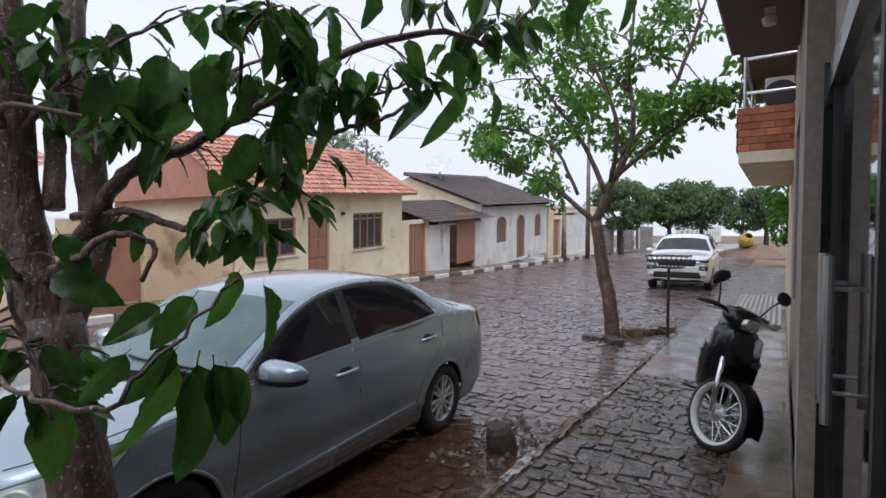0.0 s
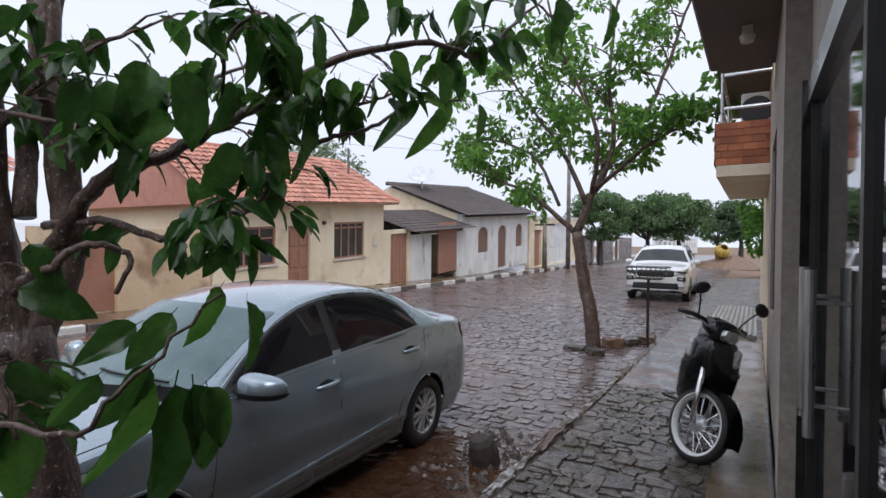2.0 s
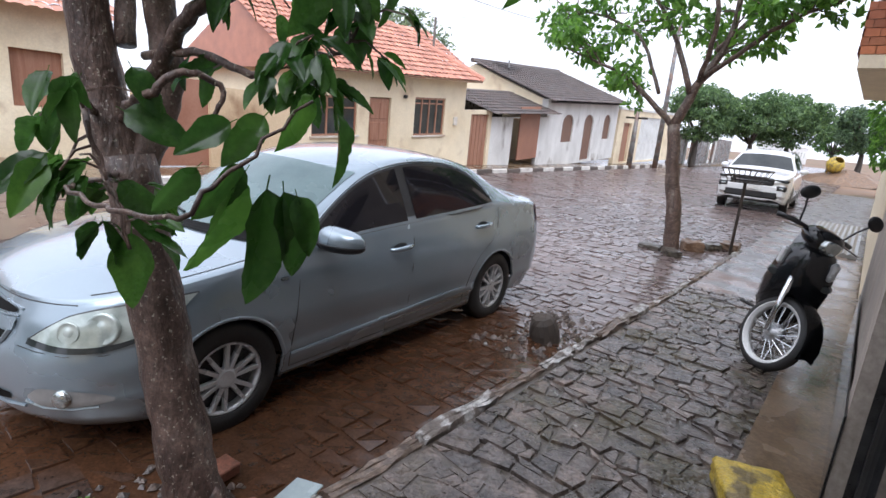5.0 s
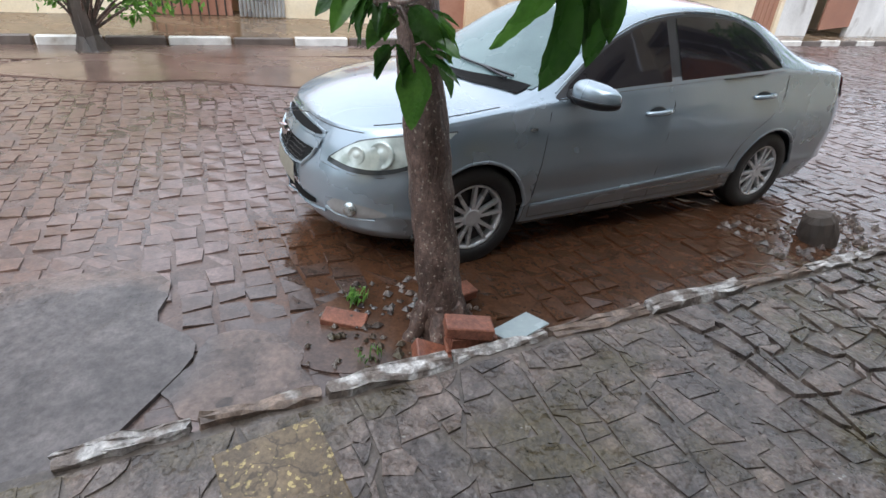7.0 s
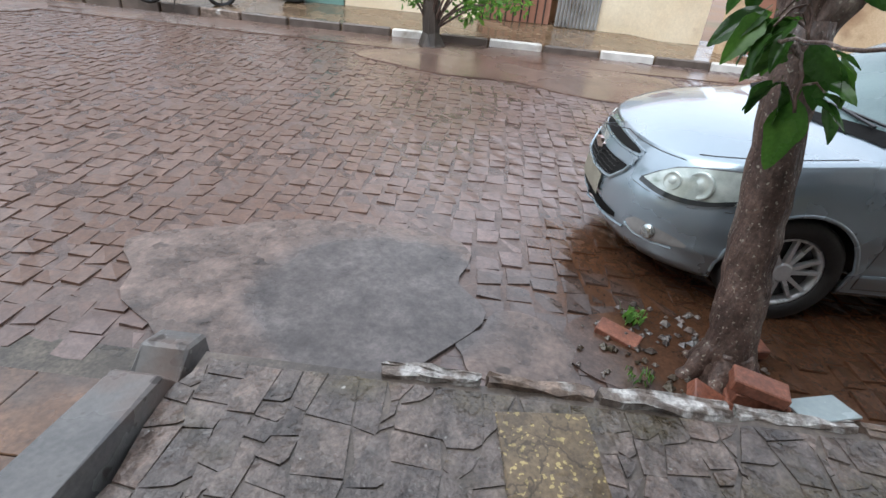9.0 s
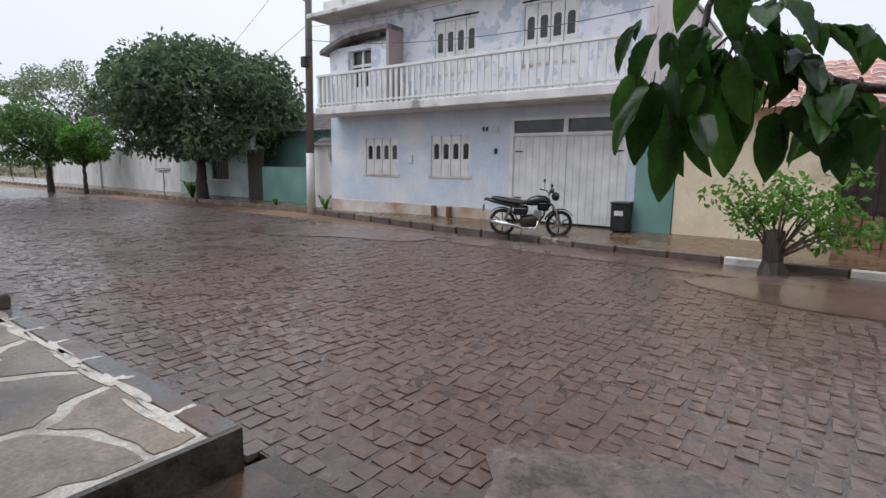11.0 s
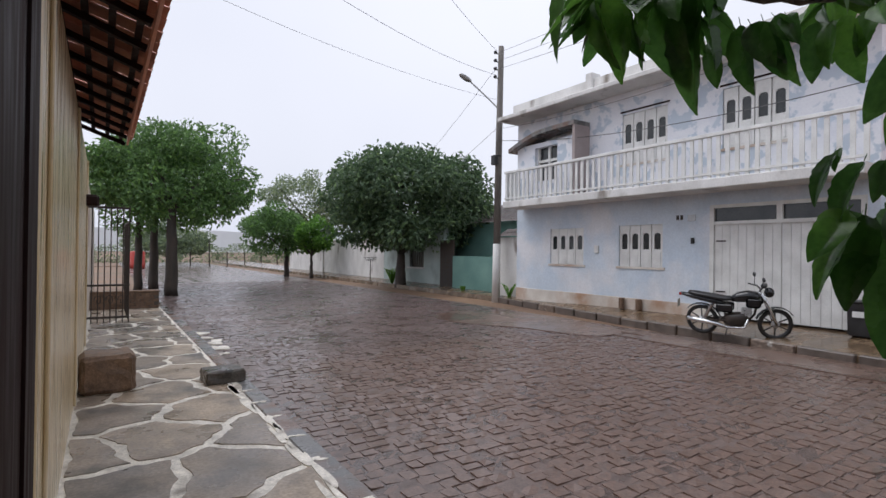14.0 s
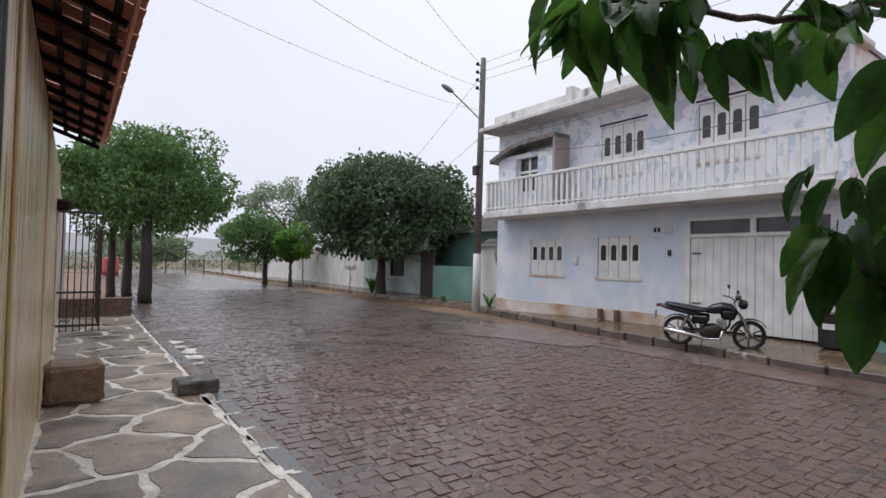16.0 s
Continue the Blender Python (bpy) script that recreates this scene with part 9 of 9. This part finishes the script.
def pebbles():
    rnd = random.Random(13)
    verts, faces = [], []
    for _ in range(150):
        a, r = rnd.uniform(0, 6.28), rnd.uniform(0.1, 0.45)
        x, y = -1.35 + r * math.cos(a) * 1.0, 0.98 + r * math.sin(a)
        if x > -1.06:
            continue
        s = rnd.uniform(0.008, 0.03)
        b = len(verts)
        verts += [(x + s * rnd.uniform(0.6, 1.2) * dx, y + s * rnd.uniform(0.6, 1.2) * dy, 0.015 + s * dz) for dx, dy, dz in ((1, 0, 0), (0, 1, 0), (-1, 0, 0), (0, -1, 0), (0.1, 0.1, 0.8))]
        faces += [(b, b + 1, b + 4), (b + 1, b + 2, b + 4), (b + 2, b + 3, b + 4), (b + 3, b, b + 4)]
    for _ in range(160):
        x, y = rnd.uniform(-1.7, -1.08), rnd.uniform(3.4, 4.6)
        s = rnd.uniform(0.01, 0.045)
        b = len(verts)
        verts += [(x + s * rnd.uniform(0.6, 1.2) * dx, y + s * rnd.uniform(0.6, 1.2) * dy, 0.0 + s * dz) for dx, dy, dz in ((1, 0, 0), (0, 1, 0), (-1, 0, 0), (0, -1, 0), (0.1, 0.1, 0.8))]
        faces += [(b, b + 1, b + 4), (b + 1, b + 2, b + 4), (b + 2, b + 3, b + 4), (b + 3, b, b + 4)]
    ob = raw("gravel", verts, faces, flag_rest_m)
    tagged(ob, "loose wet stones in the gutter", "gravel", kind="stuff")


pebbles()

bm_ = bmesh.new()
prism(bm_, [(-0.36 + k * 0.045, 0.07 + (0.025 if k % 2 else 0.0)) for k in range(20)] + [(0.5, 0.0), (-0.36, 0.0)], 1, 11.0, 15.8)
tagged(part("ribbed_ramp_plate", bm_, galv_m), "ribbed grey metal ramp plate on the pavement", "metal plate")


def rubble():
    rnd = random.Random(19)
    bm = bmesh.new()
    lathe(bm, [(2.6, 0), (1.9, 0.35), (1.0, 0.7), (0.3, 0.85), (0, 0.9)], pose(-0.9, 43, -0.02), 18)
    for v in bm.verts:
        v.co += Vector((rnd.uniform(-1, 1), rnd.uniform(-1, 1), rnd.uniform(-0.6, 0.6))) * 0.18
    tagged(part("rubble_heap", bm, stone_block_m), "heap of red earth and broken brick", "rubble", kind="stuff")
    t = thing("cement_mixer", pose(-1.6, 42.2, 0.5), "yellow cement mixer standing at the rubble heap", "machine")
    bm = bmesh.new()
    lathe(bm, [(0, -0.45), (0.3, -0.45), (0.5, -0.1), (0.5, 0.15), (0.28, 0.5), (0.24, 0.5)], pose(0, 0, 0.65, 50, 0, 30), 18)
    part("drum", bm, yellow_paint_m, t, smooth=True)
    for a in (-0.35, 0.35):
        part("leg", tubebm([(a, 0.3, -0.2), (a, 0, 0.6)], 0.03, 6), yellow_paint_m, t)


rubble()

bm_ = bmesh.new()
lathe(bm_, [(0, 0), (0.58, 0), (0.6, 0.45), (0.57, 0.5), (0.6, 0.95), (0.57, 1.0), (0.6, 1.4), (0.5, 1.5), (0, 1.5)], pose(-1.95, -52.9, 0), 20)
tagged(part("red_drum", bm_, red_m, smooth=True), "red plastic drum beyond the trees", "drum")


def field_fence():
    t = thing("wire_fence", Matrix(), "rough post-and-wire fence at the end of the street", "fence")
    for k in range(9):
        x = -1.5 - k * 1.8
        part("post", tubebm([(x, -58 - 0.2 * k, -0.1), (x + 0.05, -58 - 0.2 * k, 1.5 + (1.2 if k == 4 else 0))], 0.06, 6), dark_bark_m, t)
    for z in (0.5, 0.9, 1.3):
        part("wire", tubebm([(-1.5, -58, z), (-16, -59.6, z)], 0.01, 4), iron_m, t)


field_fence()
# scrub in the grey-green leaf, whose paleness is painted haze
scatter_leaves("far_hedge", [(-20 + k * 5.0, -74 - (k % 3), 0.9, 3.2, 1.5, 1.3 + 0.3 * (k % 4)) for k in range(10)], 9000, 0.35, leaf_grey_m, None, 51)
tagged(bpy.data.objects["far_hedge"], "low scrub beyond the fence, haze put into its grey leaves", "scrub", kind="stuff")


def antenna():
    t = thing("dish_antenna", pose(-14.2, 22.6, 4.3), "pale mesh dish antenna on the dark roof", "antenna")
    bm = bmesh.new()
    lathe(bm, [(0.0, 0.0), (0.3, 0.03), (0.6, 0.12), (0.7, 0.17), (0.69, 0.18), (0.6, 0.14), (0.3, 0.05), (0, 0.02)], pose(0, 0, 0.7, 35, 25, 0), 20)
    part("dish", bm, pale_mesh_m, t, smooth=True)
    part("mast", tubebm([(0, 0, -0.3), (0, 0, 0.72)], 0.04, 6), galv_m, t)


antenna()

# hills added at the horizon; rain haze is put into their pale colour
hills_m = mat("haze_coloured_hills", (0.7, 0.73, 0.75), (0.78, 0.81, 0.83), (0.9, 1.0), 0.02, 0.2, 0)
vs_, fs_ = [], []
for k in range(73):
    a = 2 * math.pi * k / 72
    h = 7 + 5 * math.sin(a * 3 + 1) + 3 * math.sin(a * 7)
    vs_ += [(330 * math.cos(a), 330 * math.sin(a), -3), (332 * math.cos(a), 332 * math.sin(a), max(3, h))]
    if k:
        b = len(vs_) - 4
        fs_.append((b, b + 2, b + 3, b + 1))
tagged(raw("backdrop", vs_, fs_, hills_m), "added pale hills with rain haze in their colour", "hills", kind="structure")


def wheelie_bin():
    b = thing("dustbin", pose(-11.42, -4.14, 0.28), "black plastic dustbin with a pale sticker beside the garage door", "bin")
    bm = bmesh.new()
    prism(bm, [(-0.17, 0.0), (0.17, 0.0), (0.21, 0.62), (-0.21, 0.62)], 1, -0.19, 0.19)
    bmesh.ops.bevel(bm, geom=bm.edges[:], offset=0.02, segments=2, affect='EDGES')
    part("bin_body", bm, black_m, b)
    part("lid", boxbm(-0.23, 0.23, -0.21, 0.21, 0.62, 0.67, bevel=0.02), black_m, b)
    part("sticker", boxbm(0.205, 0.212, -0.1, 0.1, 0.36, 0.47, turn=Matrix.Rotation(0, 4, 'X')), white_m, b, "pale sticker")


wheelie_bin()


# ---- paving pieces, nearest first ----
def unit_cobbles(material):
    made = []
    rnd = random.Random(5)
    for k in range(7):
        j = [(rnd.uniform(-0.085, 0.06), rnd.uniform(-0.085, 0.06)) for _ in range(4)]
        c = [(-0.47, -0.47), (0.47, -0.47), (0.47, 0.47), (-0.47, 0.47)]
        tz = [rnd.uniform(-0.006, 0.004) for _ in range(4)]
        verts = [(c[i][0] + j[i][0], c[i][1] + j[i][1], -0.03) for i in range(4)]
        verts += [((c[i][0] + j[i][0]) * 0.92, (c[i][1] + j[i][1]) * 0.92, 0.003 + tz[i]) for i in range(4)]
        faces = [(i, (i + 1) % 4, 4 + (i + 1) % 4, 4 + i) for i in range(4)] + [(4, 5, 6, 7)]
        me = bpy.data.meshes.new("cobble")
        me.from_pydata(verts, [], faces)
        me.materials.append(material)
        made.append((me, verts, faces))
    return made


def lay_road():
    rnd = random.Random(21)
    units = unit_cobbles(cobble_piece_m)
    verts, faces, single = [], [], 0
    y = -30.0
    while y < 38:
        d = rnd.uniform(0.12, 0.16)
        x = -9.85 + rnd.uniform(-0.1, 0)
        while x < -1.02:
            w = rnd.uniform(0.11, 0.2)
            bend = 0.06 * math.sin(x * 0.8 + y * 0.13) + 0.02 * math.sin(x * 3.1 + y * 1.7) + rnd.uniform(-0.014, 0.014)
            cx, cy = x + w / 2, y + d / 2 + bend
            h = rnd.uniform(-0.008, 0.005)
            covered = any(((cx - a) / b) ** 2 + ((cy - e) / f) ** 2 < 0.72 for a, e, b, f in SHEETS)
            if not covered:
                me, uv, uf = units[rnd.randrange(7)]
                if -4.6 < cx < -2.2 and -1.9 < cy < 1.5 and single < 300:
                    ob = new("cobble", me)
                    ob.matrix_basis = Matrix.LocRotScale((cx, cy, h), Euler((0, 0, rnd.uniform(-0.04, 0.04))), (w, d, 1))
                    ob.parent = road
                    single += 1
                else:
                    b = len(verts)
                    a = rnd.uniform(-0.04, 0.04)
                    ca, sa = math.cos(a), math.sin(a)
                    for vx, vy, vz in uv:
                        verts.append((cx + (vx * ca - vy * sa) * w, cy + (vx * sa + vy * ca) * d, vz + h))
                    faces.extend(tuple(b + i for i in f) for f in uf)
            x += w
        y += d
    ob = raw("cobbles", verts, faces, cobble_m, road)
    tagged(ob, "wet reddish-brown cobblestones", kind="stuff")


lay_road()


def lay_flags():
    """Rough courses of uneven stones across the pavement."""
    rnd = random.Random(8)
    bed = bpy.data.objects["pavement_east"]
    def edge_y(base, x, seed):
        return base + 0.03 * math.sin(x * 4 + seed * 1.7) + 0.02 * math.sin(x * 11 + seed * 2.3) + 0.012 * math.sin(x * 27 + seed * 5)
    verts, faces, single = [], [], 0
    y, row = -0.92, 0
    while y < 6.7:
        d = rnd.uniform(0.07, 0.13)
        x = -0.92
        lean = 0.0
        while x < 0.54:
            w = rnd.choice((0.07, 0.09, 0.12, 0.15, 0.2)) * rnd.uniform(0.85, 1.15)
            if x + w > 0.5:
                w = 0.56 - x
            nxt = rnd.uniform(-0.035, 0.035)
            poly = [(x, edge_y(y, x, row)), (x + w, edge_y(y, x + w, row)), (x + w + nxt, edge_y(y + d, x + w, row + 1)), (x + lean, edge_y(y + d, x, row + 1))]
            if rnd.random() < 0.35:
                cut = rnd.uniform(0.02, 0.05)
                poly[2:3] = [(x + w + nxt, poly[2][1] - cut), (x + w + nxt - cut, poly[2][1])]
            c = (x + w / 2, y + d / 2)
            x, lean = x + w, nxt
            if c[1] > 2.7 and c[0] > 0.22:
                continue
            near = c[1] < 2.2
            s = slabstone(poly, c, rnd.uniform(0.0, 0.002) if near else 0.004, -0.03, rnd.uniform(0.001, 0.0055) if near else rnd.uniform(0.004, 0.02), 0.004 if near else 0.009, rnd, 0.007, 0.016)
            if not s:
                continue
            z = sunk(c[1]) + 0.003
            if -0.6 < c[1] < 4.2 and single < 300:
                ob = raw("flagstone", s[0], s[1], flag_m, bed)
                ob.location = (c[0], c[1], z)
                single += 1
            else:
                k = len(verts)
                verts += [(vx + c[0], vy + c[1], vz + z) for vx, vy, vz in s[0]]
                faces += [tuple(k + i for i in f) for f in s[1]]
        y += d
        row += 1
    tagged(raw("flagstones", verts, faces, flag_rest_m, bed), "uneven wet pavement stones", kind="stuff")


lay_flags()


def lay_kerb():
    rnd = random.Random(3)
    kerb = thing("kerb_east", Matrix(), "broken kerb of worn white and bare stones", "kerb", kind="structure")
    y, k = -0.25, 0
    while y < 9.2:
        n = rnd.uniform(0.3, 0.7)
        bm = bmesh.new()
        box(bm, -0.995 - rnd.uniform(0, 0.02), -0.94 + rnd.uniform(-0.015, 0.01), y, y + n - 0.03, -0.1, sunk(y) + 0.024 + rnd.uniform(-0.016, 0.016))
        bmesh.ops.subdivide_edges(bm, edges=bm.edges[:], cuts=5, use_grid_fill=True)
        for v in bm.verts:
            v.co += Vector((rnd.uniform(-1, 1), rnd.uniform(-0.6, 0.6), rnd.uniform(-1.0, 0.7))) * 0.013
        part("kerb_stone", bm, kerb_white_m if k % 5 not in (1, 4) else kerb_brown_m, kerb)
        y += n
        k += 1
    west = thing("kerb_west", Matrix(), "kerb of stones painted white and bare by turns", "kerb", kind="structure")
    y, k = -15.4, 0
    while y < 40:
        n = 0.95 + rnd.uniform(-0.1, 0.1)
        x = west_kerb(y + n / 2)
        bm = boxbm(-0.09, 0.05, -n / 2 + 0.02, n / 2 - 0.02, -0.12, 0.15 + rnd.uniform(-0.02, 0.01), bevel=0.02)
        ang = math.atan2(west_kerb(y) - west_kerb(y + n), n)
        bmesh.ops.transform(bm, matrix=Matrix.Translation((x, y + n / 2, 0)) @ Matrix.Rotation(ang, 4, 'Z'), verts=bm.verts)
        part("kerb_stone", bm, painted_kerb_m if k % 2 and -3 < y else kerb_brown_m if k % 8 == 3 else bare_kerb_m, west)
        y += n
        k += 1


lay_kerb()


def lay_slab():
    rnd = random.Random(18)
    pts = []
    y, row = -15.3, 0
    while y < -2.8:
        for k in range(-1, 3):
            pts.append((-0.25 + k * 0.78 + (0.4 if row % 2 else 0) + rnd.uniform(-0.13, 0.13), y + rnd.uniform(-0.17, 0.17)))
        y += 0.8
        row += 1
    for p, poly in cells(pts, -0.6, 0.85, -15.5, -2.78, 2.4):
        wavy = []
        for k, a in enumerate(poly):
            b = poly[(k + 1) % len(poly)]
            steps = max(1, int(math.hypot(b[0] - a[0], b[1] - a[1]) / 0.07))
            for i in range(steps):
                x, y = a[0] + (b[0] - a[0]) * i / steps, a[1] + (b[1] - a[1]) * i / steps
                inner = min(1, max(0, (x + 0.6) * 6), max(0, (0.85 - x) * 6))
                wavy.append((x + inner * (0.035 * math.sin(7 * y + 2) + 0.014 * math.sin(19 * y + 5 * x)), y + 0.04 * math.sin(6 * x + 3.1 * y) + 0.015 * math.sin(21 * x)))
        if len(poly) < 3:
            continue
        cx, cy = sum(q[0] for q in wavy) / len(wavy), sum(q[1] for q in wavy) / len(wavy)
        p = (cx, cy)
        s = slabstone(wavy, p, rnd.uniform(0.035, 0.055), -0.02, 0.005, 0.006, rnd, 0.014, 0.003)
        if s:
            ob = raw("paving_stone", s[0], s[1], slab_stone_m, slab)
            ob.location = (p[0], p[1], 0.264)


lay_slab()


def lay_ramp():
    rnd = random.Random(2)
    for i in range(5):
        for j in range(4):
            x0, y0 = -0.84 + i * 0.36, -2.69 + j * 0.395
            bm = boxbm(-0.178, 0.178, -0.1955, 0.1955, -0.01, 0.008, bevel=0.003)
            ob = part("ramp_tile", bm, terracotta_m, ramp)
            x = x0 + 0.18
            ob.matrix_basis = pose(x, y0 + 0.2, 0.014 + (x + 0.86) * 0.0486, 0, -2.78, 0)


lay_ramp()
